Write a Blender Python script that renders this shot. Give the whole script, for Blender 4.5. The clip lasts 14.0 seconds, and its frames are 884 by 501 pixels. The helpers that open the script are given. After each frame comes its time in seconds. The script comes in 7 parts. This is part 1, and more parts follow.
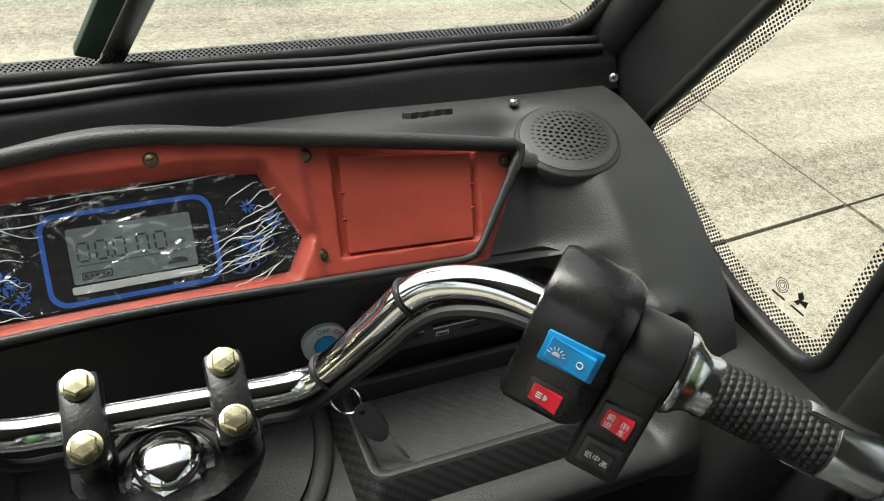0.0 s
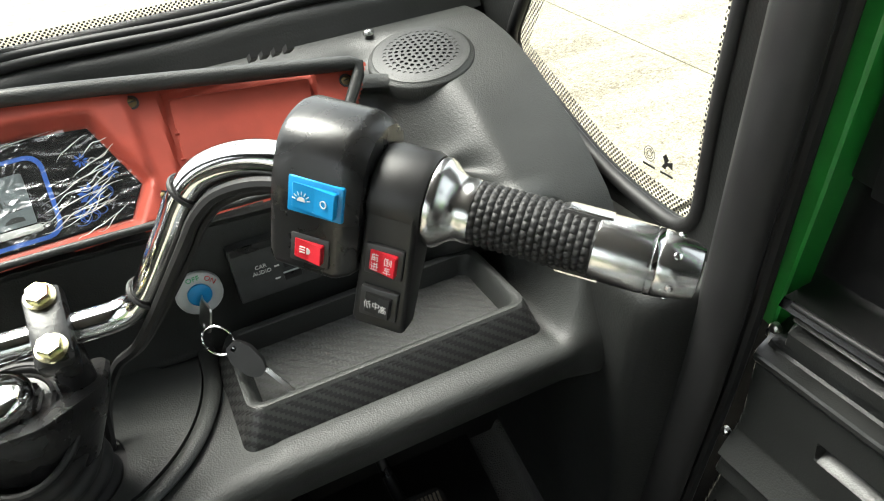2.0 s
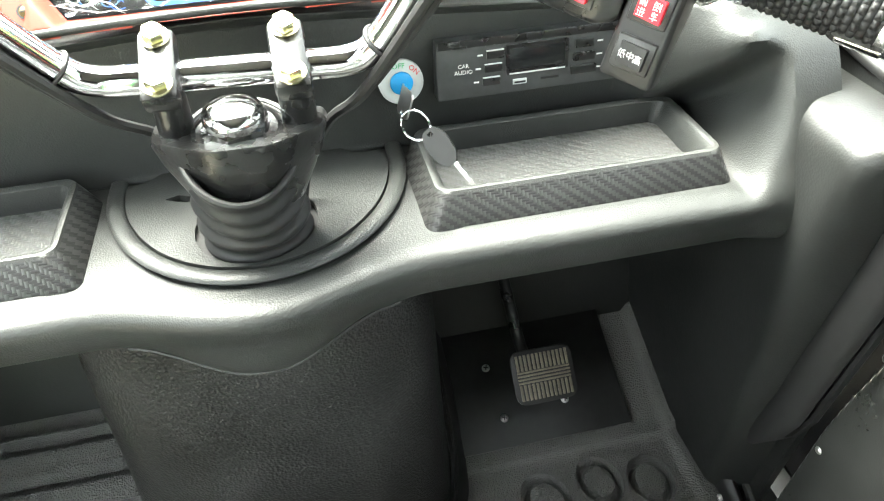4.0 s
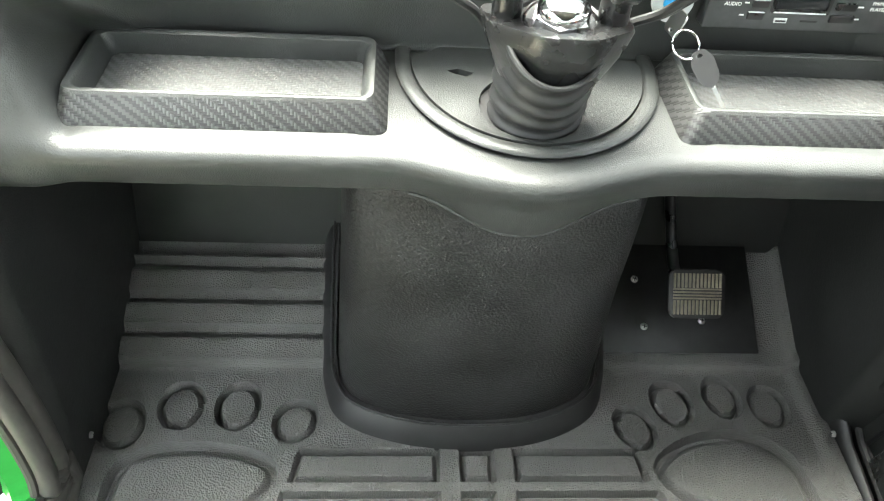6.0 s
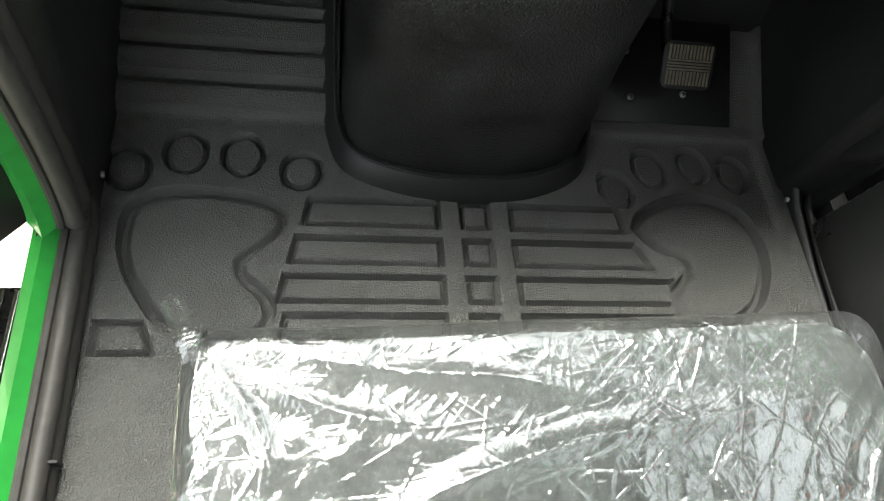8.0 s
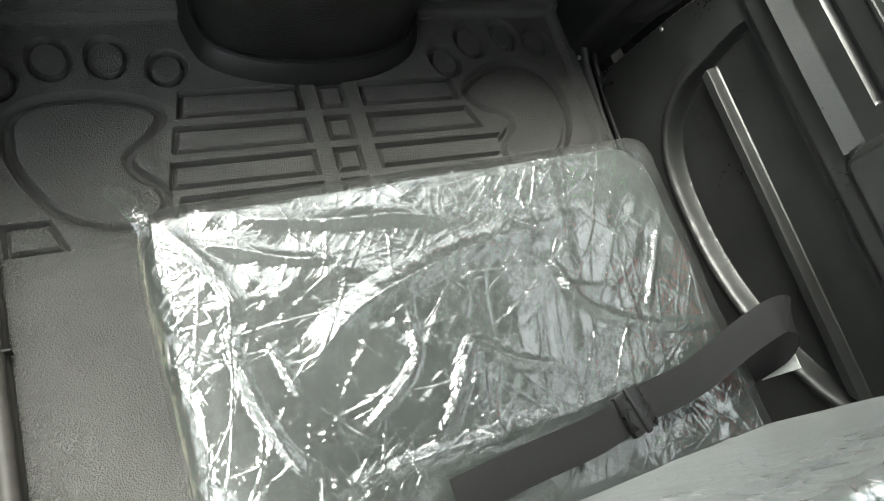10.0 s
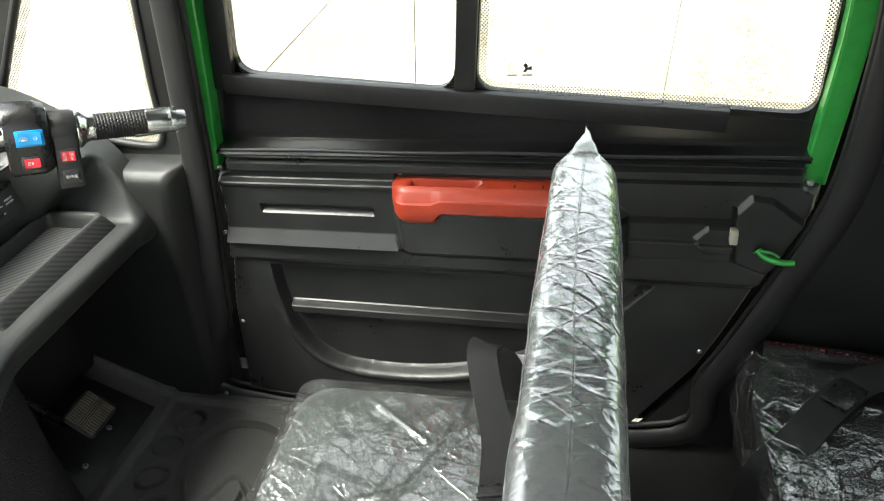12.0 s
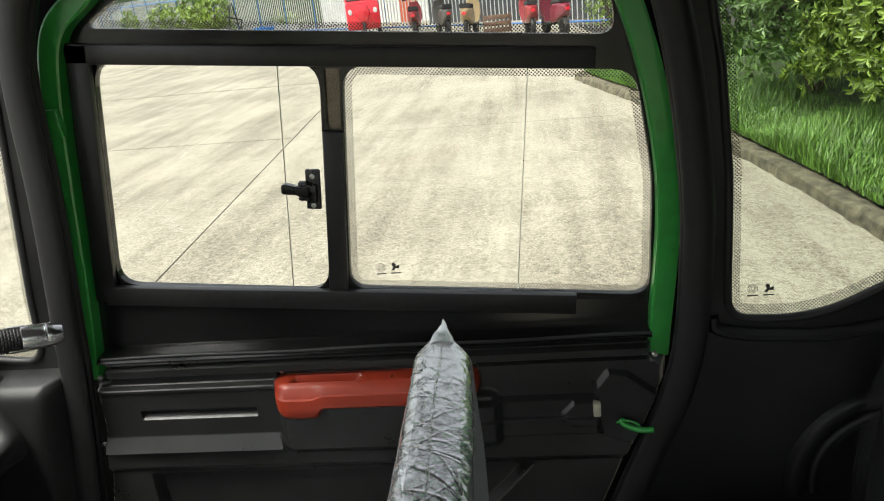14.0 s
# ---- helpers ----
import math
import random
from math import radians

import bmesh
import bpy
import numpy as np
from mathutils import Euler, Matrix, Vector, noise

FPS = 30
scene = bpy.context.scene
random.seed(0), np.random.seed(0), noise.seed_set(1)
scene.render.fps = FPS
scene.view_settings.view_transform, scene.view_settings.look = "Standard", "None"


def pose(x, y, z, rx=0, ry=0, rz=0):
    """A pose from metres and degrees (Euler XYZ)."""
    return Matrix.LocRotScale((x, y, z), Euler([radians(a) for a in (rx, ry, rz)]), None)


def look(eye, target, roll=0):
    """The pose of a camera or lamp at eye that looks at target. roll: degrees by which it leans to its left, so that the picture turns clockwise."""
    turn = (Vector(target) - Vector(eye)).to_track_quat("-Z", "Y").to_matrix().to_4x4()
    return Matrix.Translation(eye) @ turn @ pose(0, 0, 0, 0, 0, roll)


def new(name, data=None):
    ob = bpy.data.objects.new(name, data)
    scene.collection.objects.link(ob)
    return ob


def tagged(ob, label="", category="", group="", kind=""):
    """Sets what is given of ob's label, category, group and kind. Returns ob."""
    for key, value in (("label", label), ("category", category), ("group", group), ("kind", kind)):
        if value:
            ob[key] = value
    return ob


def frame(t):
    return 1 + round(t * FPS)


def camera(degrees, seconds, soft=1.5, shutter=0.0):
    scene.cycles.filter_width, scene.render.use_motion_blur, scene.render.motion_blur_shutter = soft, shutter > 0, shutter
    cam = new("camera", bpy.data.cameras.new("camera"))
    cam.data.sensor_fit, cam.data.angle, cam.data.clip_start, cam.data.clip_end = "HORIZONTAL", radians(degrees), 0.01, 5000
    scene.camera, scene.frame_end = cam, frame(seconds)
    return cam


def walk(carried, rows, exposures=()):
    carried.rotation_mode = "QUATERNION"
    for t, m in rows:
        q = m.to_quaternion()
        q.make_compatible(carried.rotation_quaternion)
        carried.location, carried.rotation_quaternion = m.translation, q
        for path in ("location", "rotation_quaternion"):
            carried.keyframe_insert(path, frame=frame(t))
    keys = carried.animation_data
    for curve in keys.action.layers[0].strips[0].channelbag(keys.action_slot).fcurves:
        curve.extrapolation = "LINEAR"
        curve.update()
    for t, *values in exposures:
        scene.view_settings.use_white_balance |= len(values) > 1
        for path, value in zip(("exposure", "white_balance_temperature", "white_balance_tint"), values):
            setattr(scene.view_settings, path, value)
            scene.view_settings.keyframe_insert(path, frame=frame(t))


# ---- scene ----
cam = camera(62.2, 14.0, soft=1.1)
PATH = [
    (0, (0.041, -0.319, 1.051), (0.728, 1.161, -0.106), 4.2),
    (0.5, (0.07, -0.347, 1.057), (0.815, 1.097, -0.109), 4.4),
    (1, (0.132, -0.377, 1.037), (0.862, 1.076, -0.128), -0.6),
    (1.5, (0.16, -0.405, 1.014), (0.893, 1.048, -0.149), -3.1),
    (2, (0.168, -0.427, 0.958), (0.773, 1.134, -0.137), -7.8),
    (2.5, (0.154, -0.453, 0.91), (0.709, 1.12, -0.195), -6.3),
    (3, (0.125, -0.465, 0.88), (0.643, 1.06, -0.306), -5.3),
    (3.2, (0.113, -0.462, 0.878), (0.599, 1.069, -0.314), -5.4),
    (5.3, (-0.055, -0.47, 0.911), (0.044, 1.029, -0.409), 3.1),
    (5.5, (-0.084, -0.482, 0.917), (0.042, 1.011, -0.408), 3.6),
    (6, (-0.124, -0.529, 0.92), (0.009, 0.88, -0.492), 4.9),
    (6.5, (-0.17, -0.552, 0.913), (-0.047, 0.784, -0.57), 5.7),
    (7, (-0.192, -0.556, 0.905), (-0.082, 0.686, -0.659), 7.2),
    (7.5, (-0.227, -0.56, 0.89), (-0.089, 0.529, -0.782), 8.9),
    (8, (-0.255, -0.59, 0.904), (0.12, 0.364, -0.813), 20.0),
    (8.5, (-0.282, -0.588, 0.931), (0.224, 0.111, -0.874), 34.8),
    (9, (-0.354, -0.602, 0.959), (0.424, -0.097, -0.814), 54.8),
    (9.2, (-0.353, -0.618, 0.986), (0.385, -0.113, -0.803), 54.0),
    (11.3, (-0.501, -0.788, 1.077), (0.851, -0.134, -0.244), -0.1),
    (11.5, (-0.503, -0.804, 1.097), (0.937, -0.181, -0.142), -6.2),
    (12, (-0.462, -0.829, 1.127), (1.117, -0.33, 0.005), -7.1),
    (12.5, (-0.47, -0.865, 1.138), (1.165, -0.586, 0.021), -4.7),
    (13, (-0.48, -0.887, 1.161), (1.267, -0.709, 0.205), -5.0),
    (13.5, (-0.491, -0.888, 1.159), (1.372, -0.624, 0.483), -5.6),
    (14, (-0.513, -0.896, 1.16), (1.344, -0.644, 0.463), -6.4),
]
EXPOSURES = [(0.0, 1.75, 6600, 8), (1.0, 1.95, 6600, 8), (1.5, 2.35, 6600, 7), (2.0, 2.65, 6600, 6), (2.5, 3.3, 6600, 4), (3.0, 4.1, 6600, 2), (5.5, 5.15, 6600, 3), (6.5, 5.25, 6600, 5), (7.5, 4.5, 6600, 6), (8.0, 3.5, 6600, 6), (8.5, 3.4, 6600, 6), (9.2, 3.1, 6600, 4), (11.3, 3.35, 6600, 6), (12.5, 2.65, 6600, 7), (13.2, 2.05, 6600, 9), (14.0, 1.85, 6600, 9)]
walk(cam, [(t, look(eye, target, roll)) for t, eye, target, roll in PATH], EXPOSURES)
# ---- world and light ----
world = bpy.data.worlds.new("sky")
scene.world = world
world.use_nodes = True
wn = world.node_tree.nodes
sky = wn.new("ShaderNodeTexSky")
sky.sky_type, sky.sun_disc = "NISHITA", False
sky.sun_elevation, sky.sun_rotation = radians(64), radians(-35)
sky.dust_density, sky.ozone_density = 4.0, 0.6
desat = wn.new("ShaderNodeHueSaturation")
desat.inputs["Saturation"].default_value = 0.25
world.node_tree.links.new(sky.outputs["Color"], desat.inputs["Color"])
world.node_tree.links.new(desat.outputs["Color"], wn["Background"].inputs["Color"])
wn["Background"].inputs["Strength"].default_value = 0.10
sun = new("sun", bpy.data.lights.new("sun", "SUN"))
sun.data.energy, sun.data.angle, sun.data.color = 1.4, radians(42), (1.0, 0.97, 0.92)
SUN_AT = Vector((math.sin(radians(-35)) * math.cos(radians(64)), math.cos(radians(-35)) * math.cos(radians(64)), math.sin(radians(64))))
sun.matrix_world = look(SUN_AT, (0, 0, 0))


# ---- materials ----
def nodes_of(name):
    m = bpy.data.materials.new(name)
    m.use_nodes = True
    nt = m.node_tree
    return m, nt, nt.nodes["Principled BSDF"]


def nmath(nt, op, a, b=None, c=None):
    n = nt.nodes.new("ShaderNodeMath")
    n.operation = op
    for i, v in enumerate((a, b, c)):
        if v is None:
            continue
        if isinstance(v, (int, float)):
            n.inputs[i].default_value = v
        else:
            nt.links.new(v, n.inputs[i])
    return n.outputs[0]


def ramp(nt, fac, stops):
    r = nt.nodes.new("ShaderNodeValToRGB")
    while len(r.color_ramp.elements) < len(stops):
        r.color_ramp.elements.new(0.5)
    for e, (p, c) in zip(r.color_ramp.elements, stops):
        e.position, e.color = p, (*c, 1)
    nt.links.new(fac, r.inputs[0])
    return r.outputs[0]


def tex(nt, kind, scale, detail=3.0, vec=None, rough=0.5):
    n = nt.nodes.new(kind)
    n.inputs["Scale"].default_value = scale
    if kind == "ShaderNodeTexNoise":
        n.inputs["Detail"].default_value = detail
        n.inputs["Roughness"].default_value = rough
    if vec is None:
        vec = coords(nt)
    nt.links.new(vec, n.inputs["Vector"])
    return n


def coords(nt):
    return nt.nodes.new("ShaderNodeTexCoord").outputs["Object"]


def bump(nt, bsdf, height, strength=0.3, dist=0.001, after=None):
    b = nt.nodes.new("ShaderNodeBump")
    b.inputs["Strength"].default_value, b.inputs["Distance"].default_value = strength, dist
    nt.links.new(height, b.inputs["Height"])
    if after is not None:
        nt.links.new(after, b.inputs["Normal"])
    nt.links.new(b.outputs[0], bsdf.inputs["Normal"])
    return b.outputs[0]


def grained(name, col, rough=0.5, scale=550.0, strength=0.35, dust=0.35, spec=0.5, depth=0.0006):
    """Moulded plastic or vinyl with a leather grain, faint dust and handling marks."""
    m, nt, b = nodes_of(name)
    v = tex(nt, "ShaderNodeTexVoronoi", scale)
    n1 = tex(nt, "ShaderNodeTexNoise", 9.0, 5.0)
    n2 = tex(nt, "ShaderNodeTexNoise", 140.0, 2.0)
    d = tuple(c + 0.018 * dust + c * dust for c in col)
    nt.links.new(ramp(nt, n1.outputs["Fac"], [(0.35, col), (0.75, d)]), b.inputs["Base Color"])
    r = nmath(nt, "MULTIPLY_ADD", n1.outputs["Fac"], 0.22, rough - 0.11)
    r = nmath(nt, "MULTIPLY_ADD", n2.outputs["Fac"], 0.1, r)
    nt.links.new(r, b.inputs["Roughness"])
    b.inputs["Specular IOR Level"].default_value = spec
    h = nmath(nt, "ADD", nmath(nt, "MULTIPLY", v.outputs["Distance"], 1.0), nmath(nt, "MULTIPLY", n2.outputs["Fac"], 0.6))
    bump(nt, b, h, strength, depth)
    return m


def smooth_mat(name, col, rough=0.4, metal=0.0, var=0.25, spec=0.5, coat=0.0, nscale=40.0, relief=0.08):
    m, nt, b = nodes_of(name)
    n = tex(nt, "ShaderNodeTexNoise", nscale, 4.0)
    lo, hi = tuple(c * (1 - var) for c in col), tuple(min(1, c * (1 + var)) for c in col)
    nt.links.new(ramp(nt, n.outputs["Fac"], [(0.3, lo), (0.7, hi)]), b.inputs["Base Color"])
    nt.links.new(nmath(nt, "MULTIPLY_ADD", n.outputs["Fac"], 0.16, max(0.02, rough - 0.08)), b.inputs["Roughness"])
    b.inputs["Metallic"].default_value = metal
    b.inputs["Specular IOR Level"].default_value = spec
    b.inputs["Coat Weight"].default_value = coat
    if relief:
        n2 = tex(nt, "ShaderNodeTexNoise", nscale * 9, 2.0)
        bump(nt, b, n2.outputs["Fac"], relief, 0.0006)
    return m


def carbon_mat(name, lo=0.012, hi=0.05, rough=0.5, relief=0.25):
    """Printed twill weave on black plastic."""
    m, nt, b = nodes_of(name)
    sep = nt.nodes.new("ShaderNodeSeparateXYZ")
    nt.links.new(coords(nt), sep.inputs[0])
    x, y, z = sep.outputs
    u = nmath(nt, "DIVIDE", x, 0.0033)
    w = nmath(nt, "DIVIDE", nmath(nt, "ADD", y, nmath(nt, "MULTIPLY", z, 0.9)), 0.0033)
    cu, cw = nmath(nt, "FLOOR", u), nmath(nt, "FLOOR", w)
    phase = nmath(nt, "FLOORED_MODULO", nmath(nt, "ADD", cu, cw), 4.0)
    warp = nmath(nt, "LESS_THAN", phase, 2.0)
    fu, fw = nmath(nt, "FRACT", u), nmath(nt, "FRACT", w)
    hu = nmath(nt, "SINE", nmath(nt, "MULTIPLY", fu, math.pi))
    hw = nmath(nt, "SINE", nmath(nt, "MULTIPLY", fw, math.pi))
    mix = nt.nodes.new("ShaderNodeMix")
    nt.links.new(warp, mix.inputs[0])
    nt.links.new(hw, mix.inputs[2])
    nt.links.new(hu, mix.inputs[3])
    nt.links.new(ramp(nt, warp, [(0.0, (lo, lo, lo)), (1.0, (hi, hi * 1.02, hi * 0.97))]), b.inputs["Base Color"])
    nt.links.new(nmath(nt, "MULTIPLY_ADD", warp, -0.12, rough), b.inputs["Roughness"])
    bump(nt, b, mix.outputs[0], relief, 0.0008)
    return m


def film_mat(name, amount, rough, milk, fine=0.0):
    """Clear crinkled wrapping film: mostly see-through, with bright sharp reflections."""
    m, nt, b = nodes_of(name)
    nt.nodes.remove(b)
    out = nt.nodes["Material Output"]
    tr, gl, df = (nt.nodes.new("ShaderNodeBsdf" + k) for k in ("Transparent", "Glossy", "Diffuse"))
    tr.inputs["Color"].default_value = (0.93, 0.94, 0.93, 1)
    gl.inputs["Roughness"].default_value = rough
    df.inputs["Color"].default_value = (0.8, 0.82, 0.8, 1)
    n2 = tex(nt, "ShaderNodeTexNoise", 12.0, 3.0)

    def creases(angle, along, across, width):
        """Long thin crests: a stretched noise, sharp where it crosses its middle."""
        mp = nt.nodes.new("ShaderNodeMapping")
        mp.vector_type = "TEXTURE"
        mp.inputs["Rotation"].default_value = (angle * 0.3, 0.2, angle)
        mp.inputs["Scale"].default_value = (1 / along, 1 / across, 1 / across)
        nt.links.new(coords(nt), mp.inputs["Vector"])
        nz = tex(nt, "ShaderNodeTexNoise", 1.0, 1.0, mp.outputs[0])
        r = nmath(nt, "ABSOLUTE", nmath(nt, "SUBTRACT", nz.outputs["Fac"], 0.5))
        return nmath(nt, "MAXIMUM", nmath(nt, "SUBTRACT", 1.0, nmath(nt, "DIVIDE", r, width)), 0.0)

    patch = tex(nt, "ShaderNodeTexNoise", 7.0, 2.0).outputs["Fac"]
    patch = nmath(nt, "MULTIPLY", nmath(nt, "MAXIMUM", nmath(nt, "SUBTRACT", patch, 0.36), 0.10), 4.4)
    height = nmath(nt, "MULTIPLY", tex(nt, "ShaderNodeTexNoise", 26.0, 2.0, rough=0.4).outputs["Fac"], 0.22)
    for angle, along, across, width, k in ((0.5, 1.3, 17, 0.03, 1.0), (1.35, 1.6, 21, 0.03, 0.9), (2.4, 1.6, 24, 0.035, 0.8), (0.1, 2.0, 33, 0.035, 0.5), (1.0, 1.3, 19, 0.03, 1.0), (0.75, 2.2, 44, 0.04, 0.4), (1.9, 2.6, 50, 0.04, 0.35)):
        height = nmath(nt, "ADD", height, nmath(nt, "MULTIPLY", nmath(nt, "MULTIPLY", creases(angle, along, across, width), patch), k))
    if fine:
        height = nmath(nt, "ADD", height, nmath(nt, "MULTIPLY", creases(1.57, 22, 110, 0.12), fine))
        height = nmath(nt, "ADD", height, nmath(nt, "MULTIPLY", creases(0.6, 18, 95, 0.10), fine * 0.9))
    bp = nt.nodes.new("ShaderNodeBump")
    bp.inputs["Strength"].default_value, bp.inputs["Distance"].default_value = 0.6, 0.0012
    nt.links.new(height, bp.inputs["Height"])
    nt.links.new(bp.outputs[0], gl.inputs["Normal"])
    m1, m2 = nt.nodes.new("ShaderNodeMixShader"), nt.nodes.new("ShaderNodeMixShader")
    m1.inputs[0].default_value = milk
    nt.links.new(gl.outputs[0], m1.inputs[1])
    nt.links.new(df.outputs[0], m1.inputs[2])
    lw = nt.nodes.new("ShaderNodeLayerWeight")
    graze = nmath(nt, "MULTIPLY", nmath(nt, "POWER", lw.outputs["Facing"], 3.0), 0.55)
    nt.links.new(nmath(nt, "ADD", nmath(nt, "MULTIPLY_ADD", n2.outputs["Fac"], amount * 0.5, amount * 0.75), graze), m2.inputs[0])
    nt.links.new(tr.outputs[0], m2.inputs[1])
    nt.links.new(m1.outputs[0], m2.inputs[2])
    nt.links.new(m2.outputs[0], out.inputs["Surface"])
    return m


def glass_mat(name, tint=(0.96, 0.975, 0.96)):
    m, nt, b = nodes_of(name)
    nt.nodes.remove(b)
    tr, gl, mx, lw = (nt.nodes.new("ShaderNode" + k) for k in ("BsdfTransparent", "BsdfGlossy", "MixShader", "LayerWeight"))
    tr.inputs["Color"].default_value = (*tint, 1)
    gl.inputs["Roughness"].default_value = 0.01
    f = nmath(nt, "MULTIPLY_ADD", nmath(nt, "POWER", lw.outputs["Facing"], 5.0), 0.5, 0.02)
    nt.links.new(f, mx.inputs[0])
    nt.links.new(tr.outputs[0], mx.inputs[1])
    nt.links.new(gl.outputs[0], mx.inputs[2])
    nt.links.new(mx.outputs[0], nt.nodes["Material Output"].inputs["Surface"])
    return m


def frit_mat(name, pitch=0.0050, ax=(0, 1)):
    """Black ceramic dots baked on the rim of a pane, in staggered rows."""
    m, nt, b = nodes_of(name)
    b.inputs["Base Color"].default_value = (0.012, 0.012, 0.012, 1)
    b.inputs["Roughness"].default_value = 0.4
    sep = nt.nodes.new("ShaderNodeSeparateXYZ")
    nt.links.new(coords(nt), sep.inputs[0])
    u, w = nmath(nt, "DIVIDE", sep.outputs[ax[0]], pitch), nmath(nt, "DIVIDE", sep.outputs[ax[1]], pitch)
    a, c = nmath(nt, "ADD", u, w), nmath(nt, "SUBTRACT", u, w)
    da = nmath(nt, "SUBTRACT", nmath(nt, "FRACT", a), 0.5)
    dc = nmath(nt, "SUBTRACT", nmath(nt, "FRACT", c), 0.5)
    d2 = nmath(nt, "ADD", nmath(nt, "MULTIPLY", da, da), nmath(nt, "MULTIPLY", dc, dc))
    clear = nmath(nt, "GREATER_THAN", d2, 0.12)
    tr, mx = nt.nodes.new("ShaderNodeBsdfTransparent"), nt.nodes.new("ShaderNodeMixShader")
    nt.links.new(clear, mx.inputs[0])
    nt.links.new(b.outputs[0], mx.inputs[1])
    nt.links.new(tr.outputs[0], mx.inputs[2])
    nt.links.new(mx.outputs[0], nt.nodes["Material Output"].inputs["Surface"])
    return m


def concrete_mat(name):
    m, nt, b = nodes_of(name)
    n1, n2 = tex(nt, "ShaderNodeTexNoise", 0.55, 6.0, rough=0.6), tex(nt, "ShaderNodeTexNoise", 30.0, 5.0, rough=0.75)
    n3 = tex(nt, "ShaderNodeTexNoise", 3.5, 5.0, rough=0.65)
    n4 = tex(nt, "ShaderNodeTexNoise", 120.0, 3.0, rough=0.75)
    f = nmath(nt, "ADD", nmath(nt, "MULTIPLY", n1.outputs["Fac"], 0.24), nmath(nt, "MULTIPLY", n2.outputs["Fac"], 0.26))
    f = nmath(nt, "ADD", f, nmath(nt, "MULTIPLY", n3.outputs["Fac"], 0.1))
    f = nmath(nt, "ADD", f, nmath(nt, "MULTIPLY", n4.outputs["Fac"], 0.42))
    mp = nt.nodes.new("ShaderNodeMapping")
    mp.inputs["Rotation"].default_value = (0, 0, radians(18))
    mp.inputs["Scale"].default_value = (0.35, 4.5, 1.0)
    nt.links.new(coords(nt), mp.inputs["Vector"])
    streak = tex(nt, "ShaderNodeTexNoise", 1.0, 4.0, mp.outputs[0], 0.6)
    f = nmath(nt, "ADD", f, nmath(nt, "MULTIPLY", nmath(nt, "SUBTRACT", streak.outputs["Fac"], 0.5), 0.22))
    pits = tex(nt, "ShaderNodeTexVoronoi", 38.0)
    f = nmath(nt, "ADD", f, nmath(nt, "MULTIPLY", nmath(nt, "SUBTRACT", pits.outputs["Distance"], 0.45), 0.08))
    nt.links.new(ramp(nt, f, [(0.40, (0.078, 0.066, 0.046)), (0.485, (0.195, 0.176, 0.129)), (0.59, (0.335, 0.312, 0.243))]), b.inputs["Base Color"])
    b.inputs["Roughness"].default_value = 0.85
    bump(nt, b, n2.outputs["Fac"], 0.4, 0.004)
    return m


BLACK = (0.022, 0.0235, 0.022)
M_DASH = grained("black_moulded_plastic", BLACK, 0.42, 620.0, 0.4, 0.35, 0.45, 0.0006)
M_WALL = grained("black_side_plastic", (0.011, 0.0118, 0.011), 0.40, 420.0, 0.25, 0.35, 0.4)
M_MAT = grained("black_vinyl_mat", (0.066, 0.066, 0.061), 0.38, 430.0, 1.0, 0.3, 0.9, 0.0022)
M_VINYL = grained("black_vinyl", (0.009, 0.009, 0.0088), 0.46, 330.0, 0.9, 0.8, 0.35, 0.0012)
M_DOOR = grained("black_door_trim", (0.017, 0.018, 0.017), 0.27, 600.0, 0.2)
M_SKIN = smooth_mat("satin_black_paint", (0.010, 0.010, 0.010), 0.22, nscale=6, relief=0)
M_SEAT = grained("grey_seat_vinyl", (0.05, 0.058, 0.055), 0.45, 400.0, 0.3)
M_RUBBER = smooth_mat("black_rubber", (0.012, 0.012, 0.012), 0.55, nscale=60)
M_SEAL = smooth_mat("grey_black_rubber_seal", (0.045, 0.042, 0.037), 0.55, nscale=60)
M_RED = smooth_mat("brick_red_plastic", (0.34, 0.047, 0.026), 0.52, nscale=24, var=0.18, relief=0.15)
M_ARM = smooth_mat("orange_red_plastic", (0.36, 0.042, 0.018), 0.35, nscale=20, var=0.12)
M_GREEN = smooth_mat("green_paint", (0.03, 0.33, 0.05), 0.35, var=0.1, coat=0.4)
M_CHROME = smooth_mat("chrome", (0.82, 0.82, 0.82), 0.1, 1.0, 0.03, relief=0.0)
M_STEEL = smooth_mat("brushed_steel", (0.6, 0.6, 0.58), 0.3, 1.0, 0.1)
M_ALU = smooth_mat("aluminium", (0.7, 0.7, 0.69), 0.22, 1.0, 0.05)
M_ZINC = smooth_mat("yellow_zinc", (0.80, 0.75, 0.48), 0.22, 1.0, 0.12, nscale=120)
M_GLOSS = smooth_mat("gloss_black_plastic", (0.012, 0.012, 0.012), 0.28, nscale=60)
M_MATTE = smooth_mat("satin_black_plastic", (0.014, 0.014, 0.014), 0.42, nscale=60)
M_BEZEL = smooth_mat("dark_grey_bezel_plastic", (0.03, 0.03, 0.03), 0.35, nscale=60)
M_HAMMER = smooth_mat("hammered_black_paint", (0.012, 0.012, 0.012), 0.28, nscale=30, relief=0.4)
M_CARBON = carbon_mat("carbon_pattern_plastic", 0.013, 0.034)
# satin copy for tray floors, base lightened to paint in the windscreen's reflection
M_CARBON_SHEEN = carbon_mat("sheen_lightened_carbon_plastic", 0.065, 0.085, 0.34, 0.10)
M_DARKM = smooth_mat("dark_grey_metal", (0.20, 0.19, 0.20), 0.35, 0.6)
M_BLUE = smooth_mat("blue_switch_plastic", (0.01, 0.28, 0.62), 0.3, var=0.05)
M_SWRED = smooth_mat("red_switch_plastic", (0.62, 0.02, 0.035), 0.3, var=0.05)
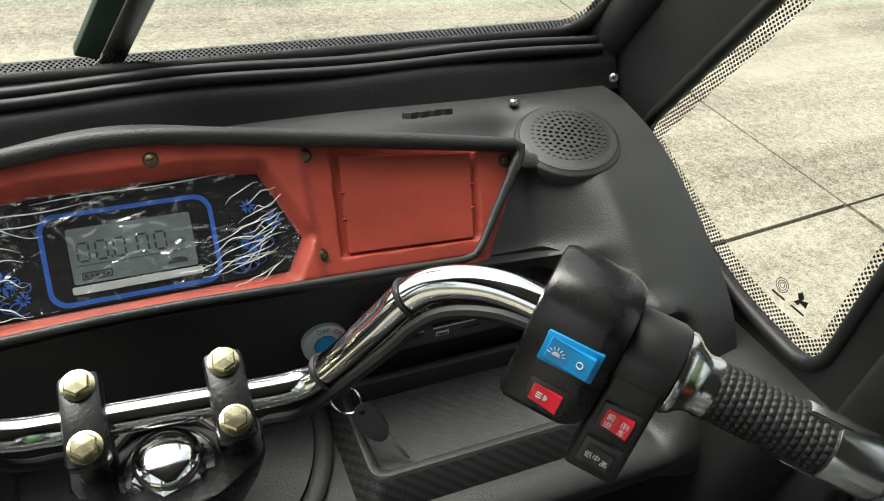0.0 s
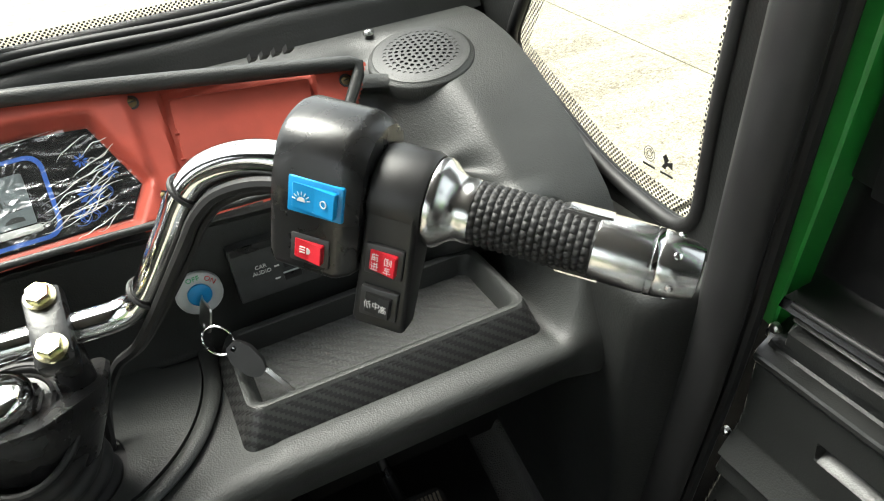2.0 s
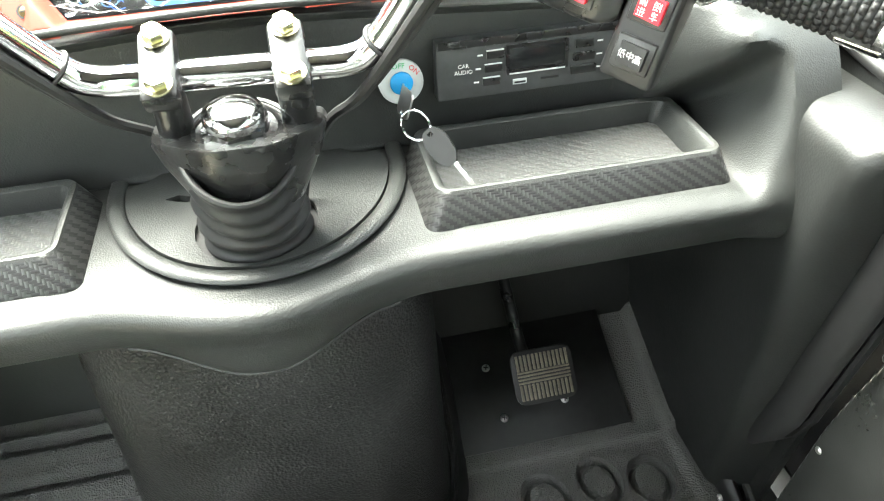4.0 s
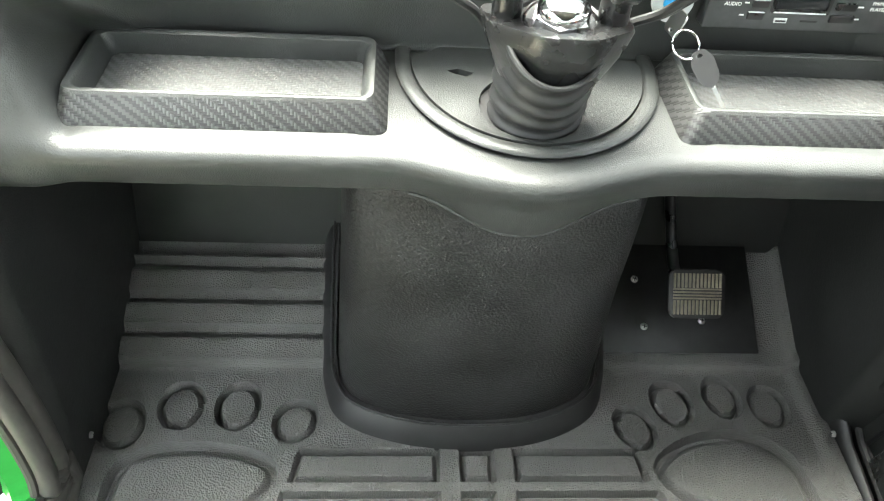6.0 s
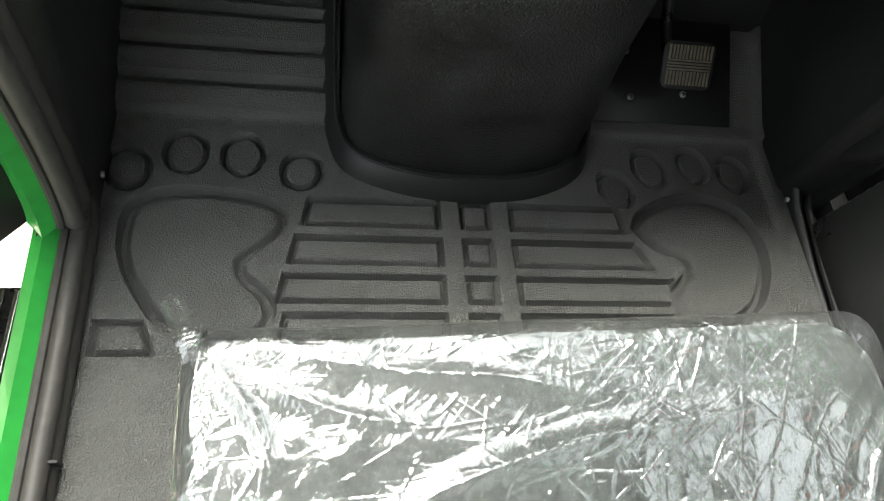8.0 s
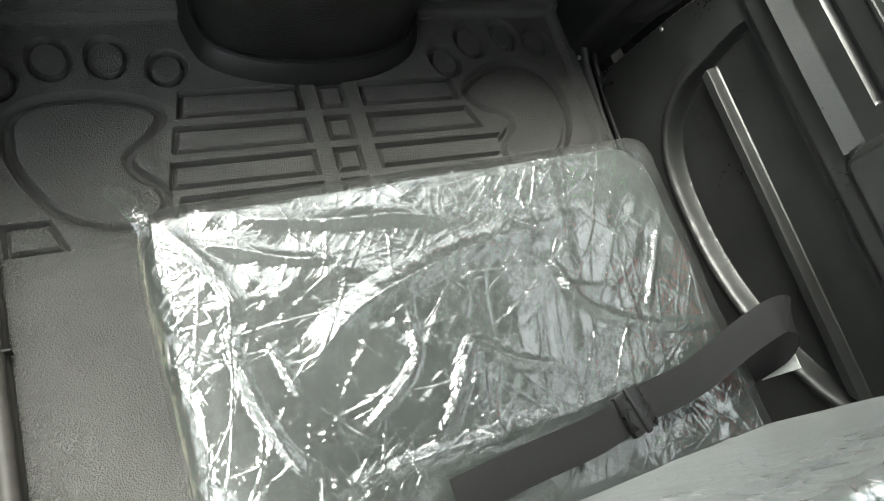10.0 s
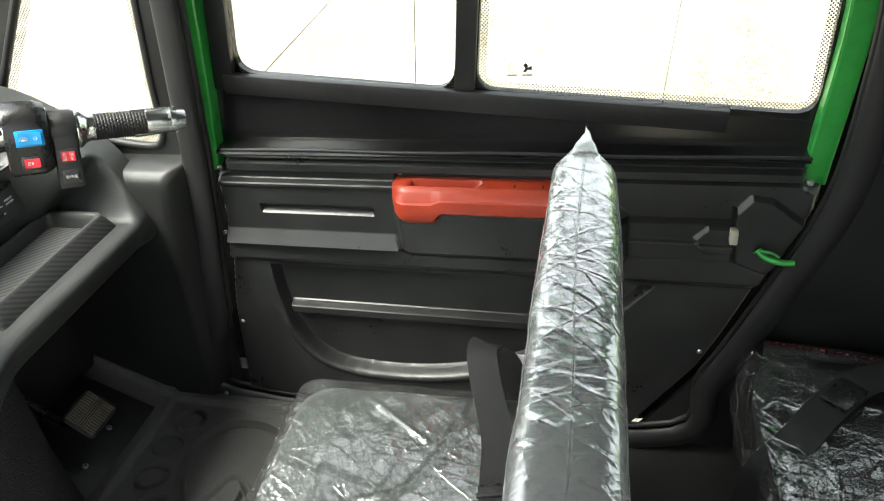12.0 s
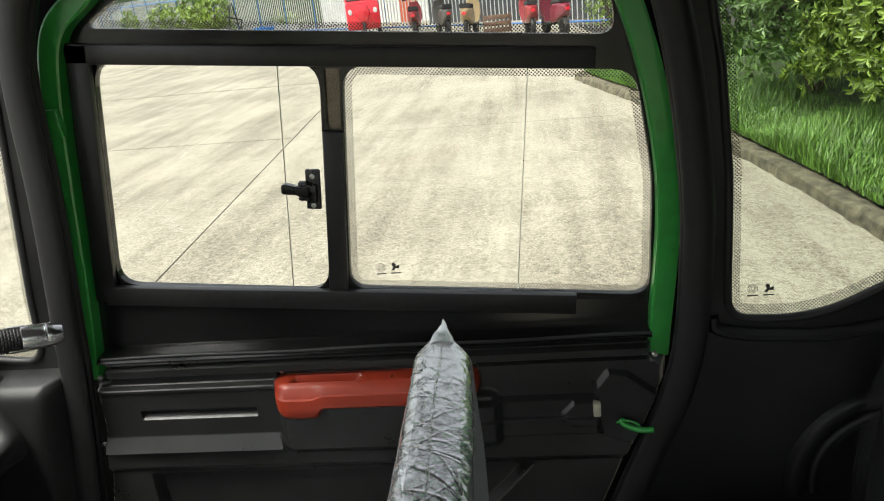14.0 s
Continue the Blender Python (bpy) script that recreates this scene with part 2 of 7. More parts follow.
M_YEL = smooth_mat("yellow_switch_plastic", (0.85, 0.5, 0.01), 0.3, var=0.05)
M_WHITE = smooth_mat("white_print", (0.75, 0.75, 0.73), 0.5, var=0.05)
M_FILM = film_mat("wrapping_film", 0.205, 0.125, 0.06, 0.08)
M_FILMB = film_mat("backrest_wrapping_film", 0.66, 0.17, 0.26, 0.10)
M_CLING = film_mat("cling_film", 0.12, 0.12, 0.1)
M_GLASS = glass_mat("clear_glass")
M_TINT = glass_mat("tinted_glass", (0.80, 0.83, 0.80))
M_SMOKE = glass_mat("smoked_glass", (0.24, 0.23, 0.21))
M_FRIT = frit_mat("black_frit_dots", 0.0054, (1, 2))
M_FRITQ = frit_mat("coarse_black_frit_dots", 0.0056, (1, 2))
M_FRITX = frit_mat("black_frit_dots_front", 0.0050, (0, 2))
M_CONC = concrete_mat("concrete")
M_LINING = smooth_mat("grey_lining", (0.07, 0.07, 0.068), 0.8, nscale=30, var=0.04)
M_WEB = smooth_mat("black_webbing", (0.014, 0.014, 0.014), 0.6, nscale=300, relief=0.5)


# ---- building helpers ----
def mesh_ob(name, me, mat, parent=None, label="", smooth=True):
    me.materials.append(mat)
    if smooth:
        me.shade_smooth()
        me.set_sharp_from_angle(angle=radians(40))
    ob = new(name, me)
    if parent is not None:
        ob.parent = parent
    if label:
        ob["label"] = label
    return ob


def part(name, bm, mat, parent=None, label="", smooth=True):
    me = bpy.data.meshes.new(name)
    bmesh.ops.recalc_face_normals(bm, faces=bm.faces)
    bm.to_mesh(me)
    bm.free()
    return mesh_ob(name, me, mat, parent, label, smooth)


def from_arrays(name, verts, faces, mat, parent=None, label=""):
    me = bpy.data.meshes.new(name)
    me.from_pydata([tuple(map(float, v)) for v in verts], [], faces)
    me.update()
    return mesh_ob(name, me, mat, parent, label)


def thing(name, label, category, group="", kind="", at=(0, 0, 0)):
    ob = new(name)
    ob.location = at
    ob.empty_display_size = 0.02
    return tagged(ob, label, category, group, kind)


def grid_faces(nu, nv, keep=None, closed=False):
    f = []
    for i in range(nu - (0 if closed else 1)):
        k = (i + 1) % nu
        for j in range(nv - 1):
            if keep is None or keep[i, j]:
                f.append((i * nv + j, k * nv + j, k * nv + j + 1, i * nv + j + 1))
    return f


def smoothstep(a, b, x):
    t = np.clip((x - a) / (b - a), 0, 1)
    return t * t * (3 - 2 * t)


def spline(pts, n, closed=False):
    """Catmull-Rom through pts, n steps a span."""
    p = np.array(pts, float)
    if closed:
        q = np.vstack([p[-1], p, p[0], p[1]])
    else:
        q = np.vstack([2 * p[0] - p[1], p, 2 * p[-1] - p[-2]])
    out = []
    for i in range(1, len(q) - 2):
        a, b, c, d = q[i - 1], q[i], q[i + 1], q[i + 2]
        for t in np.linspace(0, 1, n, endpoint=False):
            out.append(0.5 * (2 * b + (c - a) * t + (2 * a - 5 * b + 4 * c - d) * t * t + (3 * b - a - 3 * c + d) * t ** 3))
    if not closed:
        out.append(q[-2])
    return np.array(out)


def tube_bm(path, radius, segs=14, bm=None, closed=False, flat=(1, 1), up=(0, 0, 1), caps=True):
    """A tube along path; radius may be a list; flat scales its side and height."""
    bm = bm or bmesh.new()
    P = [Vector(p) for p in path]
    n = len(P)
    rad = radius if isinstance(radius, (list, tuple, np.ndarray)) else [radius] * n
    rings = []
    for i in range(n):
        if closed:
            d = P[(i + 1) % n] - P[i - 1]
        else:
            d = P[min(i + 1, n - 1)] - P[max(i - 1, 0)]
        d.normalize()
        s = d.cross(Vector(up))
        if s.length < 1e-4:
            s = d.cross(Vector((0, 1, 0)))
        s.normalize()
        w = s.cross(d)
        rings.append([bm.verts.new(P[i] + (s * math.cos(a) * flat[0] + w * math.sin(a) * flat[1]) * rad[i]) for a in np.linspace(0, 2 * math.pi, segs, endpoint=False)])
    for i in range(n if closed else n - 1):
        a, b = rings[i], rings[(i + 1) % n]
        for k in range(segs):
            bm.faces.new((a[k], a[(k + 1) % segs], b[(k + 1) % segs], b[k]))
    if caps and not closed:
        bm.faces.new(rings[0][::-1])
        bm.faces.new(rings[-1])
    return bm


def lathe_bm(profile, segs=24, m=None, bm=None):
    """Profile of (radius, height), turned about z, then placed by m."""
    bm = bm or bmesh.new()
    m = m or Matrix()
    rings = []
    for r, h in profile:
        if r < 1e-6:
            rings.append([bm.verts.new(m @ Vector((0, 0, h)))])
        else:
            rings.append([bm.verts.new(m @ Vector((r * math.cos(a), r * math.sin(a), h))) for a in np.linspace(0, 2 * math.pi, segs, endpoint=False)])
    for a, b in zip(rings, rings[1:]):
        for k in range(segs):
            q = [a[k % len(a)], a[(k + 1) % len(a)], b[(k + 1) % len(b)], b[k % len(b)]]
            q = list(dict.fromkeys(q))
            if len(q) > 2:
                bm.faces.new(q)
    for r in (rings[0], rings[-1]):
        if len(r) > 2:
            bm.faces.new(r)
    return bm


def box_bm(lo, hi, bevel=0.0, m=None, bm=None, segs=2):
    own = bmesh.new()
    bmesh.ops.create_cube(own, size=1)
    for v in own.verts:
        v.co = Vector([lo[i] + (v.co[i] + 0.5) * (hi[i] - lo[i]) for i in range(3)])
    if bevel:
        bmesh.ops.bevel(own, geom=own.edges, offset=bevel, segments=segs, profile=0.5, affect="EDGES")
    if m is not None:
        own.transform(m)
    if bm is None:
        return own
    me = bpy.data.meshes.new("t")
    own.to_mesh(me)
    own.free()
    bm.from_mesh(me)
    bpy.data.meshes.remove(me)
    return bm


def rrect(x0, x1, y0, y1, r, n=5):
    pts = []
    for cx, cy, a0 in ((x1 - r, y1 - r, 0), (x0 + r, y1 - r, 90), (x0 + r, y0 + r, 180), (x1 - r, y0 + r, 270)):
        for k in range(n + 1):
            a = radians(a0 + 90 * k / n)
            pts.append((cx + r * math.cos(a), cy + r * math.sin(a)))
    return pts


def rounded_poly(pts, r, n=5):
    """The corners of a polygon cut round by radius r (or one radius a corner)."""
    out, N = [], len(pts)
    rs = r if isinstance(r, (list, tuple)) else [r] * N
    for i in range(N):
        p, a, b = Vector(pts[i]), Vector(pts[i - 1]), Vector(pts[(i + 1) % N])
        da, db = (a - p), (b - p)
        k = min(rs[i], da.length * 0.49, db.length * 0.49)
        s, e = p + da.normalized() * k, p + db.normalized() * k
        for t in np.linspace(0, 1, n + 1):
            out.append(tuple((s * (1 - t) ** 2 + p * 2 * t * (1 - t) + e * t * t)))
    return out


def loft_bm(rings, cap0=True, cap1=True, bm=None):
    bm = bm or bmesh.new()
    R = [[bm.verts.new(p) for p in r] for r in rings]
    n = len(R[0])
    for a, b in zip(R, R[1:]):
        for k in range(n):
            bm.faces.new((a[k], a[(k + 1) % n], b[(k + 1) % n], b[k]))
    if cap0:
        bm.faces.new(R[0][::-1])
    if cap1:
        bm.faces.new(R[-1])
    return bm


def plate_bm(outer, holes, place, thick):
    """A flat plate with holes: 2D outlines, place(u, v, depth) -> xyz."""
    bm = bmesh.new()
    layers = []
    for d in (0.0, thick):
        edges, loops = [], []
        for o in [outer, *holes]:
            vs = [bm.verts.new(place(u, v, d)) for u, v in o]
            loops.append(vs)
            edges += [bm.edges.new((vs[i - 1], vs[i])) for i in range(len(vs))]
        bmesh.ops.triangle_fill(bm, edges=edges, use_beauty=True)
        layers.append(loops)
    for a, b in zip(*layers):
        for i in range(len(a)):
            bm.faces.new((a[i - 1], a[i], b[i], b[i - 1]))
    return bm


def inset_loop(pts, d):
    """A closed 2D outline moved inwards by d (for round-cornered outlines)."""
    p = np.array(pts, float)
    area = 0.5 * np.sum(p[:, 0] * np.roll(p[:, 1], -1) - np.roll(p[:, 0], -1) * p[:, 1])
    t = np.roll(p, -1, 0) - np.roll(p, 1, 0)
    t /= np.linalg.norm(t, axis=1)[:, None] + 1e-9
    nrm = np.stack([-t[:, 1], t[:, 0]], 1) * (1 if area > 0 else -1)
    return [tuple(q) for q in p + nrm * d]


def poly_sdf(X, Y, pts):
    """Signed distance to a closed polygon; inside is positive."""
    P = np.array(pts, float)
    d = np.full(X.shape, 1e9)
    inside = np.zeros(X.shape, bool)
    for i in range(len(P)):
        a, b = P[i - 1], P[i]
        e = b - a
        t = np.clip(((X - a[0]) * e[0] + (Y - a[1]) * e[1]) / (e @ e + 1e-12), 0, 1)
        d = np.minimum(d, np.hypot(X - a[0] - t * e[0], Y - a[1] - t * e[1]))
        if a[1] != b[1]:
            c = ((a[1] > Y) != (b[1] > Y)) & (X < (b[0] - a[0]) * (Y - a[1]) / (b[1] - a[1]) + a[0])
            inside ^= c
    return np.where(inside, d, -d)


def text_part(body, size, m, mat, parent, name="lettering", extrude=0.0002):
    cu = bpy.data.curves.new("t", "FONT")
    cu.body, cu.size, cu.extrude, cu.align_x, cu.align_y = body, size, extrude, "CENTER", "CENTER"
    cu.resolution_u = 2
    tmp = bpy.data.objects.new("t", cu)
    scene.collection.objects.link(tmp)
    me = bpy.data.meshes.new_from_object(tmp.evaluated_get(bpy.context.evaluated_depsgraph_get()))
    bpy.data.objects.remove(tmp)
    me.name = name
    me.materials.clear()
    me.transform(m)
    return mesh_ob(name, me, mat, parent, smooth=False)


def frame_at(o, xdir, zdir):
    """A matrix at o whose z goes along zdir and whose x lies near xdir."""
    z = Vector(zdir).normalized()
    y = z.cross(Vector(xdir)).normalized()
    x = y.cross(z)
    return Matrix.Translation(o) @ Matrix((x, y, z)).transposed().to_4x4()


def screw(at, normal, r=0.0045, group="trim screws", mat=None):
    """A small round-headed cross screw."""
    s = thing("screw", "small round-headed steel screw set in black trim", "screw", group, at=at)
    m = frame_at((0, 0, 0), (0.3, 0.9, 0.2), normal)
    part("head", lathe_bm([(r, -0.002), (r, 0.0004), (r * 0.85, r * 0.4), (r * 0.45, r * 0.62), (0, r * 0.66)], 14, m), mat or M_STEEL, s)
    sl = box_bm((-r * 0.6, -r * 0.13, r * 0.4), (r * 0.6, r * 0.13, r * 0.69), m=m)
    box_bm((-r * 0.13, -r * 0.6, r * 0.4), (r * 0.13, r * 0.6, r * 0.69), m=m, bm=sl)
    part("slot", sl, M_RUBBER, s)
    return s


# ---- the setting: ground, cabin shell ----
GROUND = -0.35
SIDE = (-1, 1)


def ground():
    bm = bmesh.new()
    bmesh.ops.create_grid(bm, x_segments=2, y_segments=2, size=400)
    bm.transform(Matrix.Translation((0, 0, GROUND - 0.012)))
    g = part("ground", bm, M_JOINT)
    tagged(g, "pale concrete yard in large slabs with dark joints", "ground", kind="structure")
    rnd = random.Random(3)
    xs = [-26.0, -21.2, -16.4, -11.6, -6.9, -2.25, 2.385, 7.25, 12.0, 16.7, 21.4, 26.1, 30.8]
    ys = [-3.9, 1.06, 5.9, 10.7, 15.5, 20.3, 25.1]

    def corner(a, b, da, db):
        x = (a + da + 0.08 * (b + db)) / (1 - 0.08 * 0.086)
        return x, b + db + 0.086 * x

    for i in range(len(xs) - 1):
        for j in range(len(ys) - 1):
            z, e = GROUND + rnd.uniform(-0.003, 0.003), 0.009
            q = [corner(xs[i], ys[j], e, e), corner(xs[i + 1], ys[j], -e, e), corner(xs[i + 1], ys[j + 1], -e, -e), corner(xs[i], ys[j + 1], e, -e)]
            part("slab", loft_bm([[(x, y, GROUND - 0.03) for x, y in q], [(x, y, z) for x, y in q]]), M_CONC, g, smooth=False)
    return g


M_JOINT = smooth_mat("dark_joint", (0.05, 0.045, 0.037), 0.9, nscale=3)
ground()

QWIN = rounded_poly([(0.283, 0.692), (0.10, 0.612), (-0.020, 0.600), (-0.032, 0.72), (-0.097, 1.14), (-0.055, 1.17)], [0.03, 0.06, 0.035, 0.02, 0.02, 0.03])
RWIN = rounded_poly([(-1.135, 1.22), (-1.172, 1.0), (-1.186, 0.84), (-1.190, 0.617), (-1.32, 0.612), (-1.52, 0.715), (-1.70, 0.95), (-1.68, 1.22)], [0.04, 0.02, 0.02, 0.035, 0.06, 0.05, 0.04, 0.05])
OPEN_R = [(-0.005, 0.012), (-0.035, 0.23), (-0.085, 0.50), (-0.115, 0.71), (-0.14, 0.90), (-0.16, 1.10), (-0.21, 1.22), (-0.32, 1.28), (-0.98, 1.27), (-1.05, 1.2), (-1.095, 1.05),
          (-1.12, 0.86), (-1.123, 0.715), (-1.108, 0.54), (-1.045, 0.36), (-0.965, 0.17), (-0.86, 0.012)]
OPEN_L = [(-0.13, 0.035), (-0.093, 0.062), (-0.081, 0.12), (-0.080, 0.24), (-0.095, 0.50)] + OPEN_R[3:-1] + [(-0.86, 0.035)]
SHELL = [(0.46, -0.12), (0.46, 0.74), (-0.06, 1.43), (-1.95, 1.43), (-1.95, -0.12)]


def shift(side, x):
    """The left side stands a few millimetres further out than the right."""
    return side * x - (0.012 if side < 0 else 0.0)


def cabin_side(side):
    hole = OPEN_R if side > 0 else OPEN_L
    word = "right" if side > 0 else "left"
    w = part("wall_" + word, plate_bm(SHELL, [QWIN, hole, RWIN], lambda u, v, d: (shift(side, 0.554 + d), u, v), 0.011), M_WALL)
    tagged(w, "black plastic-lined cabin side with window and door openings", "wall", kind="structure")
    if side > 0:
        part("sill_corner", box_bm((0.567, -0.14, -0.12), (0.60, 0.12, 0.05)), M_WALL, w)
    prof = [(0.545, -0.06), (0.516, -0.03), (0.512, 0.03), (0.498, 0.25), (0.482, 0.45), (0.484, 0.545), (0.497, 0.573), (0.52, 0.581), (0.558, 0.585), (0.566, 0.594)]
    P = spline(prof, 5)
    oy, oz = [p[0] for p in hole[:8]], [p[1] for p in hole[:8]]
    ts = np.concatenate([np.linspace(0, 0.08, 7), np.linspace(0.1, 1, 24)])
    V = []
    for t in ts:
        for x, z in P:
            y0 = float(np.interp(z, oz, oy)) + 0.018
            flare = max(0.0, 1 - t / 0.08)
            V.append((shift(side, x + (0.556 - x) * flare ** 2), y0 + (0.45 - y0) * t, z))
    ys = ts
    from_arrays("footwell_lining", V, grid_faces(len(ys), len(P)), M_WALL, w)
    # rubber section round the quarter and rear windows, then the panes
    for name, o in (("window_front_quarter", QWIN), ("window_rear_quarter", RWIN)):
        g = thing(name + "_" + word, "fixed side pane with a black dotted rim in a rubber seal", "window", kind="structure")
        part("rubber_seal", tube_bm([(shift(side, 0.556), u, v) for u, v in inset_loop(o, -0.004)], 0.007, 10, closed=True, up=(1, 0, 0)), M_RUBBER, g)
        pane = part("pane", plate_bm(inset_loop(o, -0.006), [], lambda u, v, d: (shift(side, 0.5665 + d), u, v), 0.003), M_TINT if "rear" in name else M_GLASS, g, smooth=False)
        pane.visible_shadow = False
        part("dotted_rim", plate_bm(inset_loop(o, -0.004), [inset_loop(o, 0.017)], lambda u, v, d: (shift(side, 0.5655 + d), u, v), 0.0001), M_FRITQ if "front" in name else M_FRIT, g, smooth=False)
    # rubber section round the door opening
    seal = thing("door_seal_" + word, "grey-black rubber door seal round the opening", "door seal", kind="structure")
    o = spline(hole, 6, closed=True)
    xs_, rs_, ms_ = (0.533, 0.023, M_RUBBER) if side > 0 else (0.517, 0.015, M_SEAL)
    part("rubber", tube_bm([(shift(side, xs_), u, v) for u, v in inset_loop(o, -0.012 if side > 0 else -0.021)], rs_, 14, closed=True, up=(1, 0, 0), flat=(1.0, 0.5 if side > 0 else 0.85)), ms_, seal)
    if side < 0:
        part("outer_roll", tube_bm([(shift(side, 0.521), u, v) for u, v in inset_loop(o, -0.001)], 0.0125, 12, closed=True, up=(1, 0, 0)), ms_, seal)
        part("joint", box_bm((-0.546, -0.382, 0.008), (-0.512, -0.379, 0.0325), 0.0005), M_RUBBER, seal)
    part("lip", tube_bm([(shift(side, xs_ + 0.019), u, v) for u, v in inset_loop(o, 0.006)], 0.006, 8, closed=True, up=(1, 0, 0)), ms_, seal)
    return w


for s_ in SIDE:
    cabin_side(s_)

# green body flange round the open left doorway
flange = tagged(part("trim_left_doorway", tube_bm([(-0.566, u, v) for u, v in inset_loop(spline(OPEN_L, 6, closed=True), 0.004)], 0.020, 4, closed=True, up=(1, 0, 0)), M_GREEN, smooth=False),
                "green painted metal flange round the open doorway", "trim", kind="structure")

fl = tagged(part("floor", box_bm((-0.60, -1.95, -0.07), (0.59, 0.46, -0.02)), M_WALL), "black cabin floor under the moulded mat", "floor", kind="structure")
roof = tagged(part("ceiling", box_bm((-0.62, -1.97, 1.43), (0.61, -0.05, 1.46), 0.005), M_LINING), "grey roof lining closing the cabin", "ceiling", kind="structure")
# the rear is out of view; solid wall added to keep light off the footwell
rear = tagged(part("wall_rear", box_bm((-0.60, -1.99, -0.1), (0.59, -1.95, 1.44), 0.004), M_WALL), "plain black rear cabin wall, unseen, added windowless to block light from behind", "wall", kind="structure")
fire = tagged(part("wall_front", box_bm((-0.60, 0.45, -0.1), (0.59, 0.48, 0.76), 0.004), M_WALL), "black front bulkhead below the windscreen", "wall", kind="structure")


part("toe_board", loft_bm([[(-0.55, y, z), (0.53, y, z), (0.53, y + 0.012, z), (-0.55, y + 0.012, z)] for y, z in ((0.300, 0.07), (0.312, 0.13), (0.35, 0.30), (0.405, 0.455))]), M_WALL, fire, "dull black toe board under the dashboard")

# windscreen, leaning back
WS0, WSDIR = Vector((0, 0.398, 0.770)), Vector((0, -0.57, 0.822)).normalized()
WSN = Vector((0, 0.822, 0.57)).normalized()


def ws_place(u, v, d):
    return tuple(WS0 + Vector((u, 0, 0)) + WSDIR * v + WSN * d)


def windscreen():
    g = thing("window_front", "raked windscreen with a black dotted rim in a black frame", "windscreen", kind="structure")
    hole = rrect(-0.545, 0.540, 0.006, 0.74, 0.055, 7)
    part("window_frame", plate_bm([(-0.60, -0.06), (0.59, -0.06), (0.59, 0.82), (-0.60, 0.82)], [hole], ws_place, 0.008), M_WALL, g)
    part("rubber_seal", tube_bm([ws_place(u, v, 0.0) for u, v in inset_loop(hole, -0.002)], 0.008, 10, closed=True, up=WSN), M_RUBBER, g)
    p = part("pane", plate_bm(inset_loop(hole, -0.008), [], lambda u, v, d: ws_place(u, v, 0.005 + d), 0.004), M_GLASS, g, smooth=False)
    p.visible_shadow = False
    part("dotted_rim", plate_bm(inset_loop(hole, -0.006), [inset_loop(hole, 0.017)], lambda u, v, d: ws_place(u, v, 0.0035 + d), 0.0001), M_FRITX, g, smooth=False)
    # moulded pillar covers either side, from the dashboard to the roof
    for side in SIDE:
        x = shift(side, 0.556)
        part("pillar_cover", tube_bm([(x, 0.375 - 0.69 * (z - 0.775), z) for z in (0.70, 0.80, 0.95, 1.15, 1.43)], 0.026, 14, flat=(0.8, 1.2)), M_DASH, g)
    # padded ledge under the glass
    P = spline([(0.335, 0.728), (0.342, 0.742), (0.350, 0.757), (0.362, 0.765), (0.380, 0.772), (0.40, 0.774), (0.43, 0.765)], 5)
    V = [(x, y + 0.004 * math.sin(x * 9), z + 0.002 * math.sin(x * 23)) for x in np.linspace(-0.56, 0.55, 60) for y, z in P]
    from_arrays("sill", V, grid_faces(60, len(P)), M_WALL, g, "black moulded ledge below the glass")
    for y, z in ((0.360, 0.7665), (0.373, 0.7715)):
        for xa, xb, dz in ((-0.545, -0.150, 0.0), (-0.148, 0.535, 0.002)):
            part("sill_roll", tube_bm([(x, y + 0.004 * math.sin(x * 9), z + dz + 0.0022 * math.sin(x * 19)) for x in np.linspace(xa, xb, 40)], 0.0052, 10), M_RUBBER, g)


windscreen()


# ---- dashboard ----
CX = 0.01
CEN = [(.40, .455), (.10, .455), (.036, .450), (.021, .453), (.012, .464), (.001, .493), (.013, .506), (.05, .507), (.172, .508), (.184, .512), (.186, .535),
       (.178, .64), (.173, .654), (.159, .6655), (.175, .6665), (.191, .686), (.251, .757), (.244, .772), (.256, .782), (.276, .773), (.297, .745), (.313, .735), (.335, .732), (.36, .732)]
WING = [(.40, .43), (.10, .435), (.04, .44), (.012, .452), (.0, .474), (.004, .502), (.018, .53), (.032, .56), (.045, .585), (.056, .604), (.068, .62),
        (.09, .64), (.108, .654), (.128, .668), (.146, .68), (.163, .69), (.183, .701), (.203, .710), (.22, .717), (.24, .723), (.275, .730), (.30, .733), (.335, .732), (.36, .732)]


def drop(x):
    return -(math.sqrt((x - CX) ** 2 + 0.0025) - 0.05) * 0.2


def bulge(x):
    return float(smoothstep(0.145, 0.0, abs(x - 0.008)))


def dash_profile(x):
    a = abs(x - CX)
    pts = []
    for i, (c, w) in enumerate(zip(CEN, WING)):
        k = float(smoothstep(0.43, 0.475, a) if i < 10 else smoothstep(0.365, 0.44, a))
        y, z = c
        if i >= 12:
            s = 0.4 if i < 15 else (0.5 if i == 15 else (1.0 if i < 20 else (0.55 if i == 20 else 0.15 if i == 21 else 0.0)))
            z += drop(x) * s
            y += drop(x) * (0.29 * s if i > 15 else -0.12)
        if i == 8 and 0.165 < a < 0.43:
            z -= 0.02 * float(smoothstep(0.165, 0.175, a) * smoothstep(0.43, 0.42, a))
        b = bulge(x)
        if 2 <= i <= 7:
            y -= b * 0.034 * (1, 1, 1, 1, .95, .55)[i - 2]
        if 2 <= i <= 3:
            z -= 0.026 * float(smoothstep(0.105, 0.01, abs(x + 0.004)))
        pts.append((y + (w[0] - y) * k, z + (w[1] - z) * k))
    return spline(pts, 5)


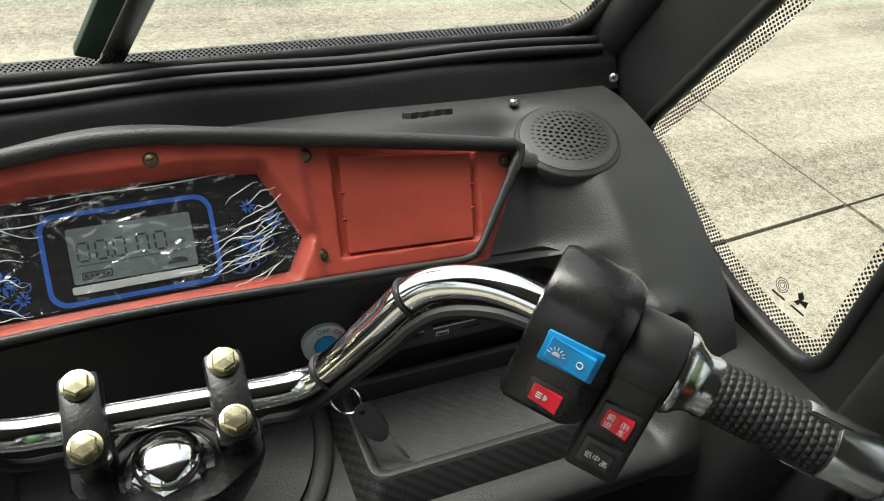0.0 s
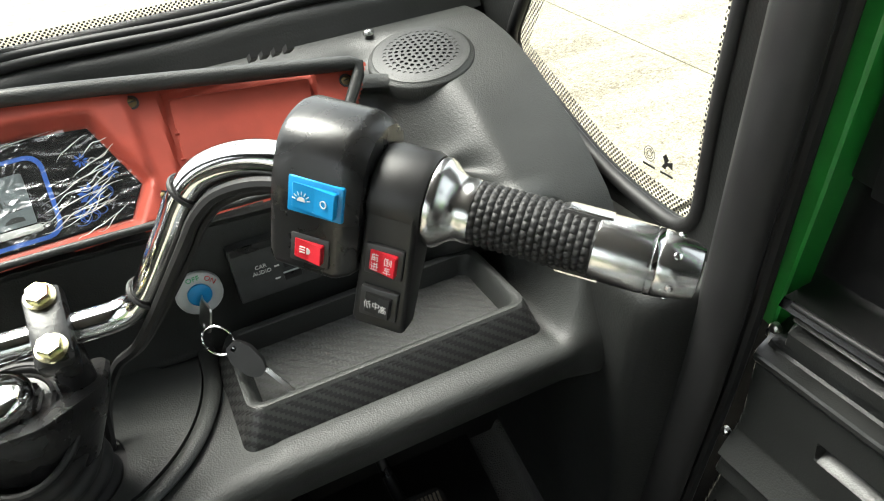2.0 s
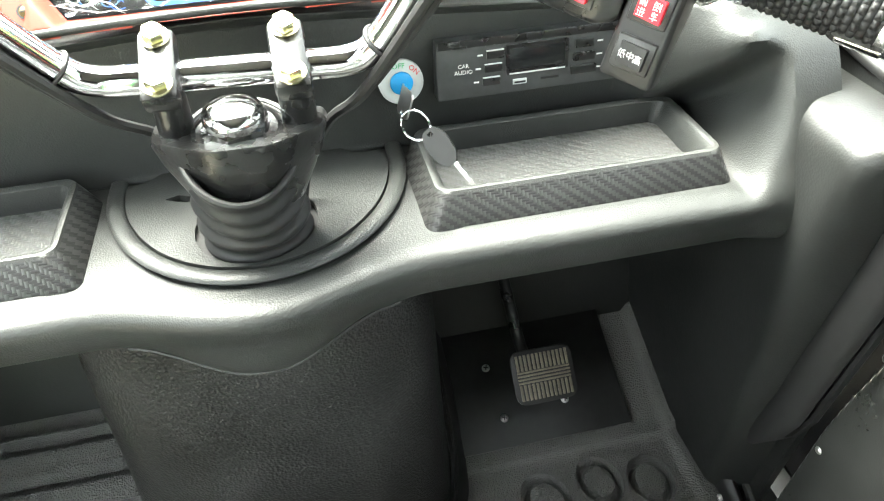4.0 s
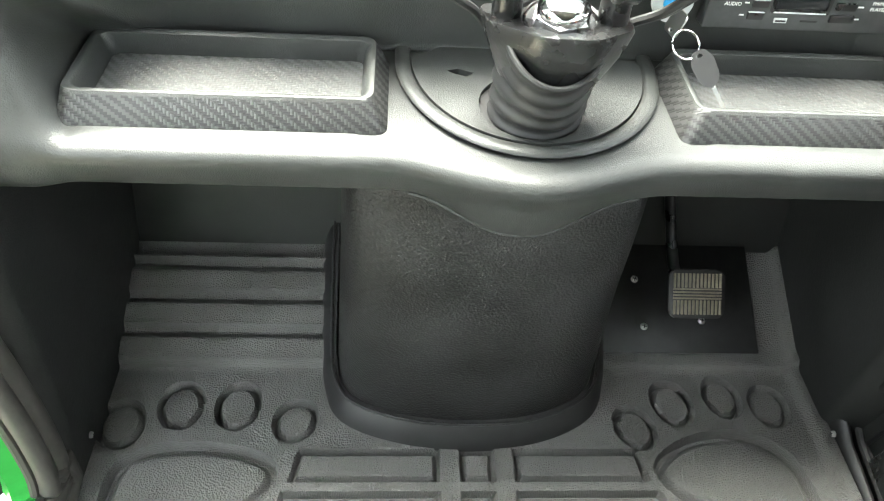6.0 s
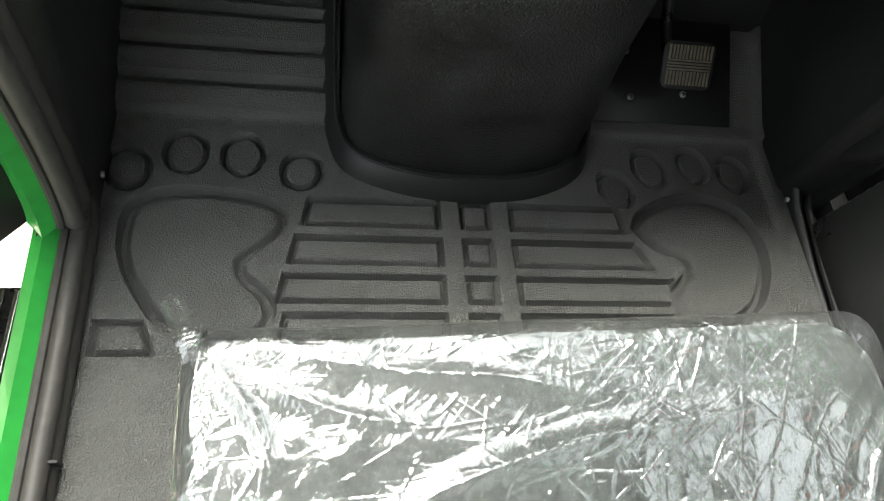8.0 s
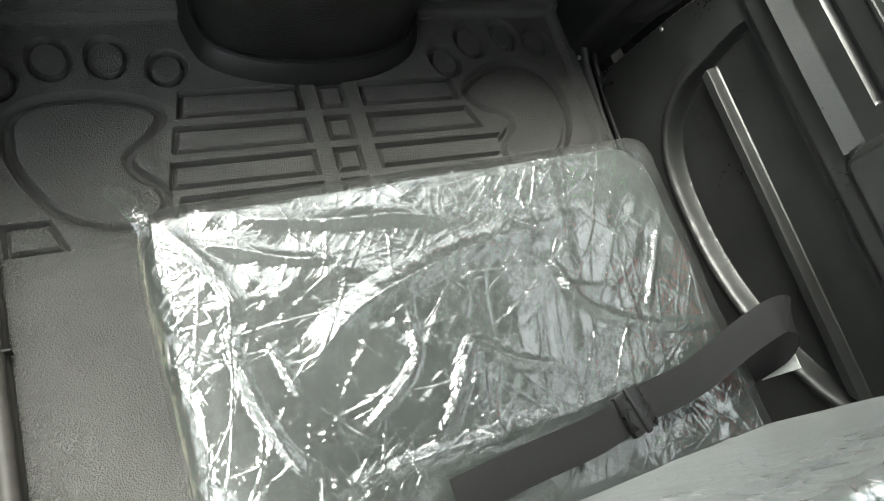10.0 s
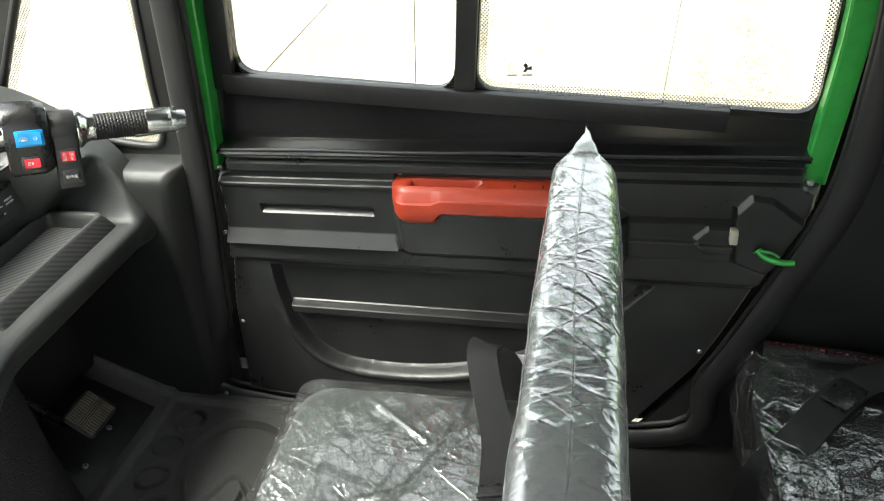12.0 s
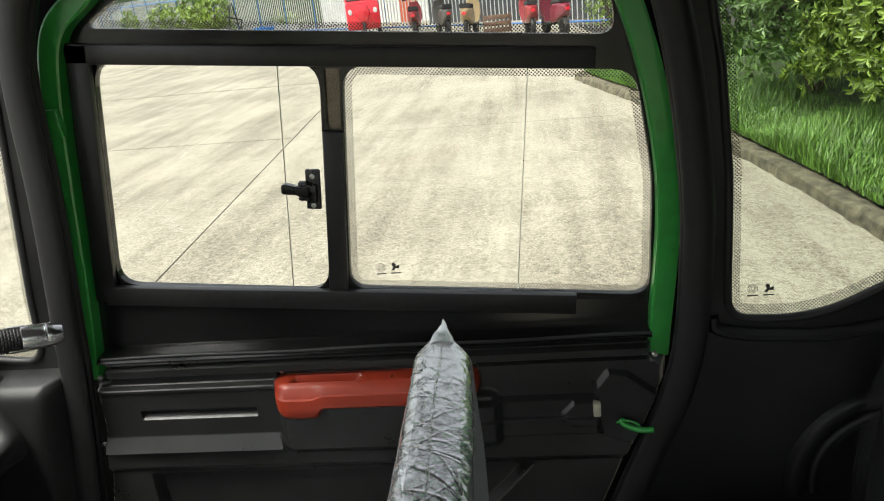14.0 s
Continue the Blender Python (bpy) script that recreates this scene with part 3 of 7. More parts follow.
dash = thing("dashboard", "black grained plastic dashboard with shelf, two trays and a hooded panel", "dashboard")
xs = np.linspace(-0.512, 0.53, 210)
prof = [dash_profile(x) for x in xs]
V = [(x, y, z) for x, p in zip(xs, prof) for y, z in p]
from_arrays("body", V, grid_faces(len(xs), len(prof[0])), M_DASH, dash)

# panel plane: u along x, v up the slope, w towards the driver
PN = Vector((-0.0, -0.783, 0.62)).normalized()
PV = Vector((0, 0.62, 0.783)).normalized()
PO = Vector((CX, 0.1605, 0.6765))


def panel_at(u, v, w=0.0):
    return PO + Vector((u, 0, 0)) + PV * v + PN * w


def pv_top(u):
    return 0.132 - (math.sqrt(u * u + 0.0025) - 0.05) * 0.165


def pv_bot(u):
    return -0.003 - (math.sqrt(u * u + 0.0025) - 0.05) * 0.04


def panel_outline():
    top = [(u, pv_top(u)) for u in np.linspace(0.352, -0.352, 60)]
    bot = [(u, pv_bot(u)) for u in np.linspace(-0.296, 0.296, 50)]
    return top + bot


OUT = panel_outline()
LCD = [(-0.137, 0.033), (-0.120, 0.006), (0.120, 0.006), (0.137, 0.033), (0.110, 0.092), (0.06, 0.097), (-0.06, 0.097), (-0.110, 0.092)]
LID = [(0.172, 0.012), (0.289, 0.006), (0.301, 0.083), (0.179, 0.096)]


def red_panel():
    p = thing("instrument_panel", "brick-red plastic instrument panel with a lidded box and a wrapped display", "instrument panel")
    us, vs = np.linspace(-0.36, 0.36, 300), np.linspace(-0.02, 0.14, 84)
    U, W = np.meshgrid(us, vs, indexing="ij")
    d = poly_sdf(U, W, OUT)
    h = np.zeros(U.shape)
    dl = poly_sdf(U, W, LCD)
    h -= 0.013 * smoothstep(-0.012, 0.001, dl)
    for side in SIDE:
        wing = smoothstep(0.142, 0.152, side * U)
        h -= 0.005 * wing
        lid = [(side * a, b) for a, b in LID]
        k = poly_sdf(U, W, lid)
        k2 = poly_sdf(U, W, [(side * (a + (0.006 if a > 0.2 else -0.006)), b + (0.010 if b > 0.05 else -0.002)) for a, b in LID])
        h -= 0.006 * smoothstep(-0.002, 0.002, k2)
    bev = smoothstep(0.0, 0.004, d)
    V = [panel_at(u, v, w - 0.003 * (1 - e)) for u, v, w, e in zip(U.ravel(), W.ravel(), h.ravel(), bev.ravel())]
    keep = (d[:-1, :-1] > -0.004)
    from_arrays("plate", V, grid_faces(300, 84, keep), M_RED, p)
    for side in SIDE:
        o = [(side * a, b) for a, b in LID]
        o = o if side > 0 else o[::-1]
        lid = part("lid", loft_bm([[tuple(panel_at(u, v, w)) for u, v in inset_loop(rounded_poly(o, 0.002, 3), k)] for k, w in ((0.0002, -0.012), (0.0002, -0.0072), (0.0009, -0.0064))]), M_RED, p, "flat red box lid")
        for k in (0.35, 0.62):
            a, b = Vector(o[0]).lerp(Vector(o[3]), k), Vector(o[1]).lerp(Vector(o[2]), k)
            for q in (a, b):
                part("tab", box_bm((-0.002, -0.001, -0.001), (0.002, 0.001, 0.001), m=Matrix.Translation(panel_at(q.x, q.y, -0.0066))), M_RED, lid)
    return p


red_panel()

# hood and rim round the panel
rim_pts = []
for i, (u, v) in enumerate(rounded_poly([OUT[j] for j in range(0, len(OUT), 3)], 0.012, 2)):
    rim_pts.append(panel_at(u, v, 0.001))
rad = [0.0035 + 0.0040 * float(smoothstep(0.04, 0.1, (q - PO).dot(PV))) for q in rim_pts]
part("hood_rim", tube_bm(rim_pts, rad, 12, closed=True, up=PN), M_DASH, dash)


def ring_pts(x0, x1, y0, y1, r, z, n=6):
    return [(x, y, z) for x, y in rrect(x0, x1, y0, y1, r, n)]


def tray(x0, x1, flip):
    """Outer sizes at the foot; the end away from the middle is steeper."""
    a, b = (0.014, 0.008) if not flip else (0.008, 0.014)
    R = [ring_pts(x0, x1, 0.032, 0.170, 0.012, 0.498), ring_pts(x0 + 0.002, x1 - 0.002, 0.034, 0.170, 0.012, 0.509), ring_pts(x0 + a, x1 - b, 0.048, 0.167, 0.014, 0.533)]
    t = part("tray", loft_bm(R, False, False), M_CARBON, dash, "open tray with a carbon-weave printed front")
    e = 0.004
    rim = [R[2], ring_pts(x0 + a + 0.001, x1 - b - 0.001, 0.050, 0.166, 0.014, 0.5355), ring_pts(x0 + a + e, x1 - b - e, 0.053, 0.163, 0.012, 0.536), ring_pts(x0 + a + 2 * e, x1 - b - 2 * e, 0.058, 0.159, 0.010, 0.5335),
           ring_pts(x0 + a + 0.012, x1 - b - 0.012, 0.061, 0.159, 0.010, 0.524), ring_pts(x0 + a + 0.015, x1 - b - 0.015, 0.063, 0.160, 0.010, 0.5085)]
    part("rim", loft_bm(rim, False, False), M_DASH, t)
    f = [ring_pts(x0 + a + 0.017, x1 - b - 0.017, 0.061, 0.162, 0.010, 0.503), ring_pts(x0 + a + 0.013, x1 - b - 0.013, 0.061, 0.162, 0.010, 0.5095)]
    part("tray_floor", loft_bm(f), M_CARBON_SHEEN, t, smooth=False)


tray(0.150, 0.440, False)
tray(-0.438, -0.130, True)


# half-round plate and raised ring under the steering column
def column_plate():
    back = [(0.105, 0.175), (0.095, 0.186), (0.055, 0.19), (-0.04, 0.19), (-0.078, 0.186), (-0.09, 0.175)]
    front = [(0.014 + 0.123 * math.cos(a), 0.165 + 0.147 * math.sin(a)) for a in np.linspace(math.pi, 2 * math.pi, 40)]
    hole = [(CX + 0.053 * math.cos(a), 0.078 + 0.056 * math.sin(a)) for a in np.linspace(0, 2 * math.pi, 36, endpoint=False)]
    slot = [(-0.052, 0.128), (-0.064, 0.133), (-0.072, 0.138), (-0.060, 0.143), (-0.050, 0.138), (-0.044, 0.136)]
    part("column_plate", plate_bm(back + front, [hole, slot], lambda u, v, d: (u, v, 0.5085 + d), 0.007), M_DASH, dash)
    # flat black disc inside the plate's hole paints the shade of an opening
    dark = [(CX + 0.058 * math.cos(a), 0.078 + 0.060 * math.sin(a), 0.5105) for a in np.linspace(0, 2 * math.pi, 30, endpoint=False)]
    bm = bmesh.new()
    bm.faces.new([bm.verts.new(p) for p in dark])
    part("column_opening_shade", bm, M_RUBBER, dash, "black disc painting the shade of the hole around the steering column")
    pts = [(-0.118, 0.183, 0.5145)] + [(0.014 + 0.132 * math.cos(a), 0.165 + 0.157 * math.sin(a), 0.5145) for a in np.linspace(math.pi, 2 * math.pi, 60)] + [(0.146, 0.183, 0.5145)]
    part("raised_ring", tube_bm([(x, y, z - 0.002) for x, y, z in pts], 0.0082, 12, flat=(1, 0.5)), M_DASH, dash)


column_plate()


# speaker grilles at both ends of the dashboard
def speaker(x):
    s = thing("speaker_grille", "round black speaker grille with small drilled holes in the dashboard", "speaker", "dashboard speakers", at=(x, 0.2480, 0.7190))
    tilt = Matrix.Rotation(radians(13), 4, "X") @ Matrix.Rotation(radians(-6 if x > 0 else 6), 4, "Y")
    part("bezel", lathe_bm([(0.0555, -0.014), (0.0550, -0.0015), (0.0535, 0.0005), (0.0510, 0.0012), (0.0495, 0.0032), (0.0475, 0.0036), (0.046, 0.004)], 48, tilt), M_DASH, s)
    holes = []
    for k in range(7):
        r, n = k * 0.0062, max(1, k * 6)
        for i in range(n):
            a = 2 * math.pi * (i + 0.5 * (k % 2)) / n
            holes.append([(r * math.cos(a) + 0.0021 * math.cos(b), r * math.sin(a) + 0.0021 * math.sin(b)) for b in np.linspace(0, 2 * math.pi, 7, endpoint=False)])
    disc = [(0.0465 * math.cos(a), 0.0465 * math.sin(a)) for a in np.linspace(0, 2 * math.pi, 48, endpoint=False)]
    part("grille", plate_bm(disc, holes, lambda u, v, d: tuple(tilt @ Vector((u, v, 0.0035 + 0.003 * (1 - (u * u + v * v) / 0.0022) - d))), 0.0025), M_MATTE, s, smooth=False)
    part("backing", lathe_bm([(0.047, -0.004), (0, -0.004)], 32, tilt), M_RUBBER, s)


speaker(0.436)
speaker(-0.410)


# ---- floor mat ----
FOOT_L = [(-.498, -.077), (-.488, -.021), (-.43, .006), (-.341, .003), (-.284, -.018), (-.274, -.05), (-.296, -.082), (-.328, -.108), (-.324, -.13), (-.299, -.153), (-.287, -.183), (-.302, -.215), (-.36, -.232), (-.432, -.206), (-.464, -.168), (-.489, -.12)]
FOOT_R = [(.245, -.04), (.265, -.006), (.323, .022), (.393, .026), (.447, -.005), (.466, -.069), (.452, -.135), (.412, -.185), (.34, -.215), (.288, -.195), (.288, -.145), (.318, -.112), (.309, -.092), (.272, -.078)]
TOES = [(-.499, .036, .030, .036, 8), (-.422, .067, .029, .036, 4), (-.342, .066, .029, .036, -4), (-.258, .042, .028, .032, -22), (.233, .032, .027, .034, 22), (.299, .074, .028, .036, 14), (.379, .085, .026, .034, 8), (.448, .070, .027, .033, 4)]


def mat_height(X, Y):
    h = np.zeros(X.shape)
    dep = 0.015

    def press(sd, k=1.0, back=0.85, rise=0.006, floor=0.0042):
        """A groove along the inside of an outline; the middle stands up again."""
        nonlocal h
        h = np.minimum(h, -dep * k * smoothstep(-0.001, 0.0028, sd) + dep * back * k * smoothstep(floor, floor + rise, sd))

    for f in (FOOT_L, FOOT_R):
        press(poly_sdf(X, Y, spline(f, 4, closed=True)), 1.3, 0.75, 0.010, 0.009)
    for cx, cy, a, b, rot in TOES:
        c, s = math.cos(radians(rot)), math.sin(radians(rot))
        u, v = (X - cx) * c + (Y - cy) * s, -(X - cx) * s + (Y - cy) * c
        r = np.sqrt((u / a) ** 2 + (v / b) ** 2)
        press((1.13 - r) * (a + b) / 2, 1.1, 0.85, 0.006, 0.006)
    rows = [(-.003, -.052, -.255, .229, .236), (-.066, -.113, -.272, .245, .268), (-.127, -.173, -.286, .296, .292), (-.186, -.232, -.283, .283, .280), (-.246, -.29, -.27, .27, .27)]
    for y1, y0, xl, xr1, xr0 in rows:
        press(poly_sdf(X, Y, [(xl + .006, y1), (-.055, y1), (-.055, y0), (xl - .004, y0)]))
        press(poly_sdf(X, Y, [(-.027, y1), (.021, y1), (.021, y0), (-.027, y0)]))
        press(poly_sdf(X, Y, [(.049, y1), (xr1, y1), (xr0, y0), (.049, y0)]))
    press(poly_sdf(X, Y, [(-.51, -.198), (-.45, -.198), (-.43, -.247), (-.51, -.247)]))
    # footwell: ribbed slope up to the bulkhead
    slope = np.maximum(0, Y - 0.125)
    left = smoothstep(-0.2, -0.215, X)
    ph = ((Y - 0.131) / 0.0465) % 1.0
    ribs = 0.015 * smoothstep(0.0, 0.09, ph) * smoothstep(1.0, 0.62, ph) * smoothstep(0.13, 0.133, Y) * smoothstep(0.285, 0.275, Y)
    h = h + 0.52 * slope + ribs * left * smoothstep(-0.55, -0.535, X) + 0.5 * ribs * (1 - left) * smoothstep(0.16, 0.135, Y)
    h = h + 0.012 * smoothstep(0.49, 0.505, X)
    return h


def floor_mat():
    xs, ys = np.linspace(-0.525, 0.520, 560), np.concatenate([np.linspace(-0.80, -0.33, 40), np.linspace(-0.328, 0.318, 370)])
    X, Y = np.meshgrid(xs, ys, indexing="ij")
    H = mat_height(X, Y)
    V = np.stack([X.ravel(), Y.ravel(), H.ravel()], 1)
    m = from_arrays("floor_mat", V, grid_faces(len(xs), len(ys)), M_MAT)
    tagged(m, "black moulded vinyl floor mat with pressed footprint shapes and bars", "floor mat")


floor_mat()


# ---- steering column cover ----
def column_cover():
    c = thing("column_cover", "black vinyl steering column cover with a stitched lower edge", "column cover")
    bot = [(-.205, .44), (-.205, .20), (-.200, .11), (-.175, .060), (-.10, .031), (-.012, .023), (.08, .033), (.150, .068), (.176, .12), (.182, .20), (.182, .44)]
    top = [(-.182, .44), (-.182, .20), (-.178, .10), (-.155, .050), (-.09, .022), (-.004, .012), (.08, .022), (.138, .052), (.160, .10), (.165, .20), (.165, .44)]
    B, T = spline(bot, 6), spline(top, 6)
    zs = np.linspace(0.0, 0.455, 24)
    V = []
    for i, z in enumerate(zs):
        k = z / 0.455
        for j, (p, q) in enumerate(zip(B, T)):
            x, y = p + (q - p) * k
            y += 0.003 * math.sin(z * 21 + j * 0.21) * smoothstep(0, 0.1, z)
            V.append((x, y, z))
    from_arrays("sleeve", V, grid_faces(len(zs), len(B)), M_VINYL, c)
    s = np.array(spline(bot, 6))
    cen = np.array([-0.012, 0.30])
    d = s - cen
    d /= np.linalg.norm(d, axis=1)[:, None]
    rings = []
    for off, z in ((0.028, -0.004), (0.026, 0.006), (0.018, 0.026), (0.012, 0.034), (0.002, 0.036)):
        rings.append([(x + dx * off, y + dy * off, z + 0.52 * max(0, y - 0.125)) for (x, y), (dx, dy) in zip(s, d)])
    V = [p for r in rings for p in r]
    from_arrays("skirt", V, grid_faces(5, len(s)), M_RUBBER, c)
    part("piping", tube_bm([(x + dx * 0.010, y + dy * 0.010, 0.0365 + 0.52 * max(0, y - 0.125)) for (x, y), (dx, dy) in zip(s, d)], 0.0025, 8), M_VINYL, c)


column_cover()


# ---- handlebar ----
HB = thing("handlebar", "chromed handlebar with black grip and switch housings on the steering column", "handlebar")
half = [(0.015, .0655, .660), (.075, .0600, .660), (.108, .0572, .6615), (.128, .050, .676), (.158, .030, .725), (.174, .020, .752), (.192, .009, .769), (.219, -.013, .777), (.25, -.045, .772), (.303, -.101, .756), (.391, -.193, .73)]
barR = spline(half, 7)
AXC, AXD = Vector((0.015, 0.0655, 0)), Vector((1, -0.092, 0)).normalized()
AXN = Vector((-AXD.y, AXD.x, 0))
MIR = Matrix.Translation(AXC) @ Matrix((AXD, AXN, Vector((0, 0, 1)))).transposed().to_4x4() @ Matrix.Diagonal((-1, 1, 1, 1)) @ Matrix((AXD, AXN, Vector((0, 0, 1)))).to_4x4() @ Matrix.Translation(-AXC)
barL = [tuple(MIR @ Vector(p)) for p in barR[::-1][:-1]]
part("bar", tube_bm(list(barL) + [tuple(p) for p in barR], 0.0115, 20), M_CHROME, HB)

SO = Vector((.258, -.053, .769))
SA = Vector((.678, -.708, -.20)).normalized()
SU = Vector((.19, .05, .98))
SU = (SU - SA * SU.dot(SA)).normalized()
SF = SU.cross(SA)
if SF.y > 0:
    SF = -SF


SWM = Matrix.Translation(SO) @ Matrix((SA, SU, SF)).transposed().to_4x4()


def mirrored(m):
    return MIR @ m


def switch_box(m):
    """Body of a housing, extruded along the bar with a rounded section."""
    sec = rounded_poly([(-0.030, -0.046), (0.033, -0.050), (0.0365, 0.006), (0.029, 0.034), (-0.002, 0.045), (-0.030, 0.032)], [0.010, 0.006, 0.024, 0.026, 0.026, 0.026], 7)
    rings = []
    for a, k in ((-0.027, 0.86), (-0.026, 0.95), (-0.022, 1.0), (0.013, 1.0), (0.016, 0.985), (0.022, 0.93), (0.026, 0.86), (0.0265, 0.80)):
        rings.append([m @ Vector((a, u * k, f * k)) for f, u in sec])
    return part("switch_housing", loft_bm(rings), M_GLOSS, HB)


def rocker(m, a, u, f, w, h, mat, name, tip=1):
    """A rocker switch in a bezel, facing f."""
    b = part(name + "_bezel", box_bm((a - w / 2 - 0.0032, u - h / 2 - 0.0032, f - 0.003), (a + w / 2 + 0.0032, u + h / 2 + 0.0032, f + 0.0018), 0.0012, m), M_BEZEL if mat is not M_BLUE else M_BLUE, HB)
    bm = bmesh.new()
    hi, lo = 0.0062, 0.0026
    prof = [(-w / 2, hi if tip < 0 else lo), (0, 0.0030), (w / 2, lo if tip < 0 else hi)]
    vs = []
    for v in (-h / 2, h / 2):
        vs.append([bm.verts.new(m @ Vector((a + x, u + v, f + z))) for x, z in prof] + [bm.verts.new(m @ Vector((a + x, u + v, f - 0.001))) for x in (w / 2, -w / 2)])
    A, B = vs
    for i in range(5):
        bm.faces.new((A[i - 1], A[i], B[i], B[i - 1]))
    bm.faces.new(A[::-1])
    bm.faces.new(B)
    bmesh.ops.bevel(bm, geom=bm.edges, offset=0.0005, segments=1, affect="EDGES")
    return part(name, bm, mat, b)


def grip(m):
    """Throttle collar, chrome flange, knobbed rubber and chrome end, along the local x axis."""
    t = m @ Matrix.Rotation(radians(90), 4, "Y")
    part("grip_flange", lathe_bm([(0.0240, 0.0578), (0.0256, 0.059), (0.0258, 0.062), (0.0245, 0.0645), (0.0212, 0.068), (0.0188, 0.0718), (0.0180, 0.0755), (0.0186, 0.0785), (0.0180, 0.082)], 32, t), M_ALU, HB)
    na, nr = 154, 134
    V = []
    for i in range(nr):
        s = i / (nr - 1)
        x = 0.0775 + s * 0.078
        for j in range(na):
            a = 2 * math.pi * j / na
            row = math.floor(s * 19)
            ph = a * 22 / (2 * math.pi) + 0.5 * (row % 2)
            kn = max(0.0, math.sin(math.pi * (s * 19 % 1))) ** 0.7 * max(0.0, math.sin(math.pi * (ph % 1))) ** 0.7
            zone = 1.0 if 0.04 < s < 0.97 else 0.0
            r = 0.0170 + 0.0012 * kn * zone + 0.0007 * (1 - zone)
            V.append(t @ Vector((r * math.cos(a), r * math.sin(a), x)))
    f = [(i * na + j, i * na + (j + 1) % na, (i + 1) * na + (j + 1) % na, (i + 1) * na + j) for i in range(nr - 1) for j in range(na)]
    from_arrays("grip_rubber", V, f, M_RUBBER, HB, "black rubber with rows of small knobs")
    part("grip_sleeve", lathe_bm([(0.0172, 0.148), (0.0184, 0.1488), (0.0186, 0.150), (0.0184, 0.176), (0.0181, 0.1772), (0.0176, 0.1774)], 40, t), M_ALU, HB)
    part("grip_ring", lathe_bm([(0.0176, 0.1774), (0.0183, 0.1780), (0.0182, 0.1805), (0.0177, 0.1812)], 40, t), M_CHROME, HB)
    part("grip_end", lathe_bm([(0.0177, 0.1812), (0.0181, 0.1825), (0.0168, 0.191), (0.0152, 0.199), (0.0144, 0.2018), (0.0132, 0.2026), (0.0120, 0.2016), (0.0, 0.2010)], 40, t), M_ALU, HB)
    for a in np.linspace(0.3, 2 * math.pi + 0.3, 6, endpoint=False):
        part("end_rivet", lathe_bm([(0.0021, -0.001), (0.0021, 0.0006), (0.0012, 0.0012), (0, 0.0013)], 10, t @ Matrix.Rotation(a, 4, "Z") @ Matrix.Translation((0.0170, 0, 0.1895)) @ Matrix.Rotation(radians(82), 4, "Y")), M_CHROME, HB)
    # chrome tongues lying over the rubber, each in a thin black rim
    for a0 in (-1.79, 1.35):
        for nm, x0, x1, wide, r0, mat in (("tongue_rim", 0.1285, 0.1525, 0.62, 0.0187, M_RUBBER), ("grip_tongue", 0.1305, 0.1545, 0.53, 0.0194, M_ALU)):
            R = []
            for x, dr in ((x0, -0.0016), (x0 + 0.0006, -0.0004), (x0 + 0.002, 0.0), (x1, 0.0)):
                qs = np.linspace(-1, 1, 13)
                R.append([t @ Vector(((r0 + dr - (0.0016 if abs(q) == 1 else 0)) * math.cos(a0 + q * wide), (r0 + dr - (0.0016 if abs(q) == 1 else 0)) * math.sin(a0 + q * wide), x)) for q in qs] + [t @ Vector((0.0150 * math.cos(a0), 0.0150 * math.sin(a0), x))])
            part(nm, loft_bm(R), mat, HB)


def throttle(m):
    t = m @ Matrix.Rotation(radians(90), 4, "Y")
    part("throttle_housing", lathe_bm([(0.020, 0.026), (0.0265, 0.0275), (0.0275, 0.031), (0.0275, 0.054), (0.026, 0.058), (0.022, 0.0585)], 36, t), M_MATTE, HB)
    rings = []
    for u, wa, f0, f1 in ((0.0, 0.015, -0.005, 0.027), (-0.024, 0.0155, 0.0, 0.0275), (-0.045, 0.016, 0.006, 0.028), (-0.070, 0.0165, 0.012, 0.0295), (-0.073, 0.0155, 0.014, 0.0285)):
        rings.append([m @ Vector((0.0425 + a, u, f)) for a, f in rrect(-wa, wa, f0, f1, 0.003, 3)])
    part("switch_bracket", loft_bm(rings), M_MATTE, HB)


switch_box(SWM)
throttle(SWM)
grip(SWM)
blue = rocker(SWM, 0.002, -0.001, 0.0345, 0.027, 0.0145, M_BLUE, "light_switch", 1)
red1 = rocker(SWM, 0.0, -0.033, 0.0335, 0.018, 0.0115, M_SWRED, "lamp_switch", 1)
red2 = rocker(SWM, 0.0425, -0.030, 0.028, 0.0165, 0.0125, M_SWRED, "gear_switch", 1)
blk = rocker(SWM, 0.0425, -0.0565, 0.0295, 0.0165, 0.0125, M_MATTE, "speed_switch", 1)
SWL = mirrored(SWM)
switch_box(SWL)
grip(SWL)

# clamps, bolts and bracket
for x in (-0.030, 0.062):
    C = (x, 0.0655 - 0.092 * (x - 0.015), 0.660)
    tl = Matrix.Translation(C) @ Matrix.Rotation(radians(27), 4, "X")
    bmc = box_bm((-0.0135, -0.034, 0.001), (0.0135, 0.030, 0.019), 0.005, tl)
    part("clamp", bmc, M_HAMMER, HB)
    part("clamp_post", lathe_bm([(0.0135, -0.055), (0.0135, 0.0)], 20, Matrix.Translation((x, C[1] - 0.006, 0.66))), M_HAMMER, HB)
    for dy in (-0.022, 0.020):
        bt = tl @ Matrix.Translation((0, dy, 0.019))
        b = part("bolt", lathe_bm([(0.0108, 0), (0.0108, 0.0020), (0.0082, 0.0028)], 20, bt), M_ZINC, HB, "yellow zinc flange bolt")
        part("bolt_head", lathe_bm([(0.0086, 0.0020), (0.0086, 0.0078), (0.0077, 0.0090), (0, 0.0093)], 6, bt @ Matrix.Rotation(0.4 + dy, 4, "Z")), M_ZINC, b, smooth=False)
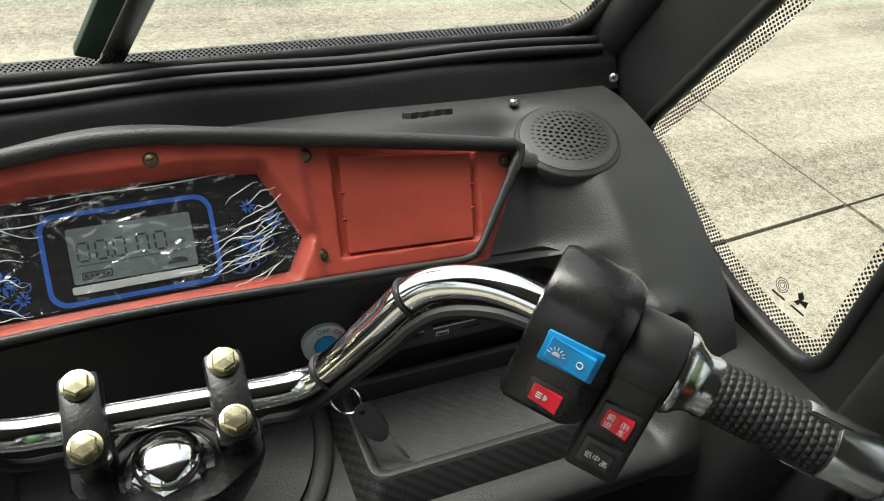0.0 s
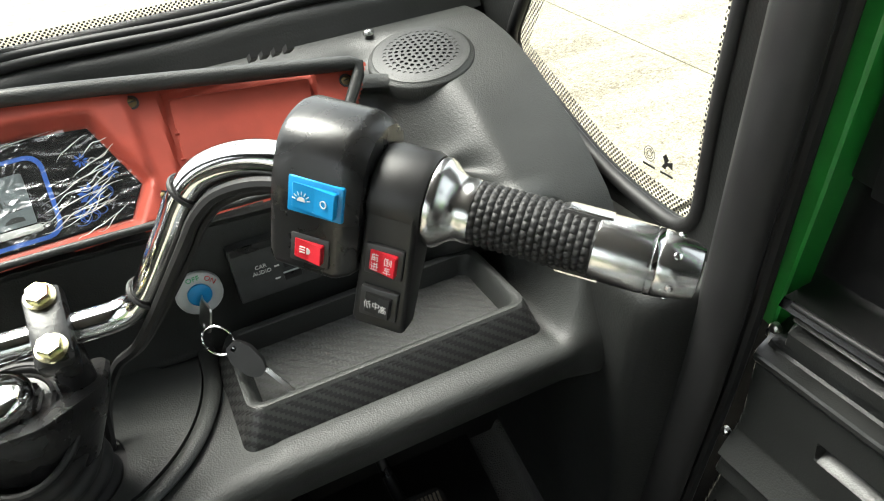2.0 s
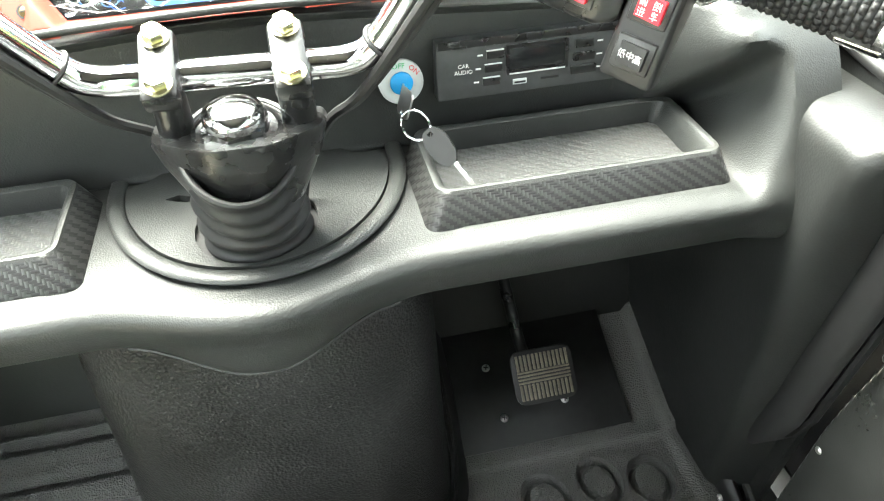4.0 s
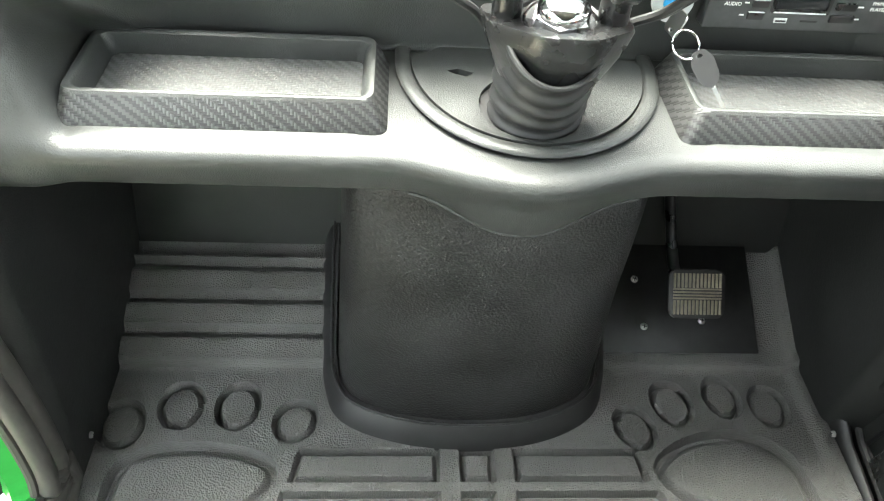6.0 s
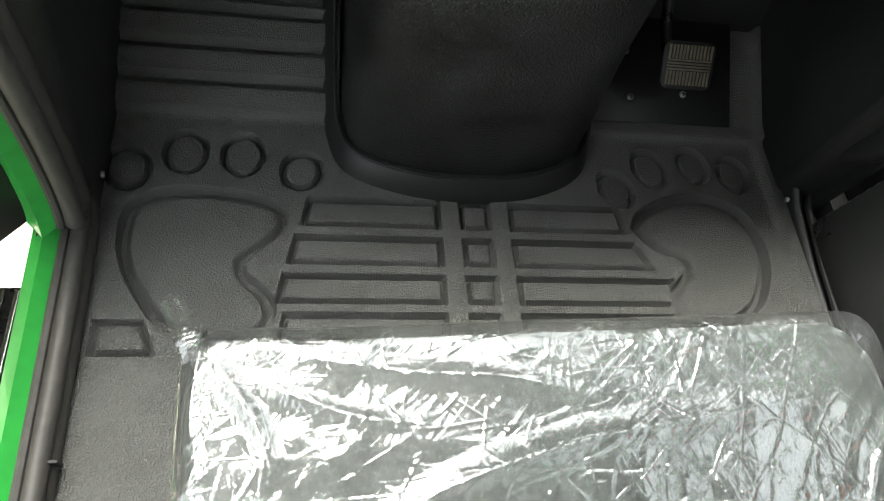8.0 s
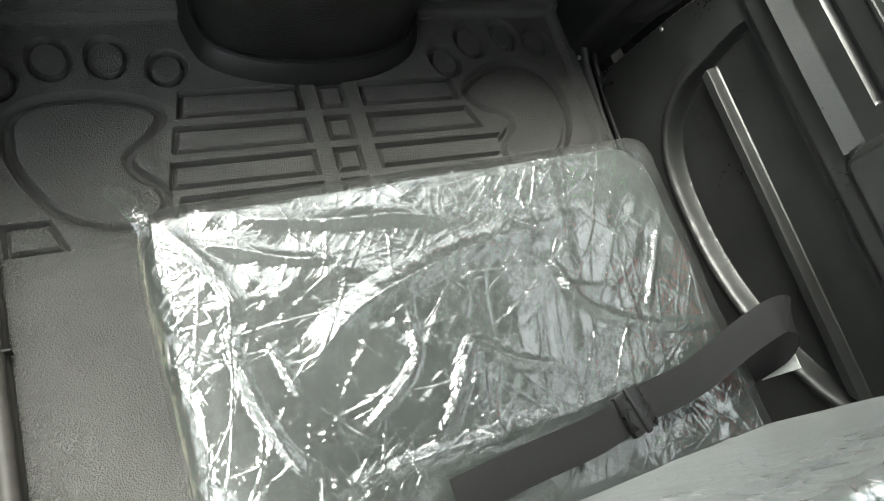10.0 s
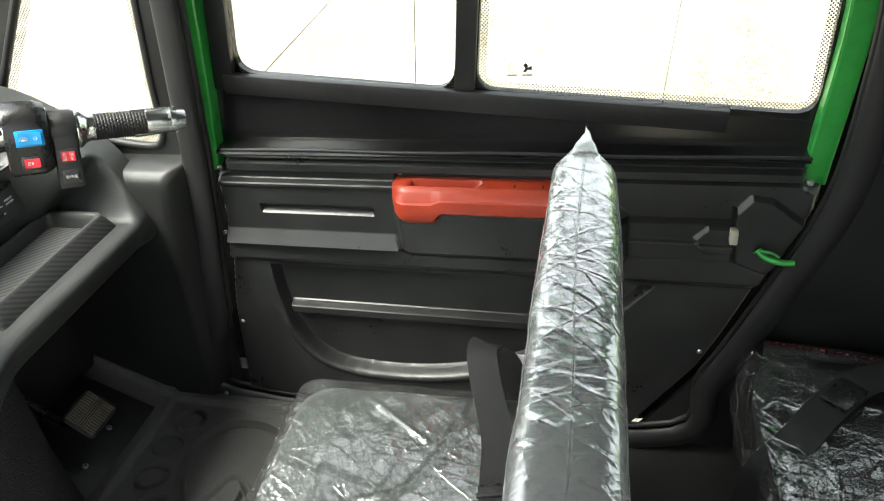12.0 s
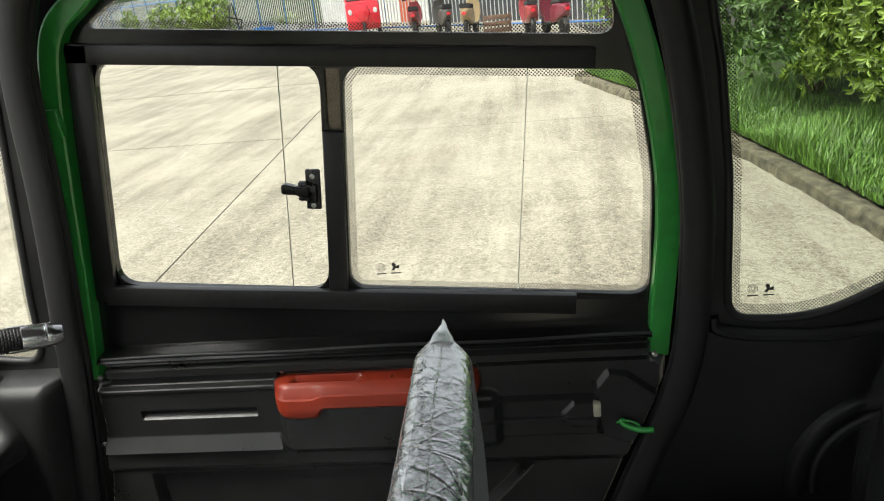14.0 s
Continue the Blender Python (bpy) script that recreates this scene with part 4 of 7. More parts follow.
yk = [(-0.052, 0.094), (0.084, 0.084), (0.080, 0.036), (0.040, 0.006), (-0.006, 0.008), (-0.050, 0.046)]
yoke_top = rounded_poly(yk, 0.012, 4)
yoke_low = rounded_poly([(0.015 + (x - 0.015) * 0.92, 0.042 + (y - 0.042) * 0.95) for x, y in yk], 0.012, 4)
yoke_foot = rounded_poly([(0.013 + (x - 0.015) * 0.50, 0.050 + (y - 0.042) * 0.72) for x, y in yk], 0.012, 4)
zt = lambda v: 0.622 - 0.15 * (v - 0.04)
part("bracket", loft_bm([[(u, v, 0.535) for u, v in yoke_foot], [(u, v, zt(v) - 0.022) for u, v in yoke_low], [(u, v, zt(v) - 0.004) for u, v in yoke_top], [(0.015 + (u - 0.015) * 0.97, 0.042 + (v - 0.042) * 0.97, zt(v)) for u, v in yoke_top]]), M_HAMMER, HB, "hammered black steel yoke")
NT = Matrix.Translation((0.015, 0.045, 0.622)) @ Matrix.Rotation(radians(9), 4, "X")
part("washer", lathe_bm([(0.0335, -0.001), (0.0335, 0.002), (0.031, 0.003), (0.030, 0.0015), (0.015, 0.002)], 36, NT), M_HAMMER, HB)
nut = part("centre_nut", lathe_bm([(0.0275, 0.001), (0.0275, 0.002), (0.0255, 0.003), (0.0255, 0.010), (0.0225, 0.013)], 6, NT @ Matrix.Rotation(0.3, 4, "Z")), M_CHROME, HB, smooth=False)
part("nut_cap", lathe_bm([(0.0228, 0.011), (0.0228, 0.016), (0.0212, 0.0200), (0.016, 0.0232), (0.008, 0.0250), (0, 0.0255)], 36, NT), M_CHROME, nut)
part("apron_lip", tube_bm([(x, dash_profile(x)[15][0] + 0.002, dash_profile(x)[15][1] - 0.004) for x in np.linspace(-0.11, 0.12, 30)], 0.0016, 6), M_DASH, dash)


# rubber boot round the column
def boot():
    V, ns, na = [], 60, 48
    for i in range(ns):
        k = i / (ns - 1)
        c = Vector((0.010, 0.080, 0.485)).lerp(Vector((0.014, 0.050, 0.612)), k)
        for j in range(na):
            a = 2 * math.pi * j / na
            r = 0.044 + 0.002 * k + 0.0024 * math.sin(k * 36 + 2.2 * math.sin(a)) * (1 - 0.4 * k) + 0.001 * math.sin(3 * a + 9 * k)
            dip = -0.030 * k * max(0, -math.sin(a)) ** 1.5 + 0.01 * k * max(0, math.sin(a))
            V.append((c.x + r * math.cos(a), c.y + r * math.sin(a), c.z + dip))
    f = [(i * na + j, i * na + (j + 1) % na, (i + 1) * na + (j + 1) % na, (i + 1) * na + j) for i in range(ns - 1) for j in range(na)]
    b = thing("steering_boot", "wrinkled black rubber boot round the steering column", "boot")
    sleeve = from_arrays("sleeve", V, f, M_RUBBER, b)
    sleeve.modifiers.new("thick", "SOLIDIFY").thickness = 0.003
    top = [Vector(V[(ns - 1) * na + j]) for j in range(na)]
    part("upper_cuff", tube_bm(top, 0.0028, 8, closed=True), M_RUBBER, b)
    low = [Vector(V[8 * na + j]) for j in range(na)]
    part("lower_bead", tube_bm(low, 0.003, 8, closed=True), M_RUBBER, b)


boot()
# ---- right door, and the open left door ----
ARC = [(-0.158, 0.345), (-0.164, 0.281), (-0.181, 0.195), (-0.229, 0.125), (-0.319, 0.097), (-0.463, 0.102), (-0.60, 0.14), (-0.72, 0.205), (-0.81, 0.285), (-0.875, 0.353)]
TRIM = [(-0.02, 0.0), (-0.05, 0.23), (-0.092, 0.46), (-0.098, 0.548), (-0.120, 0.553), (-0.124, 0.592), (-1.072, 0.592), (-1.076, 0.552), (-1.096, 0.548), (-1.092, 0.50), (-1.04, 0.375), (-0.957, 0.18), (-0.84, 0.0)]


def door_height(Y, Z):
    """How far the trim stands in from the door's plane."""
    h = 0.012 + 0.0 * Y
    # top rolls
    h += 0.016 * smoothstep(0.554, 0.557, Z) * smoothstep(0.593, 0.588, Z) - 0.012 * smoothstep(0.571, 0.5735, Z) * smoothstep(0.581, 0.5785, Z)
    front = smoothstep(-0.455, -0.435, Y)
    band = smoothstep(0.355, 0.375, Z) * smoothstep(0.556, 0.55, Z)
    h += 0.016 * band
    # front part: two pressed lines, a slot and a sloped ledge
    h += front * band * (-0.012 * smoothstep(0.534, 0.537, Z) + 0.004 * smoothstep(0.536, 0.533, Z) * smoothstep(0.522, 0.528, Z))
    sl = smoothstep(-0.176, -0.18, Y) * smoothstep(-0.395, -0.39, Y)
    h -= 0.012 * sl * np.clip((Z - 0.471) / 0.007, 0, 1) * smoothstep(0.489, 0.487, Z)
    led = smoothstep(-0.093, -0.096, Y) * smoothstep(-0.43, -0.425, Y + (0.435 - Z) * 0.35)
    h += led * 0.015 * np.clip((0.437 - Z) / 0.028, 0, 1) * smoothstep(0.4075, 0.4095, Z)
    # armrest pocket
    pk = poly_sdf(Y, Z, rrect(-0.82, -0.435, 0.40, 0.498, 0.02))
    h -= 0.014 * smoothstep(-0.002, 0.003, poly_sdf(Y, Z, rrect(-0.79, -0.437, 0.503, 0.552, 0.006)))
    h += 0.014 * smoothstep(-0.006, 0.012, pk)
    # rear: long recess and ribs
    rr = poly_sdf(Y, Z, rrect(-0.98, -0.70, 0.481, 0.514, 0.004))
    h -= 0.013 * smoothstep(-0.002, 0.003, rr)
    h += 0.008 * smoothstep(-0.70, -0.75, Y) * smoothstep(0.415, 0.42, Z) * smoothstep(0.452, 0.447, Z) * smoothstep(-0.985, -0.98, Y)
    # pocket below with a rolled rim
    pts = [(-0.158, 0.352)] + [tuple(q) for q in spline(ARC, 4)] + [(-0.875, 0.352)]
    sd = poly_sdf(Y, Z, pts)
    h -= 0.024 * smoothstep(0.0, 0.011, sd)
    h += 0.008 * np.exp(-((sd + 0.006) / 0.008) ** 2) * smoothstep(0.26, 0.2, Z)
    h += 0.020 * smoothstep(0.234, 0.238, Z) * smoothstep(0.258, 0.254, Z) * smoothstep(0.012, 0.016, sd)
    # latch housing
    lb = poly_sdf(Y, Z, [(-0.985, 0.415), (-0.976, 0.505), (-1.0, 0.536), (-1.032, 0.53), (-1.085, 0.487), (-1.078, 0.42), (-1.03, 0.397)])
    h += 0.010 * smoothstep(-0.002, 0.006, lb)
    tb = poly_sdf(Y, Z, [(-0.985, 0.435), (-0.985, 0.478), (-0.944, 0.478), (-0.922, 0.455), (-0.935, 0.435)])
    h += 0.007 * smoothstep(-0.002, 0.004, tb)
    return h


def lean_out(z):
    """The door's upper half stands further out than its foot."""
    return 0.021 * smoothstep(0.24, 0.46, z)


def door(side, name, label):
    D = thing(name, label, "door", "cabin doors", kind="structure")
    sx = lambda x: side * x
    # trim panel
    ys, zs = np.linspace(-1.105, -0.015, 400), np.linspace(-0.002, 0.594, 300)
    Y, Z = np.meshgrid(ys, zs, indexing="ij")
    H = door_height(Y, Z)
    sd = poly_sdf(Y, Z, TRIM)
    H = H - 0.03 * smoothstep(0.012, -0.002, sd)
    V = np.stack([side * (0.560 + lean_out(Z) - H), Y, Z], -1).reshape(-1, 3)
    keep = sd[:-1, :-1] > -0.004
    tp = from_arrays("trim_panel", V, grid_faces(len(ys), len(zs), keep), M_DOOR, D, "black moulded door trim with ribs and a pocket")
    tp.data.set_sharp_from_angle(angle=radians(21))
    # sheet skin and the window frames
    skin = inset_loop(spline(OPEN_R, 5, closed=True), -0.03)
    p1 = rounded_poly([(-0.231, 1.094), (-0.589, 1.057), (-0.546, 0.683), (-0.170, 0.717)], 0.04)
    p2 = rounded_poly([(-0.624, 1.049), (-1.058, 1.004), (-1.081, 0.84), (-1.076, 0.642), (-0.582, 0.685)], [0.035, 0.035, 0.03, 0.035, 0.03])
    up = rounded_poly([(-0.228, 1.143), (-0.30, 1.185), (-0.42, 1.208), (-0.94, 1.205), (-1.02, 1.155), (-1.032, 1.056)], [0.02, 0.02, 0.03, 0.04, 0.03, 0.03])
    gap = rounded_poly([(-0.5945, 1.048), (-0.6195, 1.046), (-0.6075, 0.952), (-0.5850, 0.954)], [0.004, 0.004, 0.012, 0.012])
    part("skin", plate_bm(skin, [p1, p2, up, gap], lambda u, v, d: (sx(0.602 + d), u, v), 0.014), M_SKIN, D, "black painted door skin", smooth=False)
    bar = lambda n, a, b, w, dpt: part(n, box_bm((0, -w / 2, 0), ((Vector(b) - Vector(a)).length, w / 2, dpt), 0.002, frame_at((sx(0.602), *a), (0, b[0] - a[0], b[1] - a[1]), (-side, 0, 0))), M_MATTE, D)
    bar("window_rail", (-0.150, 0.702), (-0.957, 0.6375), 0.034, 0.016)
    bar("window_rail", (-0.195, 1.1085), (-1.000, 1.0265), 0.030, 0.014)
    bar("window_stile", (-0.148, 0.69), (-0.217, 1.122), 0.036, 0.014)
    bar("window_stile", (-0.562, 0.668), (-0.596, 0.952), 0.032, 0.010)
    for n, o, x, rim in (("sliding_pane", p1, 0.6075, False), ("fixed_pane", p2, 0.611, True), ("upper_pane", up, 0.611, True), ("overlap_pane", gap, 0.611, False)):
        g = part(n, plate_bm(inset_loop(o, -0.004), [], lambda u, v, d: (sx(x + d), u, v), 0.003), M_SMOKE if n == "overlap_pane" else M_GLASS, D, smooth=False)
        g.visible_shadow = False
        if rim:
            part("dotted_rim", plate_bm(inset_loop(o, -0.002), [inset_loop(o, 0.0125)], lambda u, v, d: (sx(x - 0.0012 + d), u, v), 0.0001), M_FRIT, g, smooth=False)
    for y0, za, zb in ((-0.500, 0.69, 1.08), (-0.886, 0.655, 1.03)):
        lean = Matrix.Translation((0, y0, 0.87)) @ Matrix.Rotation(radians(6.2), 4, "X") @ Matrix.Translation((0, -y0, -0.87))
        part("pane_edge", box_bm((sx(0.6125) - 0.001, y0 - 0.0007, za), (sx(0.6125) + 0.001, y0 + 0.0007, zb), m=lean), M_STEEL, D)
    # smooth panel between the trim and the windows
    R = []
    for x, z in ((0.556, 0.586), (0.560, 0.5935), (0.588, 0.5965), (0.5945, 0.602), (0.597, 0.66), (0.600, 0.70)):
        R.append([(sx(x), -0.118 - 0.10 * (z - 0.59), z), (sx(x), -0.40, z - 0.02 * (z - 0.59) / 0.1), (sx(x), -0.75, z - 0.04 * (z - 0.59) / 0.1), (sx(x), -1.072, z - 0.06 * (z - 0.59) / 0.1), (sx(x + 0.012), -1.072, z - 0.06 * (z - 0.59) / 0.1), (sx(x + 0.012), -0.118 - 0.10 * (z - 0.59), z)])
    part("upper_panel", loft_bm(R), M_SKIN, D, "smooth satin black panel under the windows")
    part("weather_strip", tube_bm([(sx(0.556), y, 0.5955 + 0.0012 * math.sin(y * 17)) for y in np.linspace(-0.13, -1.072, 50)], 0.0028, 10), M_RUBBER, D, "wavy black rubber weather strip")
    # sliding latch
    tilt = Matrix.Translation((0, -0.549, 0.8625)) @ Matrix.Rotation(radians(6.2), 4, "X")
    lt = part("window_latch", box_bm((sx(0.598) - 0.004, -0.012, -0.033), (sx(0.598) + 0.004, 0.012, 0.033), 0.0025, tilt), M_GLOSS, D, "black sliding window catch")
    part("cover", box_bm((sx(0.592) - 0.007, -0.008, -0.021), (sx(0.592) + 0.007, 0.009, 0.010), 0.003, tilt), M_GLOSS, lt)
    part("stop_block", box_bm((sx(0.590) - 0.006, 0.007, -0.017), (sx(0.590) + 0.006, 0.022, 0.015), 0.003, tilt), M_GLOSS, lt)
    part("catch", loft_bm([[tilt @ Vector((sx(x), y, z)) for x, z in rrect(0.578, 0.594, zc_ - hz_, zc_ + hz_, 0.003, 3)] for y, zc_, hz_ in ((0.004, -0.002, 0.010), (0.016, -0.001, 0.009), (0.024, 0.001, 0.007), (0.044, 0.003, 0.0085), (0.047, 0.003, 0.007))]), M_GLOSS, lt)
    for z in (-0.026, 0.022):
        part("screw", lathe_bm([(0.0042, 0.0), (0.0042, 0.0012), (0.002, 0.002), (0, 0.002)], 12, tilt @ frame_at((sx(0.5938), 0, z), (0, 1, 0), (-side, 0, 0))), M_STEEL, lt)
    # green frame, front and rear of the window
    fr = [(-0.091, 0.545), (-0.114, 0.70), (-0.138, 0.90), (-0.163, 1.05), (-0.188, 1.135), (-0.235, 1.178), (-0.33, 1.225), (-0.6, 1.25), (-0.93, 1.24), (-1.0, 1.195), (-1.045, 1.11), (-1.085, 0.963), (-1.102, 0.79), (-1.084, 0.545)]
    P = spline(fr, 6)
    R = []
    for i, (y, z) in enumerate(P):
        t = P[min(i + 1, len(P) - 1)] - P[max(i - 1, 0)]
        t /= np.linalg.norm(t)
        n = np.array([-t[1], t[0]])
        w = 0.010 + 0.007 * float(smoothstep(0.56, 0.95, z)) if y > -0.5 else 0.017
        R.append([(sx(x), y + n[0] * o, z + n[1] * o) for x, o in ((0.577, -w), (0.575, -w * 0.8), (0.575, w * 0.8), (0.577, w), (0.603, w), (0.603, -w))])
    part("frame", loft_bm(R), M_GREEN, D, "bright green painted window frame", smooth=False)
    part("hinge", box_bm((sx(0.572) - 0.008, -0.172, 0.985), (sx(0.572) + 0.008, -0.144, 1.03), 0.003), M_GREEN, D)
    # armrest
    R = []
    for y in np.concatenate([np.linspace(-0.432, -0.455, 7), np.linspace(-0.46, -0.758, 60), np.linspace(-0.766, -0.790, 6)]):
        e = max(0.12, math.sqrt(max(0.0, 1 - max(0, (abs(y + 0.611) - 0.144) / 0.036) ** 2)))
        deep = 0.019 * float(smoothstep(-0.526, -0.508, y))
        z0, z1 = 0.495 - deep, 0.545
        zc = (z0 + z1) / 2 + 0.004 * (1 - e)
        hz, hx = (z1 - z0) / 2 * (0.5 + 0.5 * e), 0.060 * e
        cut = 0.013 * float(smoothstep(-0.468, -0.474, y) * smoothstep(-0.60, -0.57, y))
        sec = [(-0.3, -0.9, 0), (0.5, -1, 0), (0.82, -0.86, 0), (0.97, -0.55, 0), (1, -0.1, 0), (0.97, 0.30, 0), (0.90, 0.36, 0), (0.80, 0.78, 0), (0.70, 0.95, 0), (0.62, 1.0, 0), (0.57, 1.0, 0.85), (0.52, 1.0, 1), (0.27, 1.0, 1), (0.21, 1.0, 0), (-0.3, 1.0, 0)]
        R.append([(sx(0.572 - q * hx), y, zc + r * hz - cut * c) for q, r, c in sec])
    part("armrest", loft_bm(R), M_ARM, D, "orange-red plastic pull handle armrest")
    for y in (-0.645, -0.690):
        part("armrest_slot", box_bm((sx(0.543) - 0.004, y - 0.0014, 0.535), (sx(0.543) + 0.004, y + 0.0014, 0.5456)), M_RUBBER, D)
    # latch lever and green release
    part("lever", box_bm((sx(0.540) - 0.008, -0.986, 0.458), (sx(0.540) + 0.008, -0.974, 0.482), 0.002), smooth_mat("cream_metal", (0.5, 0.48, 0.36), 0.35), D, "cream-coloured latch lever")
    hk = spline([(sx(0.538), -1.018, 0.448), (sx(0.530), -1.024, 0.443), (sx(0.526), -1.035, 0.439), (sx(0.522), -1.054, 0.437), (sx(0.522), -1.068, 0.438)], 5)
    part("release", tube_bm(hk, 0.0055, 10), M_GREEN, D, "green release handle")
    lp = spline([(sx(0.540), -1.012, 0.441), (sx(0.532), -1.022, 0.450), (sx(0.528), -1.036, 0.450), (sx(0.526), -1.046, 0.444)], 5)
    part("release_loop", tube_bm(lp, 0.0022, 8), M_GREEN, D)
    for y, z in ((-0.109, 0.552), (-0.448, 0.553), (-0.088, 0.421), (-0.066, 0.207), (-1.076, 0.556), (-0.953, 0.222)):
        hh = float(door_height(np.array([[y]]), np.array([[z]]))[0, 0])
        part("screw", lathe_bm([(0.0048, -0.004), (0.0048, 0.0006), (0.003, 0.0026), (0, 0.003)], 12, frame_at((sx(0.5605 + float(lean_out(z)) - hh), y, z), (0, 1, 0), (-side, 0, 0))), M_STEEL, D)
    return D


door(1, "door_right", "closed cabin door, black trim, green frame, sliding windows, orange-red armrest")
dl = door(-1, "door_left", "cabin door swung open, black trim and green frame")
dl.matrix_world = Matrix.Translation((-0.655, -0.062, 0)) @ Matrix.Rotation(radians(-40), 4, "Z") @ Matrix.Translation((0.60 - 0.012, 0.085, 0))
screw((shift(1, 0.4815), 0.026, 0.457), (-1, 0, 0))
screw((shift(-1, 0.4815), 0.030, 0.46), (1, 0, 0))
screw((0.5075, 0.004, 0.03), (-1, 0, 0.05))
screw((-0.5195, 0.0, 0.03), (1, 0, 0.05))
screw((0.406, 0.314, 0.7345), (0, 0, 1), 0.0055)
screw((0.519, 0.302, 0.755), (-0.6, -0.7, 0.3), 0.005)


# ---- seats in their wrapping film ----
def folds(u, v, seed):
    """Height of crinkled film at plan place u, v (metres)."""
    p = Vector((u, v, seed))
    q = p + Vector((noise.noise(p * 4), noise.noise(p * 4 + Vector((3, 3, 3))), 0)) * 0.03

    def pleat(angle, along, across, width, off):
        """A long sharp crest with flat flanks, fading in and out."""
        d = q.x * math.cos(angle) + q.y * math.sin(angle)
        e = -q.x * math.sin(angle) + q.y * math.cos(angle)
        n = noise.noise(Vector((d * along + off, e * across, seed + off)))
        mask = min(1.0, max(0.0, 0.9 * noise.noise(Vector((d * 5, e * 7, off * 3.1))) + 0.45))
        return max(0.0, 1 - abs(n) / width) * mask

    h = 0.0030 * noise.noise(p * 4.0) + 0.0003 * noise.noise(p * 11.0)
    for angle, along, across, width, off, k in ((0.3, 2.5, 9, 0.22, 0.3, 0.0042), (1.1, 3, 11, 0.22, 1.6, 0.0036), (-0.5, 3, 13, 0.25, 2.9, 0.0034), (2.0, 4, 20, 0.3, 3.4, 0.0022), (0.0, 5, 26, 0.3, 5.2, 0.0018), (0.8, 6, 34, 0.3, 6.7, 0.0014)):
        h += k * pleat(angle, along, across, width, off)
    return h


def cushion_rings(x0, x1, y0, y1, z0, z1, r, edge):
    return [ring_pts(x0 + edge, x1 - edge, y0 + edge, y1 - edge, r, z0, 8), ring_pts(x0, x1, y0, y1, r, z0 + edge, 8), ring_pts(x0, x1, y0, y1, r, z1 - edge * 1.6, 8),
            ring_pts(x0 + edge * 0.35, x1 - edge * 0.35, y0 + edge * 0.35, y1 - edge * 0.35, r, z1 - edge * 0.6, 8), ring_pts(x0 + edge * 1.1, x1 - edge * 1.1, y0 + edge * 1.1, y1 - edge * 1.1, r, z1 - edge * 0.1, 8),
            ring_pts(x0 + edge * 2.2, x1 - edge * 2.2, y0 + edge * 2.2, y1 - edge * 2.2, r * 0.8, z1, 8)]


def crests(P, lines):
    """Heights at the plan places P of long soft folds along polylines (height, half width, points)."""
    h = np.zeros(len(P))
    for tall, wide, pts in lines:
        q = spline(pts, 4)
        best, along = np.full(len(P), 9.0), np.zeros(len(P))
        for k in range(len(q) - 1):
            a, e = q[k], q[k + 1] - q[k]
            t = np.clip(((P - a) @ e) / (e @ e), 0, 1)
            d = np.linalg.norm(P - a - t[:, None] * e, axis=1)
            along = np.where(d < best, (k + t) / (len(q) - 1), along)
            best = np.minimum(best, d)
        h += tall * np.sin(np.pi * np.clip(along * 0.96 + 0.02, 0, 1)) ** 0.6 * np.maximum(0, 1 - best / wide) ** 1.5
    return h


SEAT_FOLDS = [(0.009, 0.024, [(-.212, -.524), (-.154, -.48), (-.079, -.453), (.017, -.433), (.137, -.419), (.281, -.403)]), (0.005, 0.016, [(-.247, -.343), (-.148, -.362), (-.059, -.372), (.021, -.393)]),
              (0.007, 0.013, [(-.102, -.641), (-.065, -.6), (-.022, -.544), (.021, -.576), (.101, -.607)]), (0.006, 0.011, [(-.177, -.606), (-.124, -.571), (-.095, -.542), (-.088, -.489)]),
              (0.006, 0.014, [(-.323, -.342), (-.286, -.398), (-.27, -.438)]), (0.006, 0.012, [(-.286, -.455), (-.276, -.551), (-.246, -.634)]), (0.004, 0.009, [(-.249, -.488), (-.229, -.558)]),
              (0.007, 0.014, [(-.216, -.651), (-.117, -.65), (-.007, -.651), (.116, -.653)]), (0.006, 0.012, [(.123, -.465), (.143, -.531), (.221, -.579), (.334, -.604)]), (0.004, 0.008, [(.33, -.428), (.266, -.52), (.232, -.566)]),
              (0.004, 0.010, [(.05, -.52), (.10, -.50), (.19, -.52), (.25, -.49)]), (0.004, 0.012, [(-.30, -.36), (-.20, -.40), (-.13, -.41)])]


